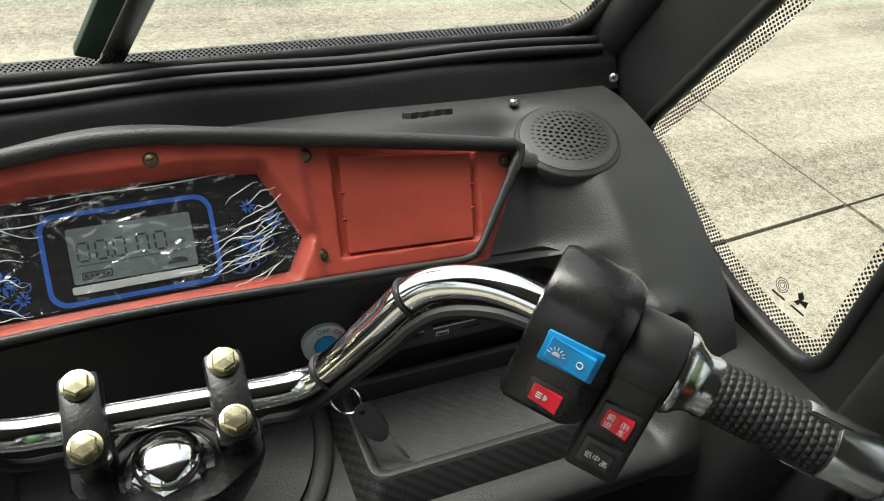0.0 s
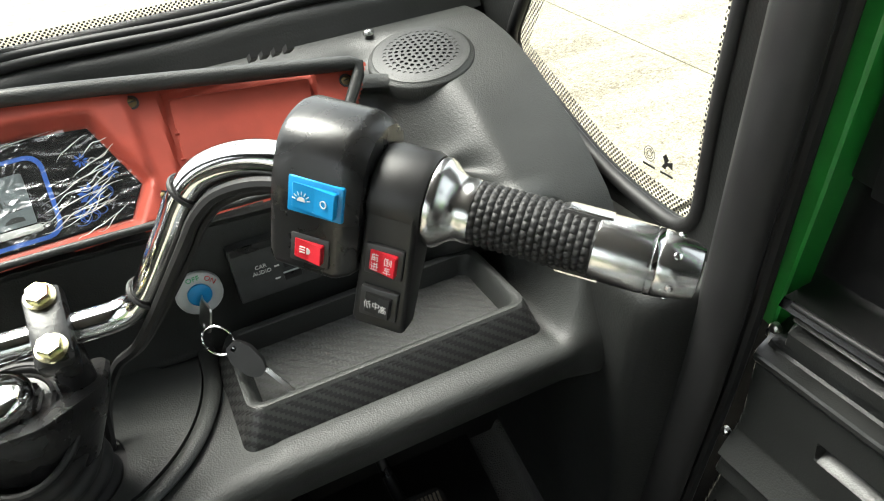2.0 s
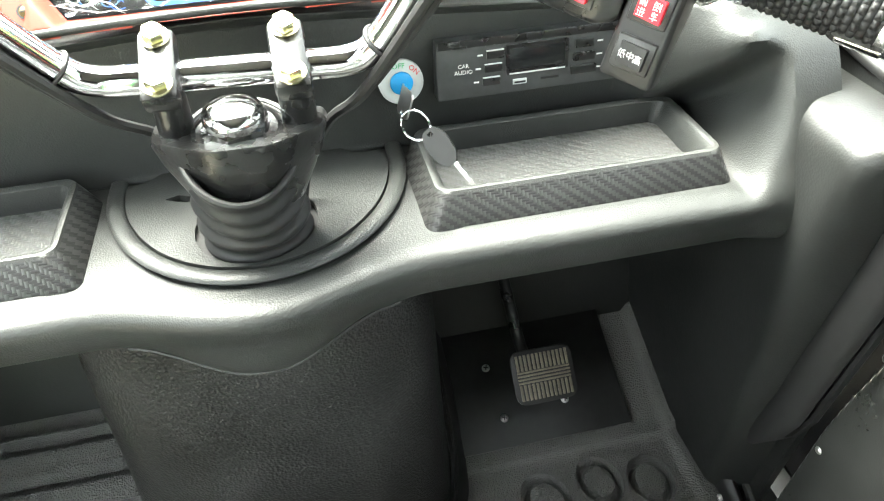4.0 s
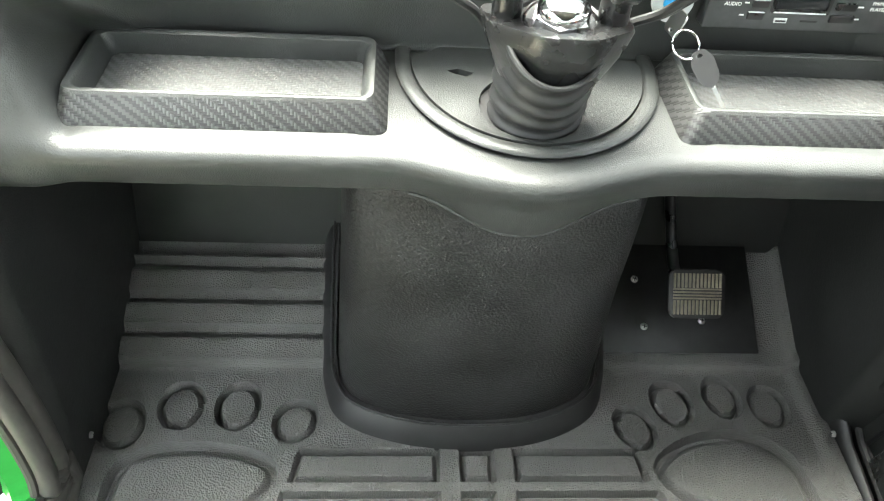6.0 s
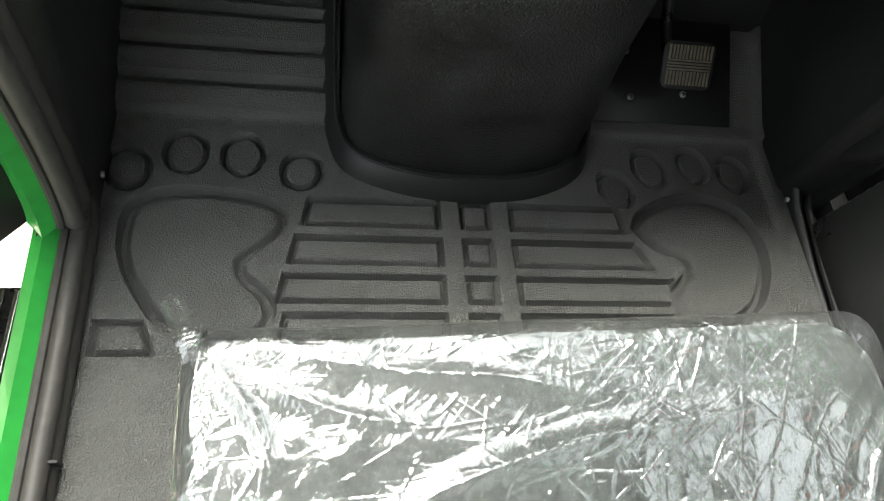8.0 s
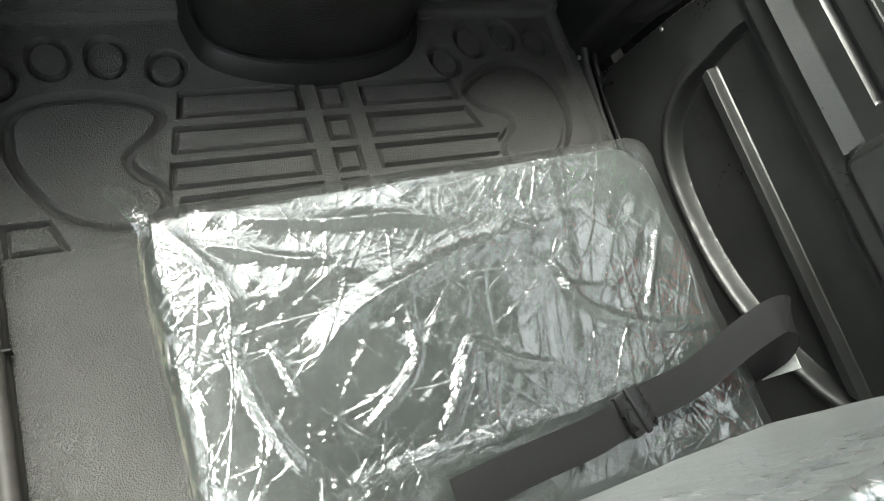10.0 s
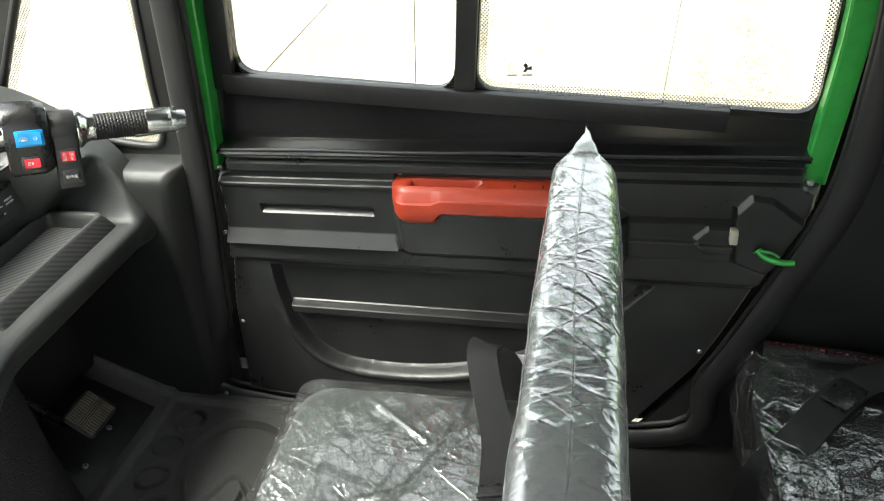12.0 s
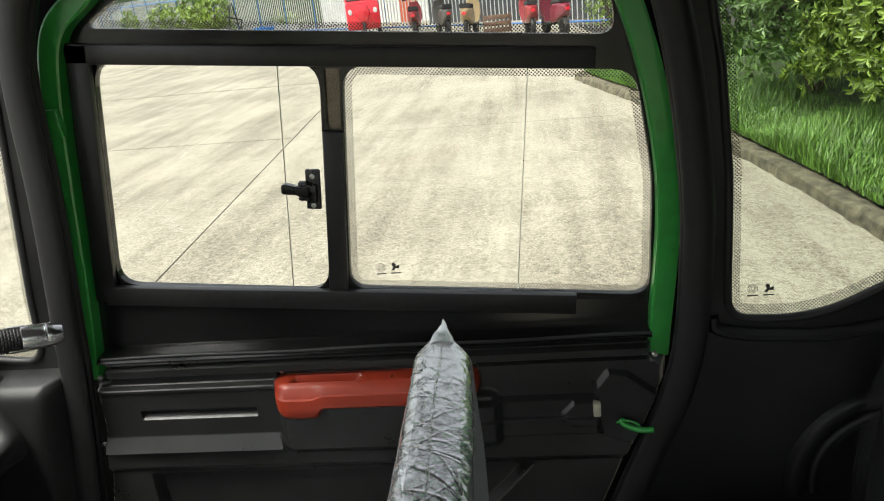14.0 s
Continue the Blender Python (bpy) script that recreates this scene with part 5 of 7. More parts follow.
def film_sheet(name, x0, x1, y0, y1, z1, low, r, seed, parent, nx, ny, amp=1.0, edge=0.03, lines=()):
    """A draped sheet over a cushion top, hanging down its sides by low."""
    V = []
    for i in range(nx):
        for j in range(ny):
            s, t = i / (nx - 1) * 2 - 1, j / (ny - 1) * 2 - 1
            ex, ey = (x1 - x0) / 2, (y1 - y0) / 2
            px, py = s * (ex + low), t * (ey + low)
            cx, cy = max(-ex, min(ex, px)), max(-ey, min(ey, py))
            ox, oy = abs(px) - ex, abs(py) - ey
            fall = max(0, ox) + max(0, oy)
            inx, iny = max(0, edge - (ex - abs(cx))) / edge, max(0, edge - (ey - abs(cy))) / edge
            rd = edge * (1 - math.sqrt(max(0, 1 - min(1, inx ** 2 + iny ** 2)))) * 0.8
            h = folds(px, py, seed) * amp
            k = 1.0 if fall == 0 else 0.0
            V.append(((x0 + x1) / 2 + cx + (math.copysign(h * 0.5 + 0.002, cx) * min(1.0, ox / 0.012) if ox > 0 else 0), (y0 + y1) / 2 + cy + (math.copysign(h * 0.5 + 0.002, cy) * min(1.0, oy / 0.012) if oy > 0 else 0), z1 + 0.002 - rd * 0.9 - fall + h * (k + 0.2 * (1 - k))))
    if lines:
        V = np.array(V)
        V[:, 2] += crests(V[:, :2], lines)
    return from_arrays(name, V, grid_faces(nx, ny), M_FILM, parent, "clear crinkled plastic wrapping")


def front_seat():
    s = thing("front_seat", "grey vinyl front bench seat wrapped in clear crinkled plastic film", "seat")
    part("base", box_bm((-0.30, -0.72, -0.01), (0.33, -0.36, 0.165), 0.01), M_VINYL, s, "black seat base box")
    askew = Matrix.Translation((0, -0.55, 0)) @ Matrix.Rotation(radians(2.2), 4, "Z") @ Matrix.Translation((0, 0.55, 0))
    pad = part("cushion", loft_bm(cushion_rings(-0.348, 0.362, -0.80, -0.312, 0.155, 0.268, 0.055, 0.022)), M_SEAT, s)
    wrap = film_sheet("seat_film", -0.353, 0.366, -0.80, -0.307, 0.271, 0.06, 0.03, 3.3, s, 330, 230, 0.7, lines=SEAT_FOLDS)
    # the wrapping follows the rounded corners of the pad
    co = np.empty(len(wrap.data.vertices) * 3)
    wrap.data.vertices.foreach_get("co", co)
    co = co.reshape(-1, 3)
    for cx, sx_ in ((0.366 - 0.058, 1), (-0.353 + 0.058, -1)):
        cy = -0.307 - 0.058
        dx, dy = (co[:, 0] - cx) * sx_, co[:, 1] - cy
        inside = (dx > 0) & (dy > 0)
        far = np.maximum(np.hypot(dx, dy), 1e-6)
        k = np.where(inside, np.minimum(1.0, 0.060 / far), 1.0)
        co[:, 0], co[:, 1] = np.where(inside, cx + sx_ * dx * k, co[:, 0]), np.where(inside, cy + dy * k, co[:, 1])
    wrap.data.vertices.foreach_set("co", co.ravel())
    for ob in (pad, wrap):
        ob.data.transform(askew)
    # gathered corner of the bag
    tip = spline([(-0.350, -0.350, 0.255), (-0.352, -0.335, 0.263), (-0.356, -0.326, 0.262), (-0.366, -0.302, 0.252), (-0.377, -0.280, 0.236)], 6)
    part("film_corner", tube_bm(tip, [(0.006 + 0.006 * min(1, i / 8)) * (1 + 0.08 * math.sin(i * 2.3)) * (1 if i < 20 else 0.8) for i in range(len(tip))], 11, flat=(1.0, 0.35)), M_FILM, s)
    # backrest: a padded board, a little askew, its film gathered to a tip at the far end
    def back_mid(x):
        return -0.788 + 0.054 * x

    def back_half(x):
        w = 0.0385 - 0.012 * x
        return w * (1 - 0.9 * float(smoothstep(0.285, 0.335, x))) * (0.75 + 0.25 * float(smoothstep(-0.37, -0.33, x)))

    R = []
    for x in np.concatenate([np.linspace(-0.35, -0.32, 5), np.linspace(-0.30, 0.27, 20), np.linspace(0.28, 0.315, 8)]):
        w, zt = back_half(x) * 0.9, 0.727 - 0.02 * float(smoothstep(-0.32, -0.35, x))
        R.append([(x, back_mid(x) + q * w, z) for q, z in ((-1.12, 0.27), (-1.06, zt - 0.16), (-1, zt - 0.045), (-0.82, zt - 0.016), (-0.45, zt - 0.003), (0, zt), (0.45, zt - 0.003), (0.82, zt - 0.016), (1, zt - 0.045), (1.06, zt - 0.16), (1.12, 0.27))])
    part("backrest", loft_bm(R), M_SEAT, s)
    nx, nv = 330, 110
    V = []
    for i in range(nx):
        x = -0.356 + 0.691 * i / (nx - 1)
        w, lift = back_half(x) + 0.0025, 0.008 * float(smoothstep(0.29, 0.335, x))
        for j in range(nv):
            a = -1 + 2 * j / (nv - 1)
            arc = min(1.0, abs(a) / 0.42) * math.pi / 2
            drop_ = max(0.0, abs(a) - 0.42) * 0.62
            ny, nz = math.copysign(math.sin(arc), a), math.cos(arc)
            puff = 1 + 0.10 * smoothstep(0, 0.12, drop_) + 0.05 * noise.noise((x * 7, a * 2.0, 4.4))
            h = folds(x * 1.6, a * 0.22, 8.1) * 0.22 + 0.0004 * noise.noise((x * 70, a * 12, 2)) + 0.0005 * noise.noise((x * 40, a * 6 + x * 9, 7))
            V.append((x, back_mid(x) + math.copysign(abs(math.sin(arc)) ** 0.8, a) * w * puff + ny * h, 0.730 + lift - 0.030 * (1 - max(0.0, nz) ** 0.7) - drop_ + nz * h))
    from_arrays("backrest_film", V, grid_faces(nx, nv), M_FILMB, s, "clear crinkled plastic wrapping")
    part("film_seam", tube_bm([(x, back_mid(x) + 0.001 + 0.002 * math.sin(x * 14), 0.7325 + 0.001 * math.sin(x * 31)) for x in np.linspace(-0.34, 0.30, 60)], 0.0014, 6), M_FILM, s)
    tip = spline([(0.300, -0.772, 0.729), (0.318, -0.772, 0.737), (0.332, -0.773, 0.741), (0.343, -0.771, 0.741), (0.352, -0.770, 0.740)], 5)
    part("film_tip", tube_bm(tip, [0.016, 0.015, 0.014, 0.013, 0.0115, 0.0095, 0.0075, 0.006, 0.005, 0.0042, 0.0036, 0.003, 0.0025, 0.002, 0.0016, 0.0012, 0.0009, 0.0007, 0.0005, 0.0004, 0.0003], 9, flat=(1.0, 0.5)), M_FILMB, s)
    return s


front_seat()


def belt(path, width, up, parent, name="webbing"):
    """Flat webbing along path, its width along up."""
    P = [Vector(p) for p in path]
    bm = bmesh.new()
    R = []
    for i, p in enumerate(P):
        d = (P[min(i + 1, len(P) - 1)] - P[max(i - 1, 0)]).normalized()
        u = up[i] if isinstance(up, list) else up
        w = Vector(u)
        w = (w - d * w.dot(d)).normalized()
        n = d.cross(w)
        R.append([bm.verts.new(p + w * a + n * b) for a, b in ((-width / 2, -0.0008), (width / 2, -0.0008), (width / 2, 0.0008), (-width / 2, 0.0008))])
    for a, b in zip(R, R[1:]):
        for k in range(4):
            bm.faces.new((a[k], a[(k + 1) % 4], b[(k + 1) % 4], b[k]))
    bm.faces.new(R[0])
    bm.faces.new(R[-1])
    return part(name, bm, M_WEB, parent)


fb = thing("seat_belt", "black webbing lap belt looped over the front seat", "seat belt", "seat belts")
belt(spline([(-0.10, -0.705, 0.281), (0.0, -0.693, 0.283), (0.09, -0.684, 0.286), (0.16, -0.667, 0.292), (0.24, -0.655, 0.302), (0.32, -0.625, 0.33), (0.365, -0.612, 0.352), (0.388, -0.620, 0.345), (0.392, -0.645, 0.31), (0.392, -0.66, 0.24)], 6), 0.047, (0.1, 0.9, 0.25), fb)
part("belt_slider", box_bm((-0.02, -0.027, -0.005), (0.02, 0.027, 0.006), 0.003, Matrix.Translation((0.145, -0.672, 0.293)) @ Matrix.Rotation(radians(14), 4, "Z")), M_GLOSS, fb)
part("slider_bar", box_bm((-0.004, -0.029, 0.004), (0.004, 0.029, 0.010), 0.002, Matrix.Translation((0.145, -0.672, 0.293)) @ Matrix.Rotation(radians(14), 4, "Z")), M_MATTE, fb)
part("belt_label", box_bm((0.396, -0.682, 0.25), (0.398, -0.634, 0.32), 0.0005), M_WHITE, fb, "white sewn label")

# rear bench
rs = thing("rear_seat", "dark rear bench seat with stitched back, partly wrapped in plastic film", "seat")
part("base", box_bm((-0.50, -1.50, -0.02), (0.50, -1.08, 0.17), 0.01), M_VINYL, rs)
part("cushion", loft_bm(cushion_rings(-0.52, 0.50, -1.47, -1.035, 0.16, 0.285, 0.03, 0.02)), M_VINYL, rs)
part("edge_pad", tube_bm(spline([(0.505, -1.045, 0.278), (0.495, -1.15, 0.280), (0.475, -1.28, 0.282), (0.455, -1.40, 0.284)], 8), 0.017, 12, flat=(0.9, 0.8)), M_VINYL, rs, "padded black edge with red stitching")
M_THREAD = smooth_mat("red_thread", (0.16, 0.012, 0.02), 0.6, var=0.1)
for i in range(34):
    y = -1.05 - 0.011 * i
    part("stitch", box_bm((0.503 + 0.14 * (y + 1.05) - 0.0006, y - 0.0028, 0.2925), (0.503 + 0.14 * (y + 1.05) + 0.0006, y + 0.0028, 0.2972), 0.0004), M_THREAD, rs)
film_sheet("seat_film", -0.52, 0.47, -1.44, -1.03, 0.288, 0.08, 0.03, 14.7, rs, 300, 160, 0.9)
part("backrest", loft_bm([[(x, y, z) for x, y in rrect(-0.52, 0.52, -1.56 - 0.1 * k, -1.385 - 0.14 * k + 0.05 * math.sin(k * 3.0), 0.05, 6)] for k, z in ((0, 0.27), (0.15, 0.36), (0.4, 0.50), (0.7, 0.66), (0.95, 0.78), (1.0, 0.81))]), M_VINYL, rs)

V = []
for i in range(150):
    x = -0.51 + 1.02 * i / 149
    for j in range(90):
        k = j / 89
        V.append((x, -1.378 - 0.14 * k + 0.05 * math.sin(k * 3.0) + folds(x, k * 0.55, 22.4) * 0.7, 0.30 + 0.505 * k))
from_arrays("backrest_film", V, grid_faces(150, 90), M_FILM, rs, "clear crinkled plastic wrapping")

V = []
for i in range(40):
    a = i / 39
    for j in range(26):
        b = j / 25
        top = Vector((0.475 - 0.30 * a, -1.003 - 0.03 * a, 0.298 - 0.006 * a))
        low = Vector((0.40 - 0.28 * a, -1.04 + 0.012 * a, 0.10))
        q = top.lerp(low, b) + Vector((0, 0.022 * math.sin(b * 2.6) * (1 - a), 0))
        V.append(q + Vector((0.004, 0.010, 0)) * noise.noise(q * 28) + Vector((0, 0.003, 0)) * noise.noise(q * 70))
from_arrays("film_flap", V, grid_faces(40, 26), M_FILM, rs, "loose flap of clear wrapping")
V = []
for i in range(40):
    a = i / 39
    for j in range(14):
        b = j / 13
        q = Vector((0.475 - 0.30 * a, -1.003 - 0.03 * a, 0.298 - 0.006 * a)).lerp(Vector((0.47 - 0.28 * a, -1.10, 0.298)), b)
        V.append(q + Vector((0, 0, 0.004 * noise.noise(q * 30))))
from_arrays("film_edge", V, grid_faces(40, 14), M_FILM, rs, "loose flap of clear wrapping")

# step along the left sill
st = thing("side_step", "black ribbed aluminium step strip along the door sill", "step")
part("board", box_bm((-0.685, -1.0, -0.075), (-0.605, -0.13, -0.05), 0.003), M_GLOSS, st)
for x in (-0.674, -0.657, -0.640, -0.622):
    part("rib", box_bm((x - 0.0035, -0.998, -0.052), (x + 0.0035, -0.135, -0.046), 0.0015), M_ALU, st)

# ---- brake pedal ----
plate = thing("pedal_plate", "dull black steel plate bolted in the footwell under the brake pedal", "plate")
part("sheet", box_bm((0.192, 0.0, 0.0), (0.452, 0.185, 0.004), 0.0015, Matrix.Translation((0, 0.152, 0.0195)) @ Matrix.Rotation(math.atan(0.52), 4, "X")), M_MATTE, plate)

pd = thing("brake_pedal", "ribbed dark brake pedal pad above bolted footwell plate", "pedal")
pm = frame_at((0.318, 0.164, 0.146), (1, 0, 0), (0, -0.72, 0.69))
part("arm", tube_bm(spline([(0.318, 0.172, 0.138), (0.318, 0.20, 0.11), (0.312, 0.25, 0.12), (0.305, 0.33, 0.2)], 5), 0.009, 10), M_HAMMER, pd)
part("pad", loft_bm([[pm @ Vector((x, y, z)) for x, y in rrect(-0.042 * k, 0.042 * k, -0.036 * k, 0.036 * k, 0.014 * k, 5)] for k, z in ((0.96, -0.008), (1, -0.006), (1, -0.001), (0.97, 0.0))]), M_RUBBER, pd)
M_PED = smooth_mat("worn_pedal_rubber", (0.13, 0.115, 0.085), 0.55, nscale=80)
for i in range(13):
    x = -0.034 + 0.068 * i / 12
    for y0, y1 in ((-0.030, -0.009), (0.009, 0.030)):
        part("rib", box_bm((x - 0.0016, y0, -0.001), (x + 0.0016, y1, 0.002), 0.0005, pm), M_PED, pd)
for y in (-0.0065, -0.002, 0.0025, 0.007):
    part("rib", box_bm((-0.036, y - 0.0013, -0.001), (0.036, y + 0.0013, 0.002), 0.0005, pm), M_PED, pd)
for x, y in ((0.365, 0.196), (0.271, 0.187), (0.262, 0.255)):
    z = 0.52 * (y - 0.125)
    screw((x, y, z + 0.010), (0, -0.46, 0.88), 0.006, "footwell bolts")
# ---- display in the instrument panel ----
M_BRASS = smooth_mat("dull_brass", (0.16, 0.12, 0.06), 0.4, 1.0, 0.2)
M_LCDBACK = smooth_mat("black_display_glass", (0.01, 0.011, 0.012), 0.18, var=0.1, relief=0)
M_LCD = smooth_mat("grey_lcd", (0.16, 0.19, 0.20), 0.35, var=0.05, relief=0)
M_SEG = smooth_mat("dark_lcd_segment", (0.03, 0.035, 0.035), 0.5, var=0.02, relief=0)
M_BLUEP = smooth_mat("blue_print", (0.03, 0.13, 0.55), 0.45, var=0.08, relief=0)
M_SILVER = smooth_mat("pale_grey_plastic", (0.55, 0.57, 0.56), 0.35, var=0.05)
# near-white colour painting the glint along creases of the clear film
M_CREASE_GLINT = smooth_mat("film_crease_glint", (0.72, 0.74, 0.72), 0.2, var=0.05, relief=0)


def flat_part(name, pts, w, mat, parent, thick=0.0006, holes=()):
    return part(name, plate_bm(pts, list(holes), lambda u, v, d: tuple(panel_at(u, v, w + d)), thick), mat, parent, smooth=False)


def cluster():
    c = thing("speed_display", "black glazed speed display with a blue frame under creased cling film", "display")
    flat_part("glass_back", inset_loop(LCD, 0.001), -0.0128, M_LCDBACK, c)
    flat_part("blue_frame", rrect(-0.059, 0.069, 0.010, 0.082, 0.013), -0.0120, M_BLUEP, c, 0.0005, [rrect(-0.0555, 0.0655, 0.0135, 0.0785, 0.011)])
    sc = flat_part("screen", rrect(-0.040, 0.051, 0.026, 0.069, 0.002), -0.0120, M_LCD, c)
    flat_part("screen_lip", rrect(-0.042, 0.054, 0.0185, 0.0245, 0.002), -0.0120, M_SILVER, c, 0.0015)
    segs = {"a": (0, 1, 1, 1), "b": (1, 1, 1, 0.5), "c": (1, 0.5, 1, 0), "d": (0, 0, 1, 0), "e": (0, 0.5, 0, 0), "f": (0, 1, 0, 0.5)}

    def digit(u0, v0, w, h):
        bm = bmesh.new()
        for x0, y0, x1, y1 in segs.values():
            a, b = Vector((u0 + x0 * w, v0 + y0 * h)), Vector((u0 + x1 * w, v0 + y1 * h))
            d = (b - a).normalized()
            n = Vector((-d.y, d.x)) * 0.0008
            a, b = a + d * 0.001, b - d * 0.001
            bm.faces.new([bm.verts.new(panel_at(p.x, p.y, -0.0112)) for p in (a - n, b - n, b + n, a + n)])
        part("digit", bm, M_SEG, sc, smooth=False)

    for u in (-0.034, -0.021, -0.008, 0.009, 0.022):
        digit(u, 0.043, 0.008, 0.014)
    flat_part("point", rrect(-0.0112, -0.0096, 0.0425, 0.0445, 0.0004), -0.0114, M_SEG, sc, 0.0002)
    flat_part("line", rrect(-0.036, 0.044, 0.0395, 0.0401, 0.0002), -0.0114, M_SEG, sc, 0.0002)
    flat_part("battery_mark", rrect(-0.034, -0.012, 0.0285, 0.0345, 0.0008), -0.0114, M_SEG, sc, 0.0002, [rrect(-0.033, -0.013, 0.0295, 0.0335, 0.0005)])
    for k in range(5):
        flat_part("battery_bar", rrect(-0.0322 + k * 0.0038, -0.0292 + k * 0.0038, 0.0302, 0.0328, 0.0002), -0.0114, M_SEG, sc, 0.0002)
    flat_part("car_mark", [(0.028, 0.030), (0.044, 0.030), (0.043, 0.033), (0.039, 0.0345), (0.034, 0.0345), (0.030, 0.0325)], -0.0114, M_SEG, sc, 0.0002)
    pm = Matrix.Translation(panel_at(0.0385, 0.0475, -0.0112)) @ Matrix((Vector((1, 0, 0)), PV, PN)).transposed().to_4x4()
    text_part("km/h", 0.006, pm, M_SEG, sc)
    # blue flowers and tendrils printed either side
    rnd = random.Random(5)
    for side in SIDE:
        for fu, fv, r in ((0.092, 0.036, 0.011), (0.112, 0.052, 0.008), (0.093, 0.066, 0.0065), (0.080, 0.022, 0.006)):
            bm = bmesh.new()
            for k in range(9):
                a = 2 * math.pi * k / 9 + rnd.random() * 0.2
                d, n = Vector((math.cos(a), math.sin(a))), Vector((-math.sin(a), math.cos(a)))
                o = Vector((side * fu + 0.004, fv))
                q = [o + d * r * 0.15, o + d * r * 0.6 + n * r * 0.16, o + d * r, o + d * r * 0.6 - n * r * 0.16]
                bm.faces.new([bm.verts.new(panel_at(p.x, p.y, -0.0118)) for p in q])
            part("flower_print", bm, M_BLUEP, c, smooth=False)
        for k in range(7):
            u0, v0 = side * rnd.uniform(0.078, 0.112) + 0.004, rnd.uniform(0.010, 0.03)
            pts = [panel_at(u0 + side * (0.009 - i * 0.0007) * math.cos(i * 0.55 + k), v0 + 0.006 + (0.009 - i * 0.0007) * math.sin(i * 0.55 + k) * 0.8, -0.0118) for i in range(11)]
            part("tendril_print", tube_bm(spline(pts, 3), 0.0004, 5, up=PN), M_BLUEP, c)
    # creases of the clear film, their shine put in as pale solid threads
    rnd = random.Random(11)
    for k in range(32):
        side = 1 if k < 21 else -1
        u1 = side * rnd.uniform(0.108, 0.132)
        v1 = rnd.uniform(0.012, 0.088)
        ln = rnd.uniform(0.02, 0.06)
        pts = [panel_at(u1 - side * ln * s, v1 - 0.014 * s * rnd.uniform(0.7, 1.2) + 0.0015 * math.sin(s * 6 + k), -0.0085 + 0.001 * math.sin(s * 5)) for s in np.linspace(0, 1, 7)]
        part("film_crease_glint", tube_bm(spline(pts, 3), list(0.00042 * np.sin(np.linspace(0.15, 3.0, 19))), 6, up=PN), M_CREASE_GLINT, c)
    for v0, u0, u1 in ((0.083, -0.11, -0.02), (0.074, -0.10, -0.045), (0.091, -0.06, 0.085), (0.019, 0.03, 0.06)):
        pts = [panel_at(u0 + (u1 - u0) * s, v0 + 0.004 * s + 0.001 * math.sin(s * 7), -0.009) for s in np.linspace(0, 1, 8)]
        part("film_crease_glint", tube_bm(spline(pts, 3), list(0.0005 * np.sin(np.linspace(0.15, 3.0, 22))), 6, up=PN), M_CREASE_GLINT, c)
    us, vs = np.linspace(-0.137, 0.137, 110), np.linspace(0.006, 0.097, 40)
    U, W = np.meshgrid(us, vs, indexing="ij")
    d = poly_sdf(U, W, LCD)
    V = [panel_at(u, v, -0.0095 + 0.0009 * noise.noise((u * 60, v * 120, 3)) + 0.0012 * max(0, 1 - abs(noise.noise((u * 14, v * 160, 8))) * 5) * max(0, abs(u) - 0.06) / 0.06) for u, v in zip(U.ravel(), W.ravel())]
    from_arrays("cling_film", V, grid_faces(110, 40, d[:-1, :-1] > 0.0015), M_CLING, c)


cluster()
for u, v, w in ((0.030, 0.112, 0.0), (0.150, 0.100, -0.004), (0.333, 0.0705, -0.004), (0.148, 0.0145, -0.004), (-0.150, 0.100, -0.004), (-0.333, 0.0705, -0.004), (-0.148, 0.0145, -0.004)):
    sc = thing("panel_screw", "dark cross-head screw sunk in the red panel", "screw", "panel screws", at=panel_at(u, v, w))
    m = frame_at((0, 0, 0), (1, 0.2, 0), PN)
    part("cup", lathe_bm([(0.0062, -0.002), (0.0062, 0.0004), (0.0046, 0.0004), (0.0042, -0.001)], 18, m), M_RUBBER, sc)
    part("head", lathe_bm([(0.0044, -0.002), (0.0044, 0.0004), (0.003, 0.0014), (0, 0.0016)], 14, m), M_BRASS, sc)
    part("slot", box_bm((-0.0028, -0.0005, 0.0006), (0.0028, 0.0005, 0.0019), m=m), M_RUBBER, sc)

# vent slots behind the hood
vent = thing("dash_vent", "small slotted demister vent in the dashboard top", "vent")
for i in range(4):
    x = 0.274 + i * 0.012
    part("slot", box_bm((x, 0.270, 0.737), (x + 0.007, 0.296, 0.7425), m=Matrix.Translation((0, 0.287, 0.738)) @ Matrix.Rotation(radians(-24), 4, "X") @ Matrix.Translation((0, -0.287, -0.738 + 0.006))), M_RUBBER, vent)


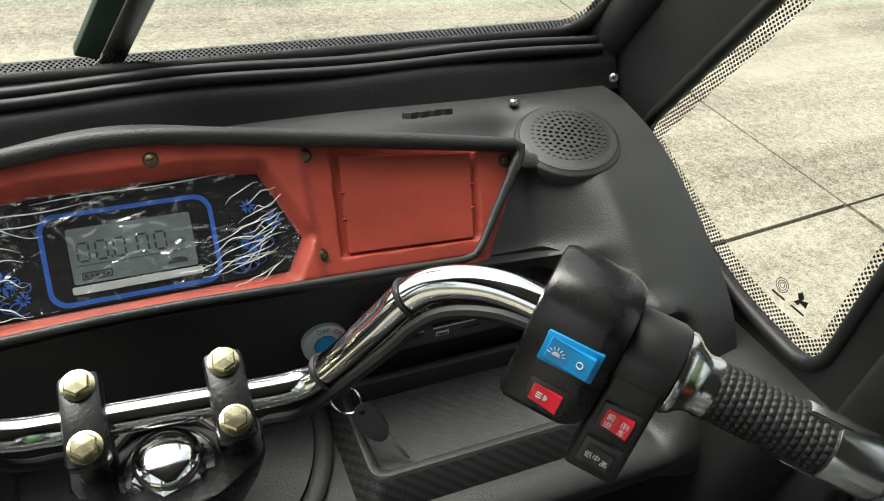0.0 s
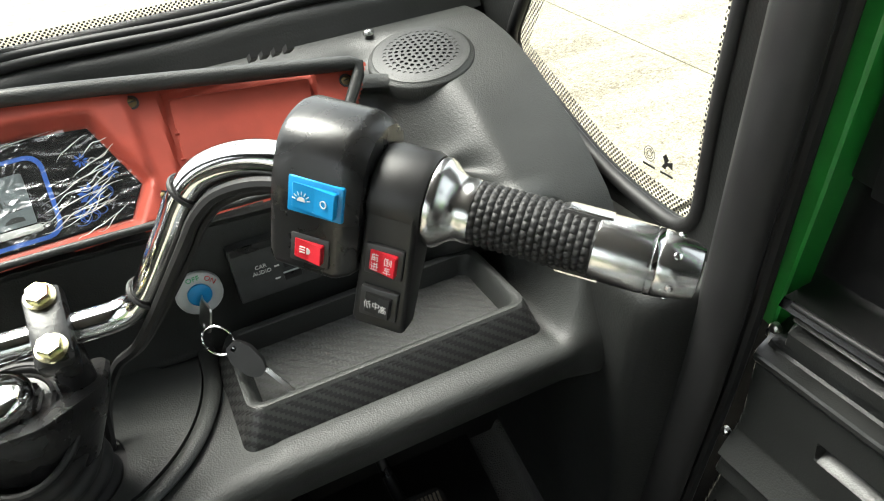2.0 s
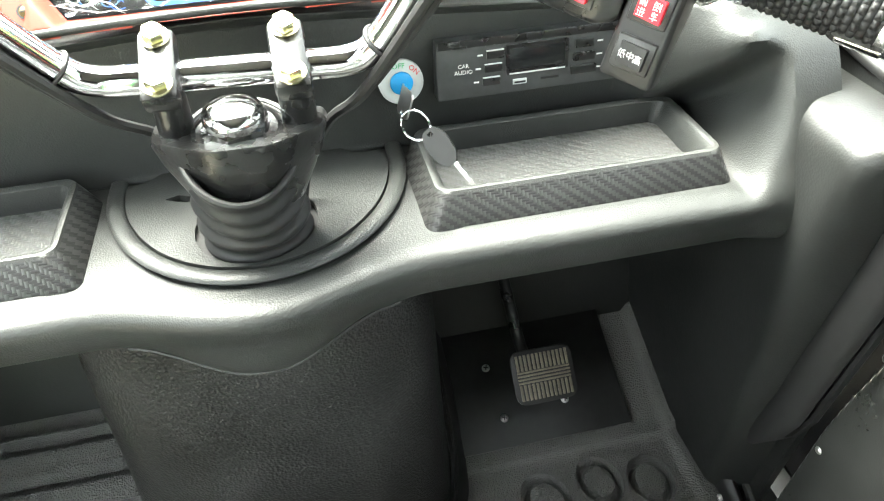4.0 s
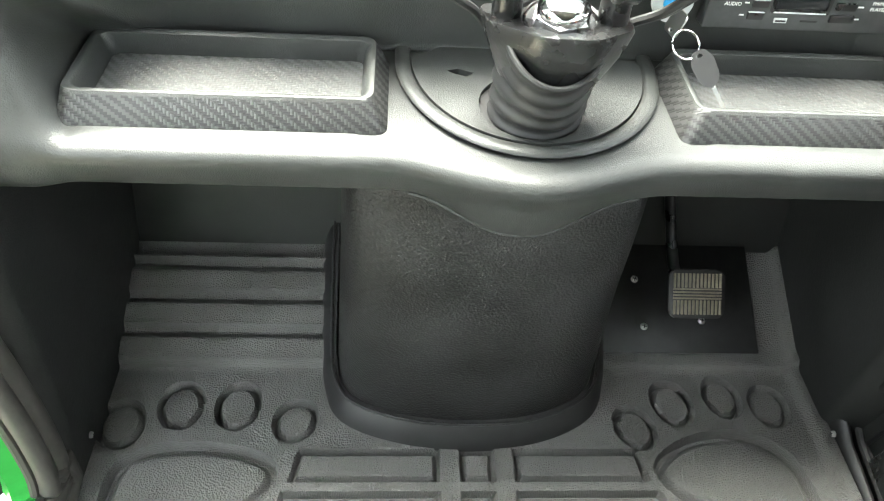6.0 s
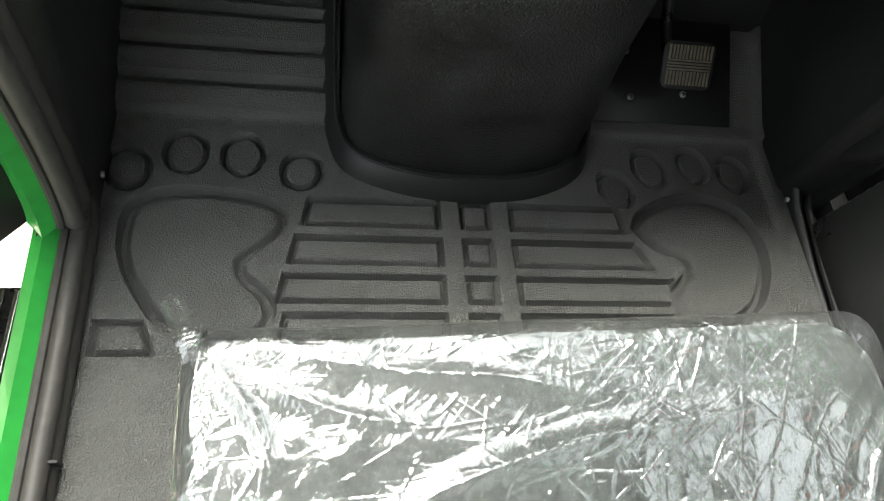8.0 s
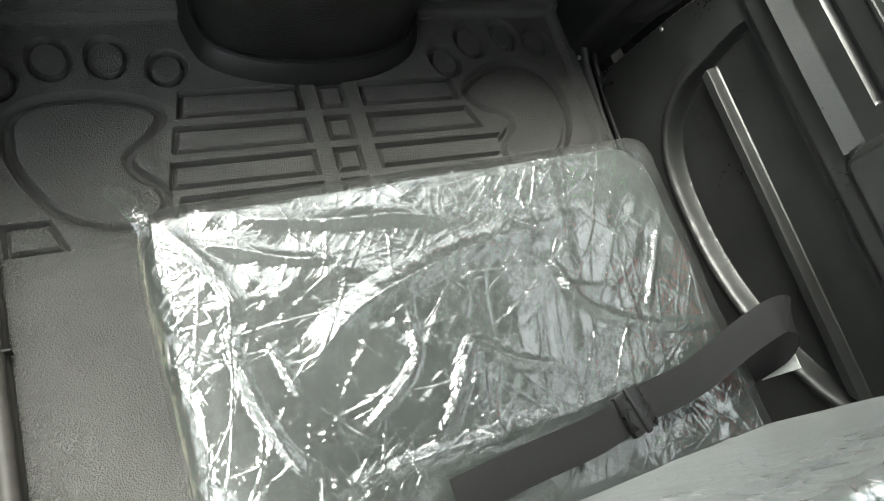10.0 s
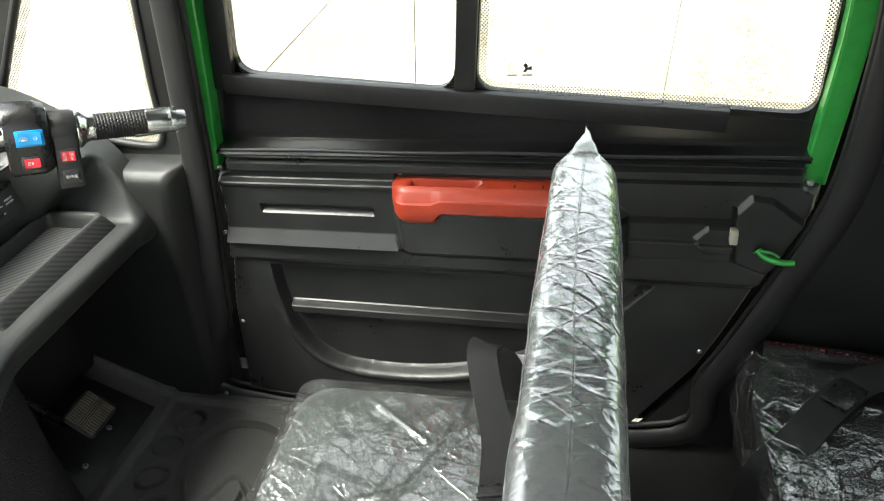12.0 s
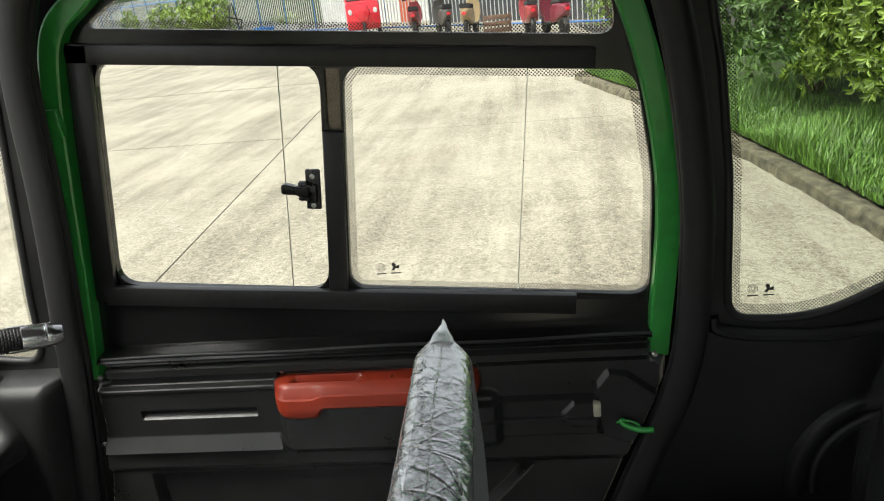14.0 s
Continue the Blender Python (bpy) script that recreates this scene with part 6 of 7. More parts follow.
# ---- radio ----
def radio():
    r = thing("car_radio", "grey-black car radio with a small display, buttons and white lettering", "radio")
    x0, x1, z0, z1, y = 0.192, 0.398, 0.561, 0.619, 0.1655
    tilt = Matrix.Translation((0, y, z0)) @ Matrix.Rotation(radians(-3), 4, "X")
    bx = lambda a, b, c, d, f0, f1, bv=0.0006: box_bm((a, f0, c - z0), (b, f1, d - z0), bv, tilt)
    part("face", bx(x0, x1, z0, z1, 0.0, 0.022, 0.0015), smooth_mat("grey_black_plastic", (0.042, 0.044, 0.044), 0.42, nscale=60), r)
    part("top_strip", bx(x0 + 0.002, x1 - 0.002, 0.611, 0.6185, -0.0012, 0.001), M_GLOSS, r, "glossy strip along the top")
    dsp = part("display_window", bx(0.262, 0.318, 0.583, 0.606, -0.001, 0.001), M_LCDBACK, r)
    part("display_rim", plate_bm(rrect(0.259, 0.321, 0.580 - z0, 0.609 - z0, 0.002), [rrect(0.2625, 0.3175, 0.584 - z0, 0.6055 - z0, 0.001)], lambda u, v, d: tuple(tilt @ Vector((u, -0.0018 + d, v))), 0.002), M_GLOSS, dsp, smooth=False)
    part("display_lip", bx(0.262, 0.318, 0.5800, 0.5816, -0.0024, 0.0), M_SILVER, dsp)
    for k, z in enumerate((0.602, 0.589, 0.576)):
        part("button", bx(0.240 - k * 0.002, 0.257 - k * 0.002, z - 0.004, z + 0.004, -0.0022, 0.001), M_GLOSS, r)
        part("button", bx(0.328 - k * 0.002, 0.346 + k * 0.002, z - 0.004, z + 0.004, -0.0022, 0.001), M_GLOSS, r)
        part("button_edge", bx(0.240 - k * 0.002, 0.257 - k * 0.002, z + 0.0037, z + 0.0043, -0.0025, 0.0), M_SILVER, r)
        part("symbol_bar", bx(0.2315 - k * 0.002, 0.2365 - k * 0.002, z - 0.0006, z + 0.0009, -0.0004, 0.0006, 0), M_WHITE, r)
        part("symbol_bar", bx(0.350, 0.356, z - 0.0006, z + 0.0009, -0.0004, 0.0006, 0), M_WHITE, r)
    part("usb_slot", bx(0.266, 0.280, 0.569, 0.5745, -0.0008, 0.001), M_SILVER, r)
    part("usb_tongue", bx(0.2675, 0.2785, 0.5705, 0.5722, -0.0014, 0.001, 0), M_RUBBER, r)
    part("card_slot", bx(0.294, 0.312, 0.571, 0.573, -0.0008, 0.001, 0), M_RUBBER, r)
    tm = lambda x, z: tilt @ Matrix.Translation((x, -0.0006, z - z0)) @ Matrix.Rotation(radians(90), 4, "X")
    text_part("CAR", 0.0056, tm(0.2175, 0.5935), M_WHITE, r)
    text_part("AUDIO", 0.0056, tm(0.2175, 0.5875), M_WHITE, r)
    text_part("FM/MP3", 0.0052, tm(0.372, 0.5935), M_WHITE, r)
    text_part("PLAYER", 0.0052, tm(0.372, 0.5875), M_WHITE, r)


radio()


# ---- ignition lock, keys ----
def ignition():
    k = thing("ignition_lock", "ignition lock with a silver dial, blue centre and inserted key", "ignition lock")
    o = Vector((0.159, 0.176, 0.582))
    m = frame_at(o, (1, 0, 0), (0, -1, 0.06))
    part("dial", lathe_bm([(0.0215, -0.006), (0.0215, 0.001), (0.0195, 0.0025), (0.0125, 0.003), (0.011, 0.0022)], 36, m), M_SILVER, k, "silver dial")
    part("barrel", lathe_bm([(0.011, 0.0), (0.011, 0.004), (0.0095, 0.0052), (0, 0.0052)], 28, m), M_BLUE, k, "blue lock barrel")
    M_OFF = smooth_mat("green_print", (0.03, 0.35, 0.12), 0.5, relief=0)
    text_part("OFF", 0.0072, m @ Matrix.Translation((-0.002, 0.0165, 0.0029)), M_OFF, k)
    text_part("ON", 0.0072, m @ Matrix.Translation((0.0125, 0.0115, 0.0029)) @ Matrix.Rotation(radians(-45), 4, "Z"), M_SWRED, k)
    # inserted key: plain steel bow
    kb = frame_at((0.1585, 0.150, 0.576), (0.2, 0, 1), (-0.9, -0.2, 0.3))
    part("key_bow", plate_bm(rrect(-0.016, 0.010, -0.012, 0.012, 0.005), [rrect(-0.0145, -0.0105, -0.003, 0.003, 0.0015)], lambda u, v, d: tuple(kb @ Vector((u, v, d - 0.001))), 0.002), M_STEEL, k)
    part("key_blade", box_bm((0.008, -0.003, -0.0008), (0.018, 0.003, 0.0008), m=frame_at((0.1585, 0.156, 0.577), (0, 1, 0.2), (-0.9, 0, 0.3))), M_STEEL, k)
    kr = thing("key_ring", "steel split ring holding two keys below the ignition", "key ring")
    c = Vector((0.161, 0.118, 0.566))
    ax, ay = Vector((0.75, -0.3, -0.1)).normalized(), Vector((0.05, 0.35, 0.93)).normalized()
    part("ring", tube_bm([c + ax * 0.0135 * math.cos(a) + ay * 0.0135 * math.sin(a) for a in np.linspace(0, 2 * math.pi, 40, endpoint=False)], 0.0011, 8, closed=True), M_CHROME, kr)
    sk = thing("spare_key", "key with a black plastic head hanging over the tray", "key")
    a, b, t = Vector((0.170, 0.104, 0.566)), Vector((0.189, 0.096, 0.539)), Vector((0.213, 0.096, 0.5085))
    d = (b - a).normalized()
    nrm = Vector((-0.35, -0.85, 0.4))
    km = frame_at(a, d, nrm)
    head = rounded_poly([(-0.002, -0.006), (0.010, -0.0115), (0.028, -0.010), (0.036, -0.004), (0.036, 0.004), (0.028, 0.010), (0.010, 0.0115), (-0.002, 0.006)], 0.004, 3)
    part("key_head", plate_bm(head, [rrect(0.001, 0.005, -0.0025, 0.0025, 0.001)], lambda u, v, e: tuple(km @ Vector((u, v, e - 0.003))), 0.006), M_MATTE, sk)
    km2 = frame_at(b, t - b, nrm)
    blade = [(-0.004, -0.003), (0.030, -0.003), (0.036, -0.001), (0.0365, 0.001), (0.033, 0.0028), (0.029, 0.0018), (0.025, 0.003), (0.021, 0.0018), (0.017, 0.003), (0.012, 0.002), (0.006, 0.003), (-0.004, 0.003)]
    part("key_blade", plate_bm(blade, [], lambda u, v, e: tuple(km2 @ Vector((u, v * 0.75, e - 0.0007))), 0.0014), M_STEEL, sk, smooth=False)


ignition()


# ---- rocker switches and blanking plate on the dashboard ----
def dash_switch(x, z, mat, name, label, marks):
    s = thing(name, label, "switch", "dashboard switches")
    m = frame_at((x, 0.1800, z), (1, 0, 0), (0, -1, 0.05))
    part("bezel", plate_bm(rrect(-0.0145, 0.0145, -0.019, 0.019, 0.002), [rrect(-0.0105, 0.0105, -0.015, 0.015, 0.001)], lambda u, v, d: tuple(m @ Vector((u, v, 0.003 - d))), 0.006), M_DARKM, s)
    bm = bmesh.new()
    pr = [(-0.015, 0.0015), (0.0, 0.0025), (0.015, 0.0065)]
    rows = [[bm.verts.new(m @ Vector((sx, v, w))) for v, w in pr] + [bm.verts.new(m @ Vector((sx, v, -0.003))) for v in (0.015, -0.015)] for sx in (-0.0103, 0.0103)]
    for i in range(5):
        bm.faces.new((rows[0][i - 1], rows[0][i], rows[1][i], rows[1][i - 1]))
    bm.faces.new(rows[0][::-1])
    bm.faces.new(rows[1])
    rk = part("rocker", bm, mat, s, smooth=False)
    part("off_mark", lathe_bm([(0.0022, 0.0), (0.0022, 0.0006), (0.0015, 0.0006), (0.0015, 0.0)], 16, m @ Matrix.Translation((0, 0.0035, 0.0034)) @ Matrix.Rotation(radians(15), 4, "X")), M_WHITE, rk)
    part("on_mark", box_bm((-0.0004, -0.010, 0.0021), (0.0004, -0.0055, 0.0028), m=m), M_WHITE, rk)
    if marks:
        for k in range(7):
            v = 0.002 + k * 0.0018
            part("ridge", box_bm((-0.0095, v - 0.0004, 0.0028 + v * 0.25), (0.0095, v + 0.0004, 0.0036 + v * 0.26), m=m), mat, rk)
    return s


dash_switch(-0.3085, 0.596, M_SWRED, "red_rocker_switch", "red rocker switch in a dark grey bezel on the dashboard", False)
dash_switch(-0.2690, 0.596, M_YEL, "yellow_rocker_switch", "yellow ribbed rocker switch in a dark grey bezel on the dashboard", True)
bl = thing("switch_blank", "rough-cut blanked switch hole in the black dashboard", "blanking plate")
rnd = random.Random(2)
pts = [(x + rnd.uniform(-0.0006, 0.0006), z + rnd.uniform(-0.0006, 0.0006)) for x, z in rrect(-0.358, -0.335, 0.578, 0.614, 0.0015, 2)]
part("cut", tube_bm([(x, 0.1825 - 0.08 * (z - 0.58), z) for x, z in pts], 0.0009, 6, closed=True), M_RUBBER, bl)


# ---- switch markings on the handlebar ----
def sw_bar(a0, a1, u0, u1, f, parent, name="mark"):
    part(name, box_bm((a0, u0, f - 0.0004), (a1, u1, f + 0.0003), m=SWM), M_WHITE, parent, smooth=False)


lathe_o = lathe_bm([(0.0022, -0.0004), (0.0022, 0.0003), (0.0017, 0.0003), (0.0017, -0.0004)], 20, SWM @ Matrix.Translation((0.0085, -0.001, 0.0394)) @ Matrix.Rotation(radians(-16), 4, "Y"))
part("off_mark", lathe_o, M_WHITE, blue)
part("lamp_mark", plate_bm([(0.0025 * math.cos(a), 0.0025 * math.sin(a)) for a in np.linspace(0, math.pi, 12)], [], lambda p, q, d: tuple(SWM @ Vector((-0.0055 + p, -0.0035 + q, 0.0373 + d))), 0.0004), M_WHITE, blue, smooth=False)
for i in range(7):
    a = math.pi * (i + 0.5) / 7
    part("ray_mark", tube_bm([SWM @ Vector((-0.0055 + r * math.cos(a), -0.0035 + r * math.sin(a), 0.0375)) for r in (0.0036, 0.0056)], 0.0003, 5), M_WHITE, blue)
part("beam_mark", plate_bm([(0, -0.002), (0, 0.002), (0.0016, 0.0016), (0.0026, 0.0), (0.0016, -0.0016)], [], lambda p, q, d: tuple(SWM @ Vector((-0.001 + p, -0.033 + q, 0.0366 + d))), 0.0004), M_WHITE, red1, smooth=False)
for q in (-0.0016, 0.0, 0.0016):
    sw_bar(-0.0055, -0.002, -0.033 + q - 0.0003, -0.033 + q + 0.0003, 0.0366, red1)


# characters drawn stroke by stroke on a small square: forward / reverse, low middle high
def glyph(strokes, a0, u0, s, f, parent):
    bm = bmesh.new()
    for x0, y0, x1, y1 in strokes:
        p, q = Vector((x0, y0)), Vector((x1, y1))
        d = (q - p).normalized()
        n = Vector((-d.y, d.x)) * 0.05
        bm.faces.new([bm.verts.new(SWM @ Vector((a0 + k.x * s, u0 + k.y * s, f))) for k in (p - n, q - n, q + n, p + n)])
    part("character", bm, M_WHITE, parent, smooth=False)


QIAN = [(.3, 1, .4, .85), (.7, 1, .6, .85), (.05, .8, .95, .8), (.15, .6, .15, 0), (.15, .6, .45, .6), (.45, .6, .45, 0), (.15, .4, .45, .4), (.15, .2, .45, .2), (.65, .6, .65, .15), (.85, .65, .85, 0), (.85, 0, .7, .05)]
JIN = [(.1, .9, .2, .75), (.05, .55, .2, .55), (.2, .55, .2, .2), (.05, .05, .95, .02), (.35, .75, .95, .75), (.3, .45, 1, .45), (.5, .95, .5, .15), (.8, .95, .8, .15)]
DAO = [(.2, 1, .05, .6), (.12, .75, .12, 0), (.25, .9, .65, .9), (.3, .65, .6, .65), (.45, .9, .3, .65), (.25, .4, .65, .4), (.45, .6, .45, .1), (.22, .1, .65, .1), (.75, .85, .75, .25), (.92, .95, .92, 0)]
CHE = [(.15, .85, .85, .85), (.4, 1, .2, .55), (.2, .55, .8, .55), (.5, .75, .5, 0), (.05, .25, .95, .25)]
DI = [(.3, 1, .05, .55), (.18, .75, .18, 0), (.4, .8, .4, .1), (.4, .1, .6, .2), (.4, .8, .85, .95), (.4, .5, .95, .5), (.65, .85, .9, .05), (.5, 0, .65, .0)]
ZHONG = [(.12, .75, .88, .75), (.12, .35, .88, .35), (.12, .75, .12, .35), (.88, .75, .88, .35), (.5, 1, .5, 0)]
GAO = [(.5, 1, .5, .85), (.08, .85, .92, .85), (.3, .72, .7, .72), (.3, .72, .3, .58), (.7, .72, .7, .58), (.3, .58, .7, .58), (.12, .45, .88, .45), (.12, .45, .12, 0), (.88, .45, .88, 0), (.32, .3, .68, .3), (.32, .3, .32, .1), (.68, .3, .68, .1), (.32, .1, .68, .1)]
for g, a, u in ((QIAN, 0.0355, -0.0295), (JIN, 0.0355, -0.0350)):
    glyph(g, a, u, 0.0048, 0.0318, red2)
for g, a, u in ((DAO, 0.0440, -0.0295), (CHE, 0.0440, -0.0350)):
    glyph(g, a, u, 0.0048, 0.0338, red2)
for g, a in ((DI, 0.0345), (ZHONG, 0.0395), (GAO, 0.0445)):
    glyph(g, a, -0.0590, 0.0048, 0.0353 if g is GAO else 0.0335, blk)

# cables and ties along the bar
for off, r in (((0.0, -0.016, -0.010), 0.0045), ((0.004, -0.010, -0.018), 0.0035)):
    o = Vector(off)
    pts = [Vector(p) + o for p in half[4:9]][::-1] + [Vector((.112, .060, .640)) + o * 0.4, Vector((.085, .085, .60)), Vector((.062, .10, .555)), Vector((.05, .10, .51))]
    part("cable", tube_bm(spline(pts, 6), r, 8), M_RUBBER, HB)
    part("cable", tube_bm([MIR @ Vector(p) for p in spline(pts, 6)], r, 8), M_RUBBER, HB)
for c, d in (((.128, .050, .676), (.036, -.028, .05)), ((.176, .0185, .755), (.02, -.013, .022))):
    for mir in (False, True):
        C0, D0 = Vector(c), Vector(d).normalized()
        s1 = D0.cross(Vector((0, 0, 1))).normalized()
        s2 = s1.cross(D0)
        P = [C0 + (s1 * math.cos(a) + s2 * math.sin(a)) * 0.0125 - s2 * 0.003 * max(0, -math.sin(a)) for a in np.linspace(0, 2 * math.pi, 26, endpoint=False)]
        P = [MIR @ p for p in P] if mir else P
        part("cable_tie", tube_bm(P, 0.0016, 6, closed=True), M_RUBBER, HB)

# wiper outside the screen
wp = thing("wiper", "grey wiper arm with a dark green rubber blade outside the windscreen", "wiper")
wm = frame_at((0.012, 0.432, 0.778), (0.35, -0.42, 0.70), (0, 0.848, 0.53))
part("arm", box_bm((-0.02, 0.004, 0.0), (0.40, 0.026, 0.006), 0.002, wm), M_STEEL, wp)
part("blade", box_bm((-0.01, -0.020, 0.0), (0.46, 0.003, 0.012), 0.002, wm), smooth_mat("dark_green_rubber", (0.02, 0.05, 0.03), 0.5), wp)
part("rivet", lathe_bm([(0.004, 0), (0.004, 0.008), (0, 0.009)], 12, wm @ Matrix.Translation((0.005, 0.017, 0))), M_RUBBER, wp)


# maker's marks on the panes: a round mark, a shape and bars for the small print
def pane_mark(y, z, x, side=-1):
    k = thing("pane_mark", "small black maker's mark printed on the glass", "glass mark", "glass marks")
    P = lambda u, v, d: (x - 0.0005 - d, y - u, z + v)
    for r in (0.0075, 0.0052, 0.003):
        part("arc", plate_bm([(r * math.cos(a), r * math.sin(a)) for a in np.linspace(0, 2 * math.pi, 24, endpoint=False)], [[((r - 0.0006) * math.cos(a), (r - 0.0006) * math.sin(a)) for a in np.linspace(0, 2 * math.pi, 24, endpoint=False)]], P, 0.0003), M_RUBBER, k, smooth=False)
    part("shape", plate_bm([(0.017, -0.006), (0.021, -0.001), (0.018, 0.004), (0.022, 0.008), (0.026, 0.003), (0.024, 0.0), (0.031, 0.003), (0.031, -0.004), (0.024, -0.003), (0.022, -0.007)], [], P, 0.0003), M_RUBBER, k, smooth=False)
    part("print_bar", box_bm((x - 0.001, y - 0.008, z - 0.0125), (x - 0.0005, y + 0.008, z - 0.0105)), M_RUBBER, k)
    part("print_bar", box_bm((x - 0.001, y - 0.032, z - 0.0125), (x - 0.0005, y - 0.016, z - 0.0105)), M_RUBBER, k)


pane_mark(0.048, 0.648, 0.564)
pane_mark(-0.638, 0.716, 0.609)
pane_mark(-1.225, 0.660, 0.564)

# raised arch and ledge on the rear side lining
ar = thing("trim_rear_side", "raised moulded arch and ledge in the black rear lining", "trim", kind="structure")
part("arch", tube_bm([(0.552, -1.453 + 0.15 * math.cos(a), 0.312 + 0.152 * math.sin(a)) for a in np.linspace(-0.2, math.pi + 0.2, 40)], 0.016, 10, up=(1, 0, 0), flat=(1.0, 0.7)), M_WALL, ar)
part("arch", tube_bm([(0.550, -1.453 + 0.122 * math.cos(a), 0.312 + 0.124 * math.sin(a)) for a in np.linspace(-0.2, math.pi + 0.2, 40)], 0.009, 10, up=(1, 0, 0)), M_WALL, ar)
part("ledge", tube_bm(spline([(0.552, -1.162, 0.622), (0.55, -1.172, 0.600), (0.548, -1.25, 0.588), (0.548, -1.4, 0.592), (0.548, -1.7, 0.68)], 6), 0.018, 10, up=(1, 0, 0), flat=(0.6, 0.7)), M_WALL, ar)
# rear belt
rb = thing("seat_belt", "black webbing belt lying across the wrapped rear seat", "seat belt", "seat belts")
belt(spline([(0.455, -1.25, 0.305), (0.42, -1.17, 0.305), (0.36, -1.11, 0.303), (0.30, -1.065, 0.300), (0.265, -1.018, 0.26), (0.26, -1.008, 0.20), (0.25, -1.0, 0.12)], 6), 0.05, (0.75, 0.62, 0.05), rb)

part("belt_slider", box_bm((-0.02, -0.029, -0.003), (0.02, 0.029, 0.005), 0.002, Matrix.Translation((0.385, -1.135, 0.306)) @ Matrix.Rotation(radians(50), 4, "Z")), M_GLOSS, rb)

# ---- outside: verge, bushes, fence, parked vehicles ----
M_KERB = smooth_mat("mossy_kerb_stone", (0.095, 0.085, 0.052), 0.9, nscale=14, var=0.6, relief=0.9)
M_SOIL = smooth_mat("soil_and_turf", (0.035, 0.06, 0.014), 0.95, nscale=6, var=0.5, relief=0.6)


def leaf_mat(name, lo, hi):
    m, nt, b = nodes_of(name)
    g = nt.nodes.new("ShaderNodeNewGeometry")
    nt.links.new(ramp(nt, g.outputs["Random Per Island"], [(0.0, lo), (0.7, hi), (1.0, tuple(min(1, c * 1.7) for c in hi))]), b.inputs["Base Color"])
    b.inputs["Roughness"].default_value = 0.42
    b.inputs["Subsurface Weight"].default_value = 0.0
    return m


M_LEAF = leaf_mat("bush_leaves", (0.06, 0.105, 0.016), (0.185, 0.27, 0.04))
M_LEAF2 = leaf_mat("dark_bush_leaves", (0.04, 0.085, 0.02), (0.10, 0.18, 0.036))
M_GRASS = leaf_mat("grass_blades", (0.05, 0.11, 0.014), (0.11, 0.22, 0.03))
M_BARK = smooth_mat("grey_bark", (0.09, 0.07, 0.05), 0.9, nscale=30, var=0.4, relief=0.6)

kerb_line = spline([(-14, -4.0), (-6, -3.4), (0, -2.96), (3.0, -2.69), (4.6, -2.54), (7.4, -2.14), (9.5, -1.66), (10.1, -1.72), (11.4, -3.0), (13, -7), (15, -14)], 8)
kb = thing("kerb", "weathered mossy concrete kerb along a grass verge", "kerb")
rnd = random.Random(8)
for i in range(0, len(kerb_line) - 1, 2):
    mid = kerb_line[i:i + 3]
    R = []
    for q in np.linspace(0.004, 0.996, 15):
        w = q * (len(mid) - 1)
        k = min(int(w), len(mid) - 2)
        p, d = Vector((*(mid[k] + (mid[k + 1] - mid[k]) * (w - k)), 0)), Vector((*(mid[k + 1] - mid[k]), 0)).normalized()
        n = Vector((d.y, -d.x, 0))
        R.append([tuple(p + n * (o + 0.022 * noise.noise(p * 6 + Vector((0, 0, o * 30)))) + Vector((0, 0, GROUND + z + 0.016 * noise.noise(p * 9 + Vector((o * 20, 0, 4)))))) for o, z in ((-0.01, -0.03), (0.0, 0.045), (0.012, 0.07), (0.05, 0.082), (0.10, 0.084), (0.16, 0.07), (0.16, -0.03))])
    part("kerb_stone", loft_bm(R), M_KERB, kb)
edge = [(*p, 0) for p in kerb_line]
bm = bmesh.new()
V0 = [bm.verts.new((x + 0.02, y - 0.13, GROUND + 0.105)) for x, y, _ in edge]
V1 = [bm.verts.new((x * 0.9 - 0.5, y - 5, GROUND + 0.16)) for x, y, _ in edge]
V2 = [bm.verts.new((x * 0.9 - 1, y - 40, GROUND + 0.2)) for x, y, _ in edge]
for A_, B_ in ((V0, V1), (V1, V2)):
    for i in range(len(A_) - 1):
        bm.faces.new((A_[i], A_[i + 1], B_[i + 1], B_[i]))
tagged(part("verge", bm, M_SOIL), "grass-covered verge behind the kerb", "verge", kind="structure")


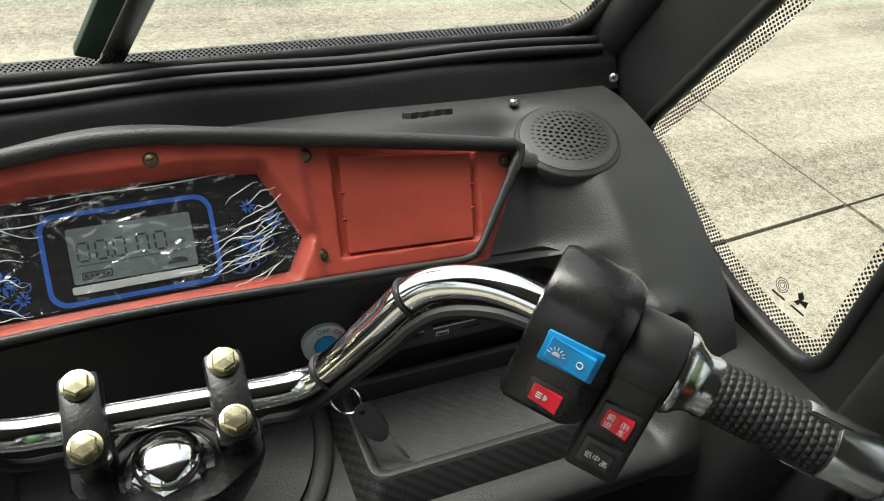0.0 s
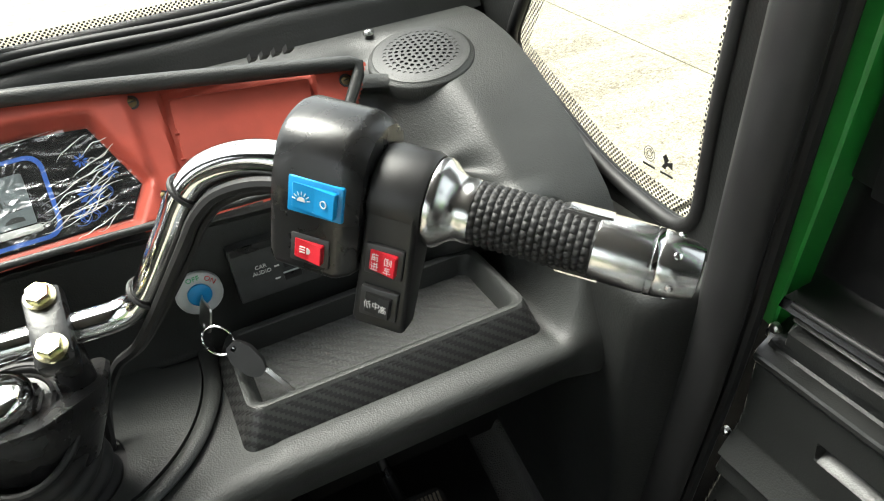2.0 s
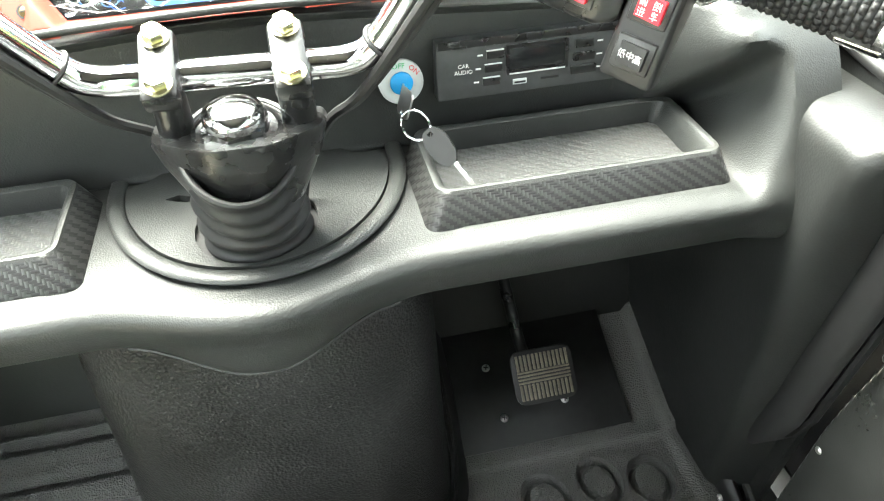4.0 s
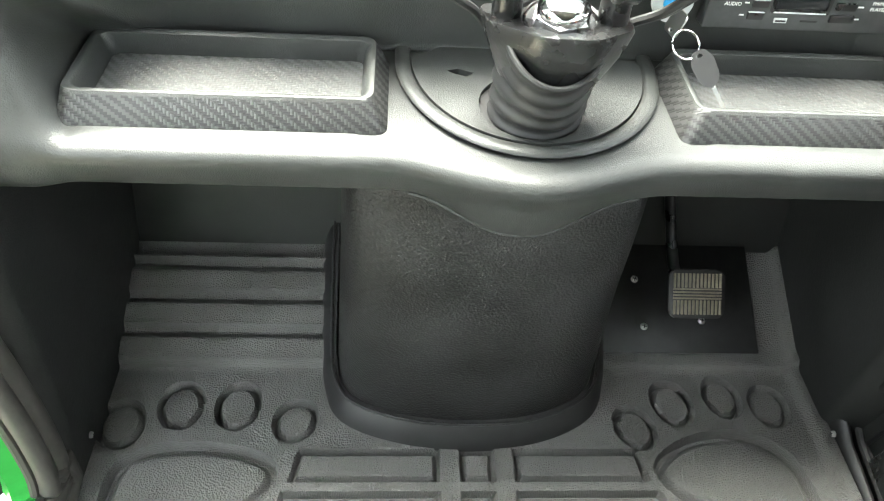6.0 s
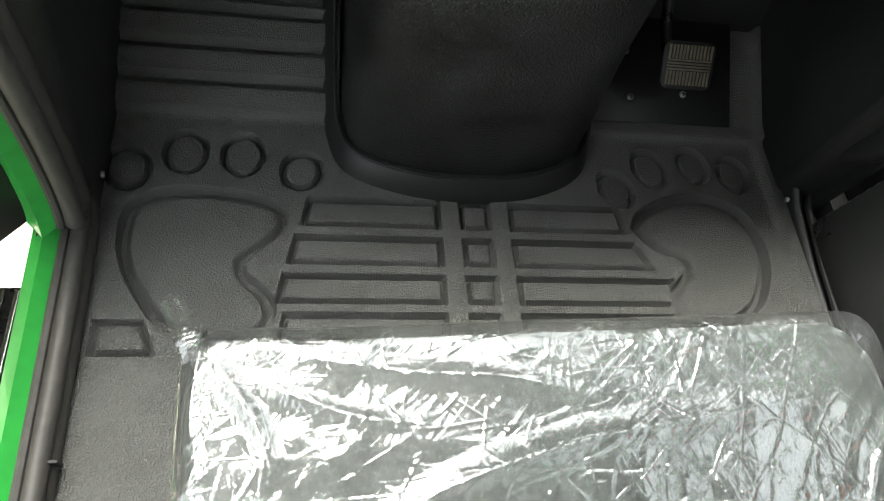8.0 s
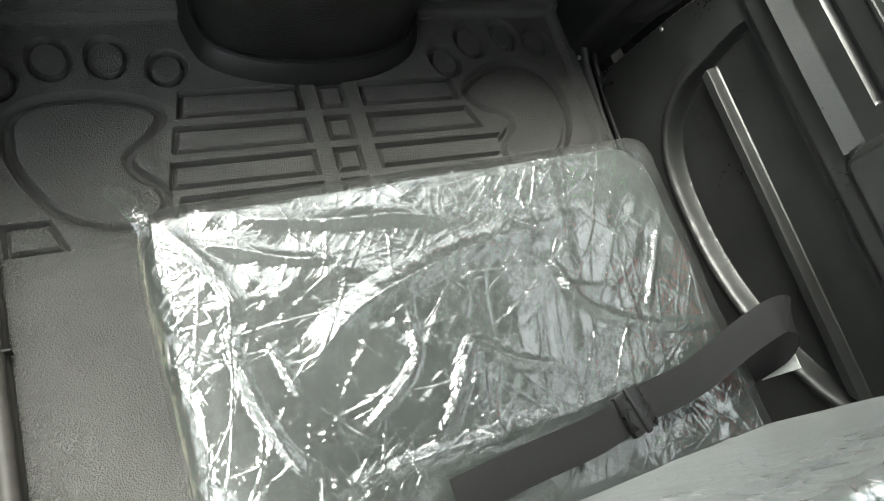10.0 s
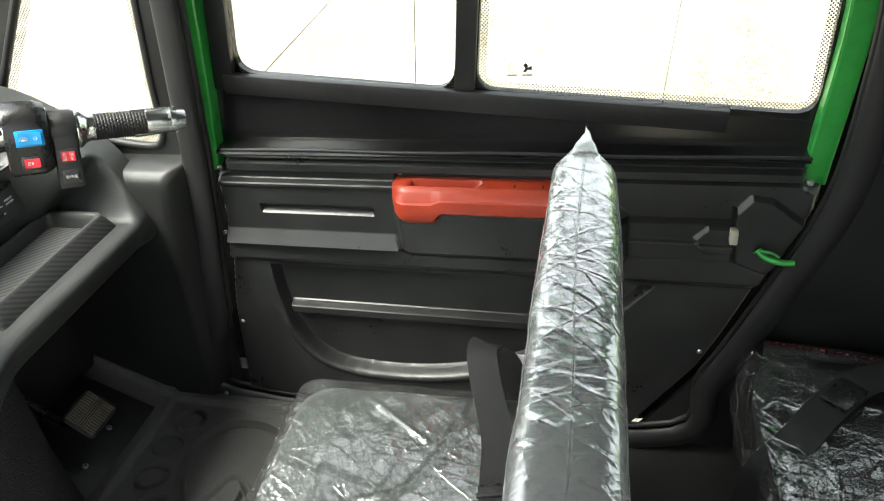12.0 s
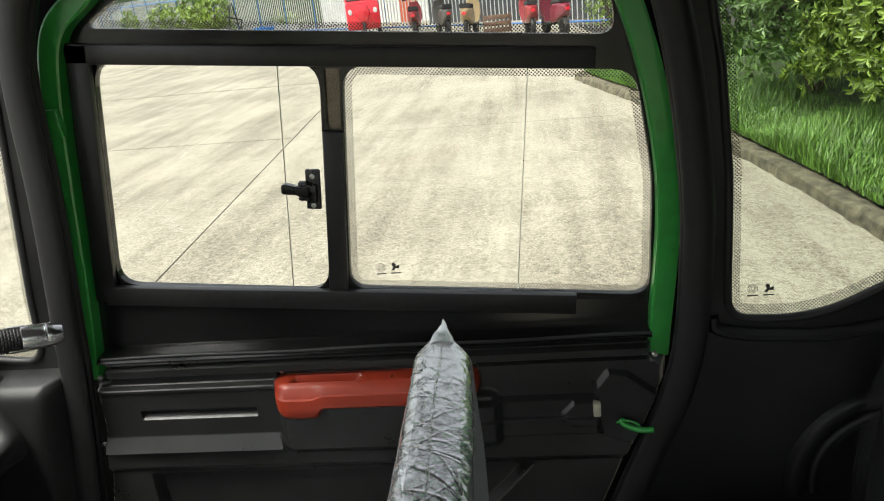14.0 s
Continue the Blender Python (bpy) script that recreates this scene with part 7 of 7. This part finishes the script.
def grass():
    rnd = np.random.RandomState(4)
    n = 75000
    x = np.where(rnd.rand(n) < 0.72, rnd.uniform(1.0, 9.5, n), rnd.uniform(-11.0, 13.0, n))
    ky = np.interp(x, kerb_line[:, 0], kerb_line[:, 1])
    dist = rnd.beta(0.9, 2.0, n) * np.where(rnd.rand(n) < 0.8, 1.3, 3.5)
    y = ky - 0.12 - dist
    h = rnd.uniform(0.05, 0.19, n) * (0.75 + 0.4 * np.sin(x * 3.1 + y * 2.3))
    a = rnd.uniform(0, 2 * math.pi, n)
    lean = rnd.uniform(0.2, 0.9, n) * h
    w = rnd.uniform(0.002, 0.004, n)
    z0 = np.full(n, GROUND + 0.10)
    cx, sx = np.cos(a), np.sin(a)
    V = np.empty((n, 5, 3))
    for k, (s, f, lz) in enumerate(((-1, 0, 0), (1, 0, 0), (0.8, 0.35, 0.62), (-0.8, 0.35, 0.62), (0, 1.0, 1.0))):
        V[:, k, 0] = x - sx * w * s + cx * lean * f
        V[:, k, 1] = y + cx * w * s + sx * lean * f
        V[:, k, 2] = z0 + h * lz
    V[:, :, 1] = np.minimum(V[:, :, 1], np.repeat(ky[:, None] - 0.02, 5, 1))
    F = []
    for i in range(n):
        o = 5 * i
        F += [(o, o + 1, o + 2, o + 3), (o + 3, o + 2, o + 4)]
    g = from_arrays("grass", V.reshape(-1, 3), F, M_GRASS)
    tagged(g, "long green grass blades along the kerb", "grass", kind="stuff")


grass()


def bush(x, y, r, h, seed, count, mat, leaf=0.075, label="dense round green bush with glossy oval leaves"):
    b = thing("bush", label, "bush", "bushes on the verge", at=(x, y, GROUND + 0.12))
    rnd = np.random.RandomState(seed)
    bm = bmesh.new()
    for k in range(7):
        a = 2 * math.pi * k / 7 + rnd.rand()
        tip = Vector((math.cos(a) * r * 0.7, math.sin(a) * r * 0.7, h * rnd.uniform(0.55, 0.85)))
        tube_bm(spline([(0, 0, -0.05), tip * 0.35 + Vector((0, 0, 0.05)), tip], 4), list(np.linspace(0.035, 0.008, 9)), 6, bm=bm)
    part("limbs", bm, M_BARK, b)
    # leaves sit in rosettes on a lumpy crown
    nros = count // 7
    V, F = [], []
    for i in range(nros):
        u = rnd.uniform(-1, 1)
        a = rnd.uniform(0, 2 * math.pi)
        s = math.sqrt(1 - u * u) if u > 0 else 1.0
        d = Vector((s * math.cos(a), s * math.sin(a), u))
        lump = 0.8 + 0.28 * noise.noise(d * 2.3 + Vector((seed, 0, 0))) + 0.16 * noise.noise(d * 6 + Vector((0, seed, 0)))
        rad = lump * (rnd.uniform(0.62, 1.0) ** 0.6)
        c = Vector((d.x * r * rad, d.y * r * rad, h * 0.52 + d.z * h * 0.5 * rad))
        if c.z < 0.03:
            continue
        out = (d + Vector((0, 0, 0.5))).normalized()
        for k in range(7):
            q = rnd.uniform(0, 2 * math.pi)
            side = out.orthogonal().normalized()
            side = (side * math.cos(q) + out.cross(side) * math.sin(q))
            ld = (out * rnd.uniform(0.2, 0.9) + side).normalized()
            lw = ld.cross(out).normalized()
            L = leaf * rnd.uniform(0.7, 1.2)
            up = lw.cross(ld) * L * 0.1
            o = len(V)
            V += [c, c + ld * L * 0.45 + lw * L * 0.2 + up, c + ld * L, c + ld * L * 0.45 - lw * L * 0.2 + up]
            F += [(o, o + 1, o + 2), (o, o + 2, o + 3)]
    from_arrays("crown", V, F, mat, b)


bush(5.35, -4.0, 1.15, 2.1, 3, 24000, M_LEAF, 0.075)
bush(6.75, -3.6, 1.1, 2.5, 21, 22000, M_LEAF2, 0.075, "tall dark green bush with dense foliage")
bush(7.6, -4.6, 1.5, 2.3, 5, 9000, M_LEAF2, 0.085, "tall dark green bush with dense foliage")
bush(7.6, -6.0, 1.6, 3.0, 7, 8000, M_LEAF2, 0.085, "tall dark green bush with dense foliage")
bush(9.9, -5.0, 1.6, 2.5, 9, 8000, M_LEAF2, 0.085, "tall dark green bush with dense foliage")
bush(12.5, -5.8, 1.8, 2.7, 12, 7000, M_LEAF2, 0.1, "tall dark green bush with dense foliage")
bush(3.4, -5.2, 1.3, 2.2, 13, 7000, M_LEAF, 0.08)
bush(14.9, -2.75, 0.62, 1.5, 15, 4000, M_LEAF, 0.06, "small clipped light green bush near the fence")
for bx_, by_, br_, bh_, bs_ in ((31.0, 12.0, 1.1, 1.7, 31), (33.2, 13.6, 1.2, 1.9, 32), (36.2, 16.4, 1.3, 1.6, 33), (40.5, 20.0, 1.4, 1.7, 34)):
    bush(bx_, by_, br_, bh_, bs_, 2400, M_LEAF, 0.16, "leafy green shrub growing along the fence")
M_BLUEF = smooth_mat("blue_fence_paint", (0.05, 0.16, 0.42), 0.5)
M_GREYF = smooth_mat("pale_fence_paint", (0.45, 0.46, 0.45), 0.5)
M_FRED = smooth_mat("red_vehicle_paint", (0.6, 0.015, 0.03), 0.3, coat=0.5)
M_TYRE = smooth_mat("tyre_rubber", (0.015, 0.015, 0.015), 0.8)
M_DARKW = smooth_mat("dark_shed_wall", (0.035, 0.038, 0.042), 0.8, nscale=2, var=0.4)
M_PALEW = smooth_mat("pale_wall", (0.5, 0.5, 0.48), 0.8, nscale=2, var=0.15)

F0, F1 = Vector((15.4, -4.4, GROUND)), Vector((48.0, 28.2, GROUND))
FD = (F1 - F0).normalized()
FN = Vector((FD.y, -FD.x, 0))


def fence_at(y, off=0.0, z=0.0):
    k = (y - F0.y) / (F1.y - F0.y)
    return F0.lerp(F1, k) + FN * off + Vector((0, 0, z))


fence = thing("fence", "tall metal picket fence, part blue and part pale grey", "fence")
length = (F1 - F0).length
for i in range(300):
    p = F0 + FD * (length * i / 299)
    mat = M_BLUEF if i % 14 == 0 and p.y > 2 else M_GREYF
    part("picket", box_bm((-0.012, -0.012, 0.05), (0.012, 0.012, 2.0), m=Matrix.Translation(p)), mat, fence, smooth=False)
for z in (0.2, 1.75):
    part("rail", tube_bm([F0 + Vector((0, 0, z)), F1 + Vector((0, 0, z))], 0.025, 6), M_BLUEF, fence)
shed = thing("shed", "long dark open shed behind the fence", "shed")
part("back_wall", box_bm((0, 0, 0), (17.5, 0.2, 3.2), m=frame_at(fence_at(-8.0, 3.2), FD, (0, 0, 1))), M_DARKW, shed)
part("floor", box_bm((0, -3.0, 0.0), (17.5, 0.0, 0.03), m=frame_at(fence_at(-8.0, 3.2), FD, (0, 0, 1))), M_DARKW, shed)
part("roof", box_bm((-0.5, -3.5, 3.1), (18, 0.5, 3.25), m=frame_at(fence_at(-8.0, 3.2), FD, (0, 0, 1))), M_PALEW, shed)
house = thing("low_building", "pale rendered low building behind the fence", "building")
HM = frame_at(fence_at(4.6, 4.5), FD, (0, 0, 1))
part("wall", box_bm((0, 0, 0), (9, 0.3, 3.0), m=HM), M_PALEW, house)
part("roof", box_bm((-0.3, -0.6, 3.0), (9.3, 0.6, 3.15), m=HM), M_DARKW, house)
part("door", box_bm((1.9, -0.05, 0), (3.0, 0.35, 2.1), m=HM), smooth_mat("rust_red_door", (0.36, 0.07, 0.03), 0.6), house)
part("window", box_bm((5.0, -0.04, 0.9), (6.6, 0.34, 1.9), m=HM), M_LCDBACK, house)
wood = thing("woodland", "dense dark green trees far behind the fence", "trees", kind="structure")
part("tree_line", box_bm((0, 0, 0), (40, 0.3, 4.5), m=frame_at(fence_at(11.2, 5.5), FD, (0, 0, 1))), M_SOIL, wood)


def wheel(at, r, w, axis, parent):
    m = frame_at(at, (0, 0, 1), axis)
    t = part("wheel", lathe_bm([(r * 0.62, -w / 2), (r * 0.93, -w / 2), (r, -w / 4), (r, w / 4), (r * 0.93, w / 2), (r * 0.62, w / 2), (r * 0.62, -w / 2)], 22, m), M_TYRE, parent)
    part("rim", lathe_bm([(r * 0.62, -w * 0.3), (r * 0.15, -w * 0.2), (r * 0.15, w * 0.2), (r * 0.62, w * 0.3)], 14, m), M_STEEL, t)


def red_trike():
    t = thing("red_tricycle", "red three-wheeled goods vehicle parked by the fence", "vehicle", at=(22.3, 3.78, GROUND))
    R = Matrix.Rotation(radians(11), 4, "Z") @ Matrix.Diagonal((1, 0.74, 1, 1))
    R_ = []
    for x, hw, zb, zt in ((-0.55, 0.62, 0.35, 0.75), (-0.5, 0.66, 0.28, 1.05), (-0.2, 0.68, 0.25, 1.12), (0.6, 0.68, 0.25, 1.1), (0.65, 0.66, 0.3, 1.0)):
        R_.append([R @ Vector((x, y, z)) for y, z in rrect(-hw, hw, zb, zt, 0.1, 4)])
    part("body", loft_bm(R_), M_FRED, t)
    for s in SIDE:
        part("post", tube_bm([R @ Vector((-0.25, s * 0.62, 1.0)), R @ Vector((-0.1, s * 0.6, 1.9))], 0.04, 8), M_FRED, t)
        part("lamp", lathe_bm([(0.08, 0), (0.08, 0.04), (0, 0.06)], 14, R @ frame_at((-0.52, s * 0.5, 0.8), (0, 1, 0), (-1, 0, 0))), M_SILVER, t)
        wheel(R @ Vector((0.5, s * 0.6, 0.25)), 0.25, 0.12, R @ Vector((0, 1, 0)), t)
    part("roof", box_bm((-0.2, -0.66, 1.88), (1.0, 0.66, 1.95), 0.02, R), M_FRED, t)
    part("badge_panel", loft_bm([[R @ Vector((x, y * k, 0.74 + (z - 0.74) * k)) for y, z in ((-0.3, 0.74), (-0.17, 0.98), (0.17, 0.98), (0.3, 0.74), (0.17, 0.5), (-0.17, 0.5))] for x, k in ((-0.54, 1.0), (-0.60, 0.92), (-0.615, 0.8))]), M_FRED, t)
    part("dash_shelf", box_bm((-0.3, -0.6, 1.08), (0.2, 0.6, 1.14), 0.02, R), M_TYRE, t)
    part("windscreen", box_bm((-0.24, -0.58, 1.14), (-0.23, 0.58, 1.86), 0.002, R), M_TINT, t, smooth=False)
    wheel(R @ Vector((-0.5, 0, 0.25)), 0.25, 0.1, R @ Vector((0, 1, 0)), t)


def scooter(p, col, seed, label):
    s = thing("scooter", label, "scooter", "scooters along the fence", at=p)
    R = Matrix.Rotation(radians(180 + 5 + 14 * math.sin(seed * 2.1)), 4, "Z")
    mat = smooth_mat("scooter_paint", col, 0.35, coat=0.4)
    wheel(R @ Vector((-0.6, 0, 0.22)), 0.22, 0.1, R @ Vector((0, 1, 0)), s)
    wheel(R @ Vector((0.6, 0, 0.22)), 0.22, 0.1, R @ Vector((0, 1, 0)), s)
    part("front_shield", loft_bm([[R @ Vector((x, y, z)) for x, y in rrect(-0.42 + k, -0.36 + k, -w, w, 0.02, 3)] for k, w, z in ((0.08, 0.12, 0.25), (0.0, 0.2, 0.5), (-0.03, 0.19, 0.75), (0.0, 0.12, 0.92))]), mat, s)
    part("footboard", box_bm((-0.4, -0.14, 0.24), (0.1, 0.14, 0.3), 0.02, R), M_TYRE, s)
    part("tail", loft_bm([[R @ Vector((x, y, z)) for y, z in rrect(-w, w, z0, z1, 0.05, 3)] for x, w, z0, z1 in ((0.05, 0.12, 0.28, 0.62), (0.3, 0.16, 0.3, 0.7), (0.65, 0.14, 0.42, 0.72), (0.85, 0.06, 0.55, 0.68))]), mat, s)
    part("seat", loft_bm([[R @ Vector((x, y, z)) for y, z in rrect(-w, w, z0, z1, 0.03, 3)] for x, w, z0, z1 in ((0.05, 0.1, 0.66, 0.74), (0.3, 0.15, 0.69, 0.79), (0.72, 0.13, 0.72, 0.83))]), M_TYRE, s)
    part("steering_stem", tube_bm([R @ Vector((-0.58, 0, 0.25)), R @ Vector((-0.38, 0, 0.95))], 0.03, 8), M_STEEL, s)
    part("bars", tube_bm(spline([R @ Vector((-0.28, -0.32, 0.98)), R @ Vector((-0.38, -0.1, 1.0)), R @ Vector((-0.38, 0.1, 1.0)), R @ Vector((-0.28, 0.32, 0.98))], 4), 0.018, 8), M_TYRE, s)
    for y in SIDE:
        part("mirror", box_bm((-0.36, y * 0.34 - 0.06, 1.12), (-0.34, y * 0.34 + 0.06, 1.2), 0.01, R), M_SILVER, s)
    part("headlamp", lathe_bm([(0.07, 0), (0.06, 0.04), (0, 0.05)], 14, R @ frame_at((-0.42, 0, 0.8), (0, 1, 0), (-1, 0, 0))), M_SILVER, s)
    part("tail_lamp", box_bm((0.84, -0.05, 0.57), (0.87, 0.05, 0.63), 0.005, R), M_SWRED, s)


red_trike()
for i, (x, y, col, lab) in enumerate(((21.0, 2.06, (0.20, 0.025, 0.03), "dark red scooter parked by the fence"), (20.1, 1.18, (0.06, 0.055, 0.05), "dark grey scooter parked by the fence"), (19.3, 0.37, (0.34, 0.25, 0.13), "tan scooter parked by the fence"),
                                      (17.5, -1.11, (0.27, 0.02, 0.025), "red scooter parked by the fence"), (16.9, -1.66, (0.16, 0.015, 0.03), "dark crimson scooter parked by the fence"))):
    scooter(Vector((x, y, GROUND)), col, i, lab)
cr = thing("crate", "brown slatted crate standing by the fence", "crate", at=(18.3, -0.33, GROUND))
M_CRATE = smooth_mat("brown_crate_wood", (0.12, 0.07, 0.045), 0.7, nscale=20, var=0.3)
for z in (0.1, 0.25, 0.4):
    part("slat", box_bm((-0.22, -0.34, z), (-0.2, 0.34, z + 0.11), 0.005), M_CRATE, cr)
for y in (-0.34, 0.32):
    part("end_board", box_bm((-0.2, y, 0.0), (0.2, y + 0.02, 0.52), 0.005), M_CRATE, cr)
part("base", box_bm((-0.2, -0.32, 0.0), (0.2, 0.32, 0.03), 0.005), M_CRATE, cr)
rack = thing("metal_rack", "dark bent steel rack leaning by the fence", "rack", at=(29.3, 10.5, GROUND))
for a_, b_ in (((-0.7, 0, 0), (-0.2, 0, 1.3)), ((0.7, 0, 0), (0.1, 0, 1.4)), ((-0.5, 0.1, 0.9), (0.9, 0, 0.7)), ((-0.6, 0, 0.4), (0.8, 0.1, 0.3)), ((0.9, 0, 0.7), (0.8, 0.1, 0.0))):
    part("bar", tube_bm([a_[::1], b_], 0.03, 6), M_TYRE, rack)
bs = thing("plastic_basin", "blue plastic basin standing by the fence", "basin", at=(28.6, 9.05, GROUND))
part("bowl", lathe_bm([(0.0, 0.02), (0.36, 0.02), (0.42, 0.36), (0.45, 0.37), (0.45, 0.34), (0.38, 0.0), (0, 0)], 28), smooth_mat("blue_plastic", (0.02, 0.2, 0.6), 0.4), bs)
for px, py, k in ((28.0, 7.75, 1), (28.6, 8.35, 2)):
    pot = thing("potted_plant", "leafy plant in a pale pot by the fence", "plant", "potted plants", at=(px, py, GROUND))
    part("pot", lathe_bm([(0.0, 0), (0.2, 0), (0.28, 0.4), (0.25, 0.4), (0, 0.36)], 20), M_PALEW, pot)
    rnd = random.Random(k)
    bm = bmesh.new()
    for j in range(60):
        a, e = rnd.uniform(0, 2 * math.pi), rnd.uniform(0.3, 1.3)
        d = Vector((math.cos(a) * math.cos(e), math.sin(a) * math.cos(e), math.sin(e)))
        w = d.cross(Vector((0, 0, 1))).normalized()
        o = Vector((0, 0, 0.38)) + d * rnd.uniform(0, 0.3)
        L = rnd.uniform(0.25, 0.5)
        bm.faces.new([bm.verts.new(q) for q in (o, o + d * L * 0.5 + w * 0.05, o + d * L - Vector((0, 0, 0.08)), o + d * L * 0.5 - w * 0.05)])
    part("foliage", bm, M_LEAF, pot)
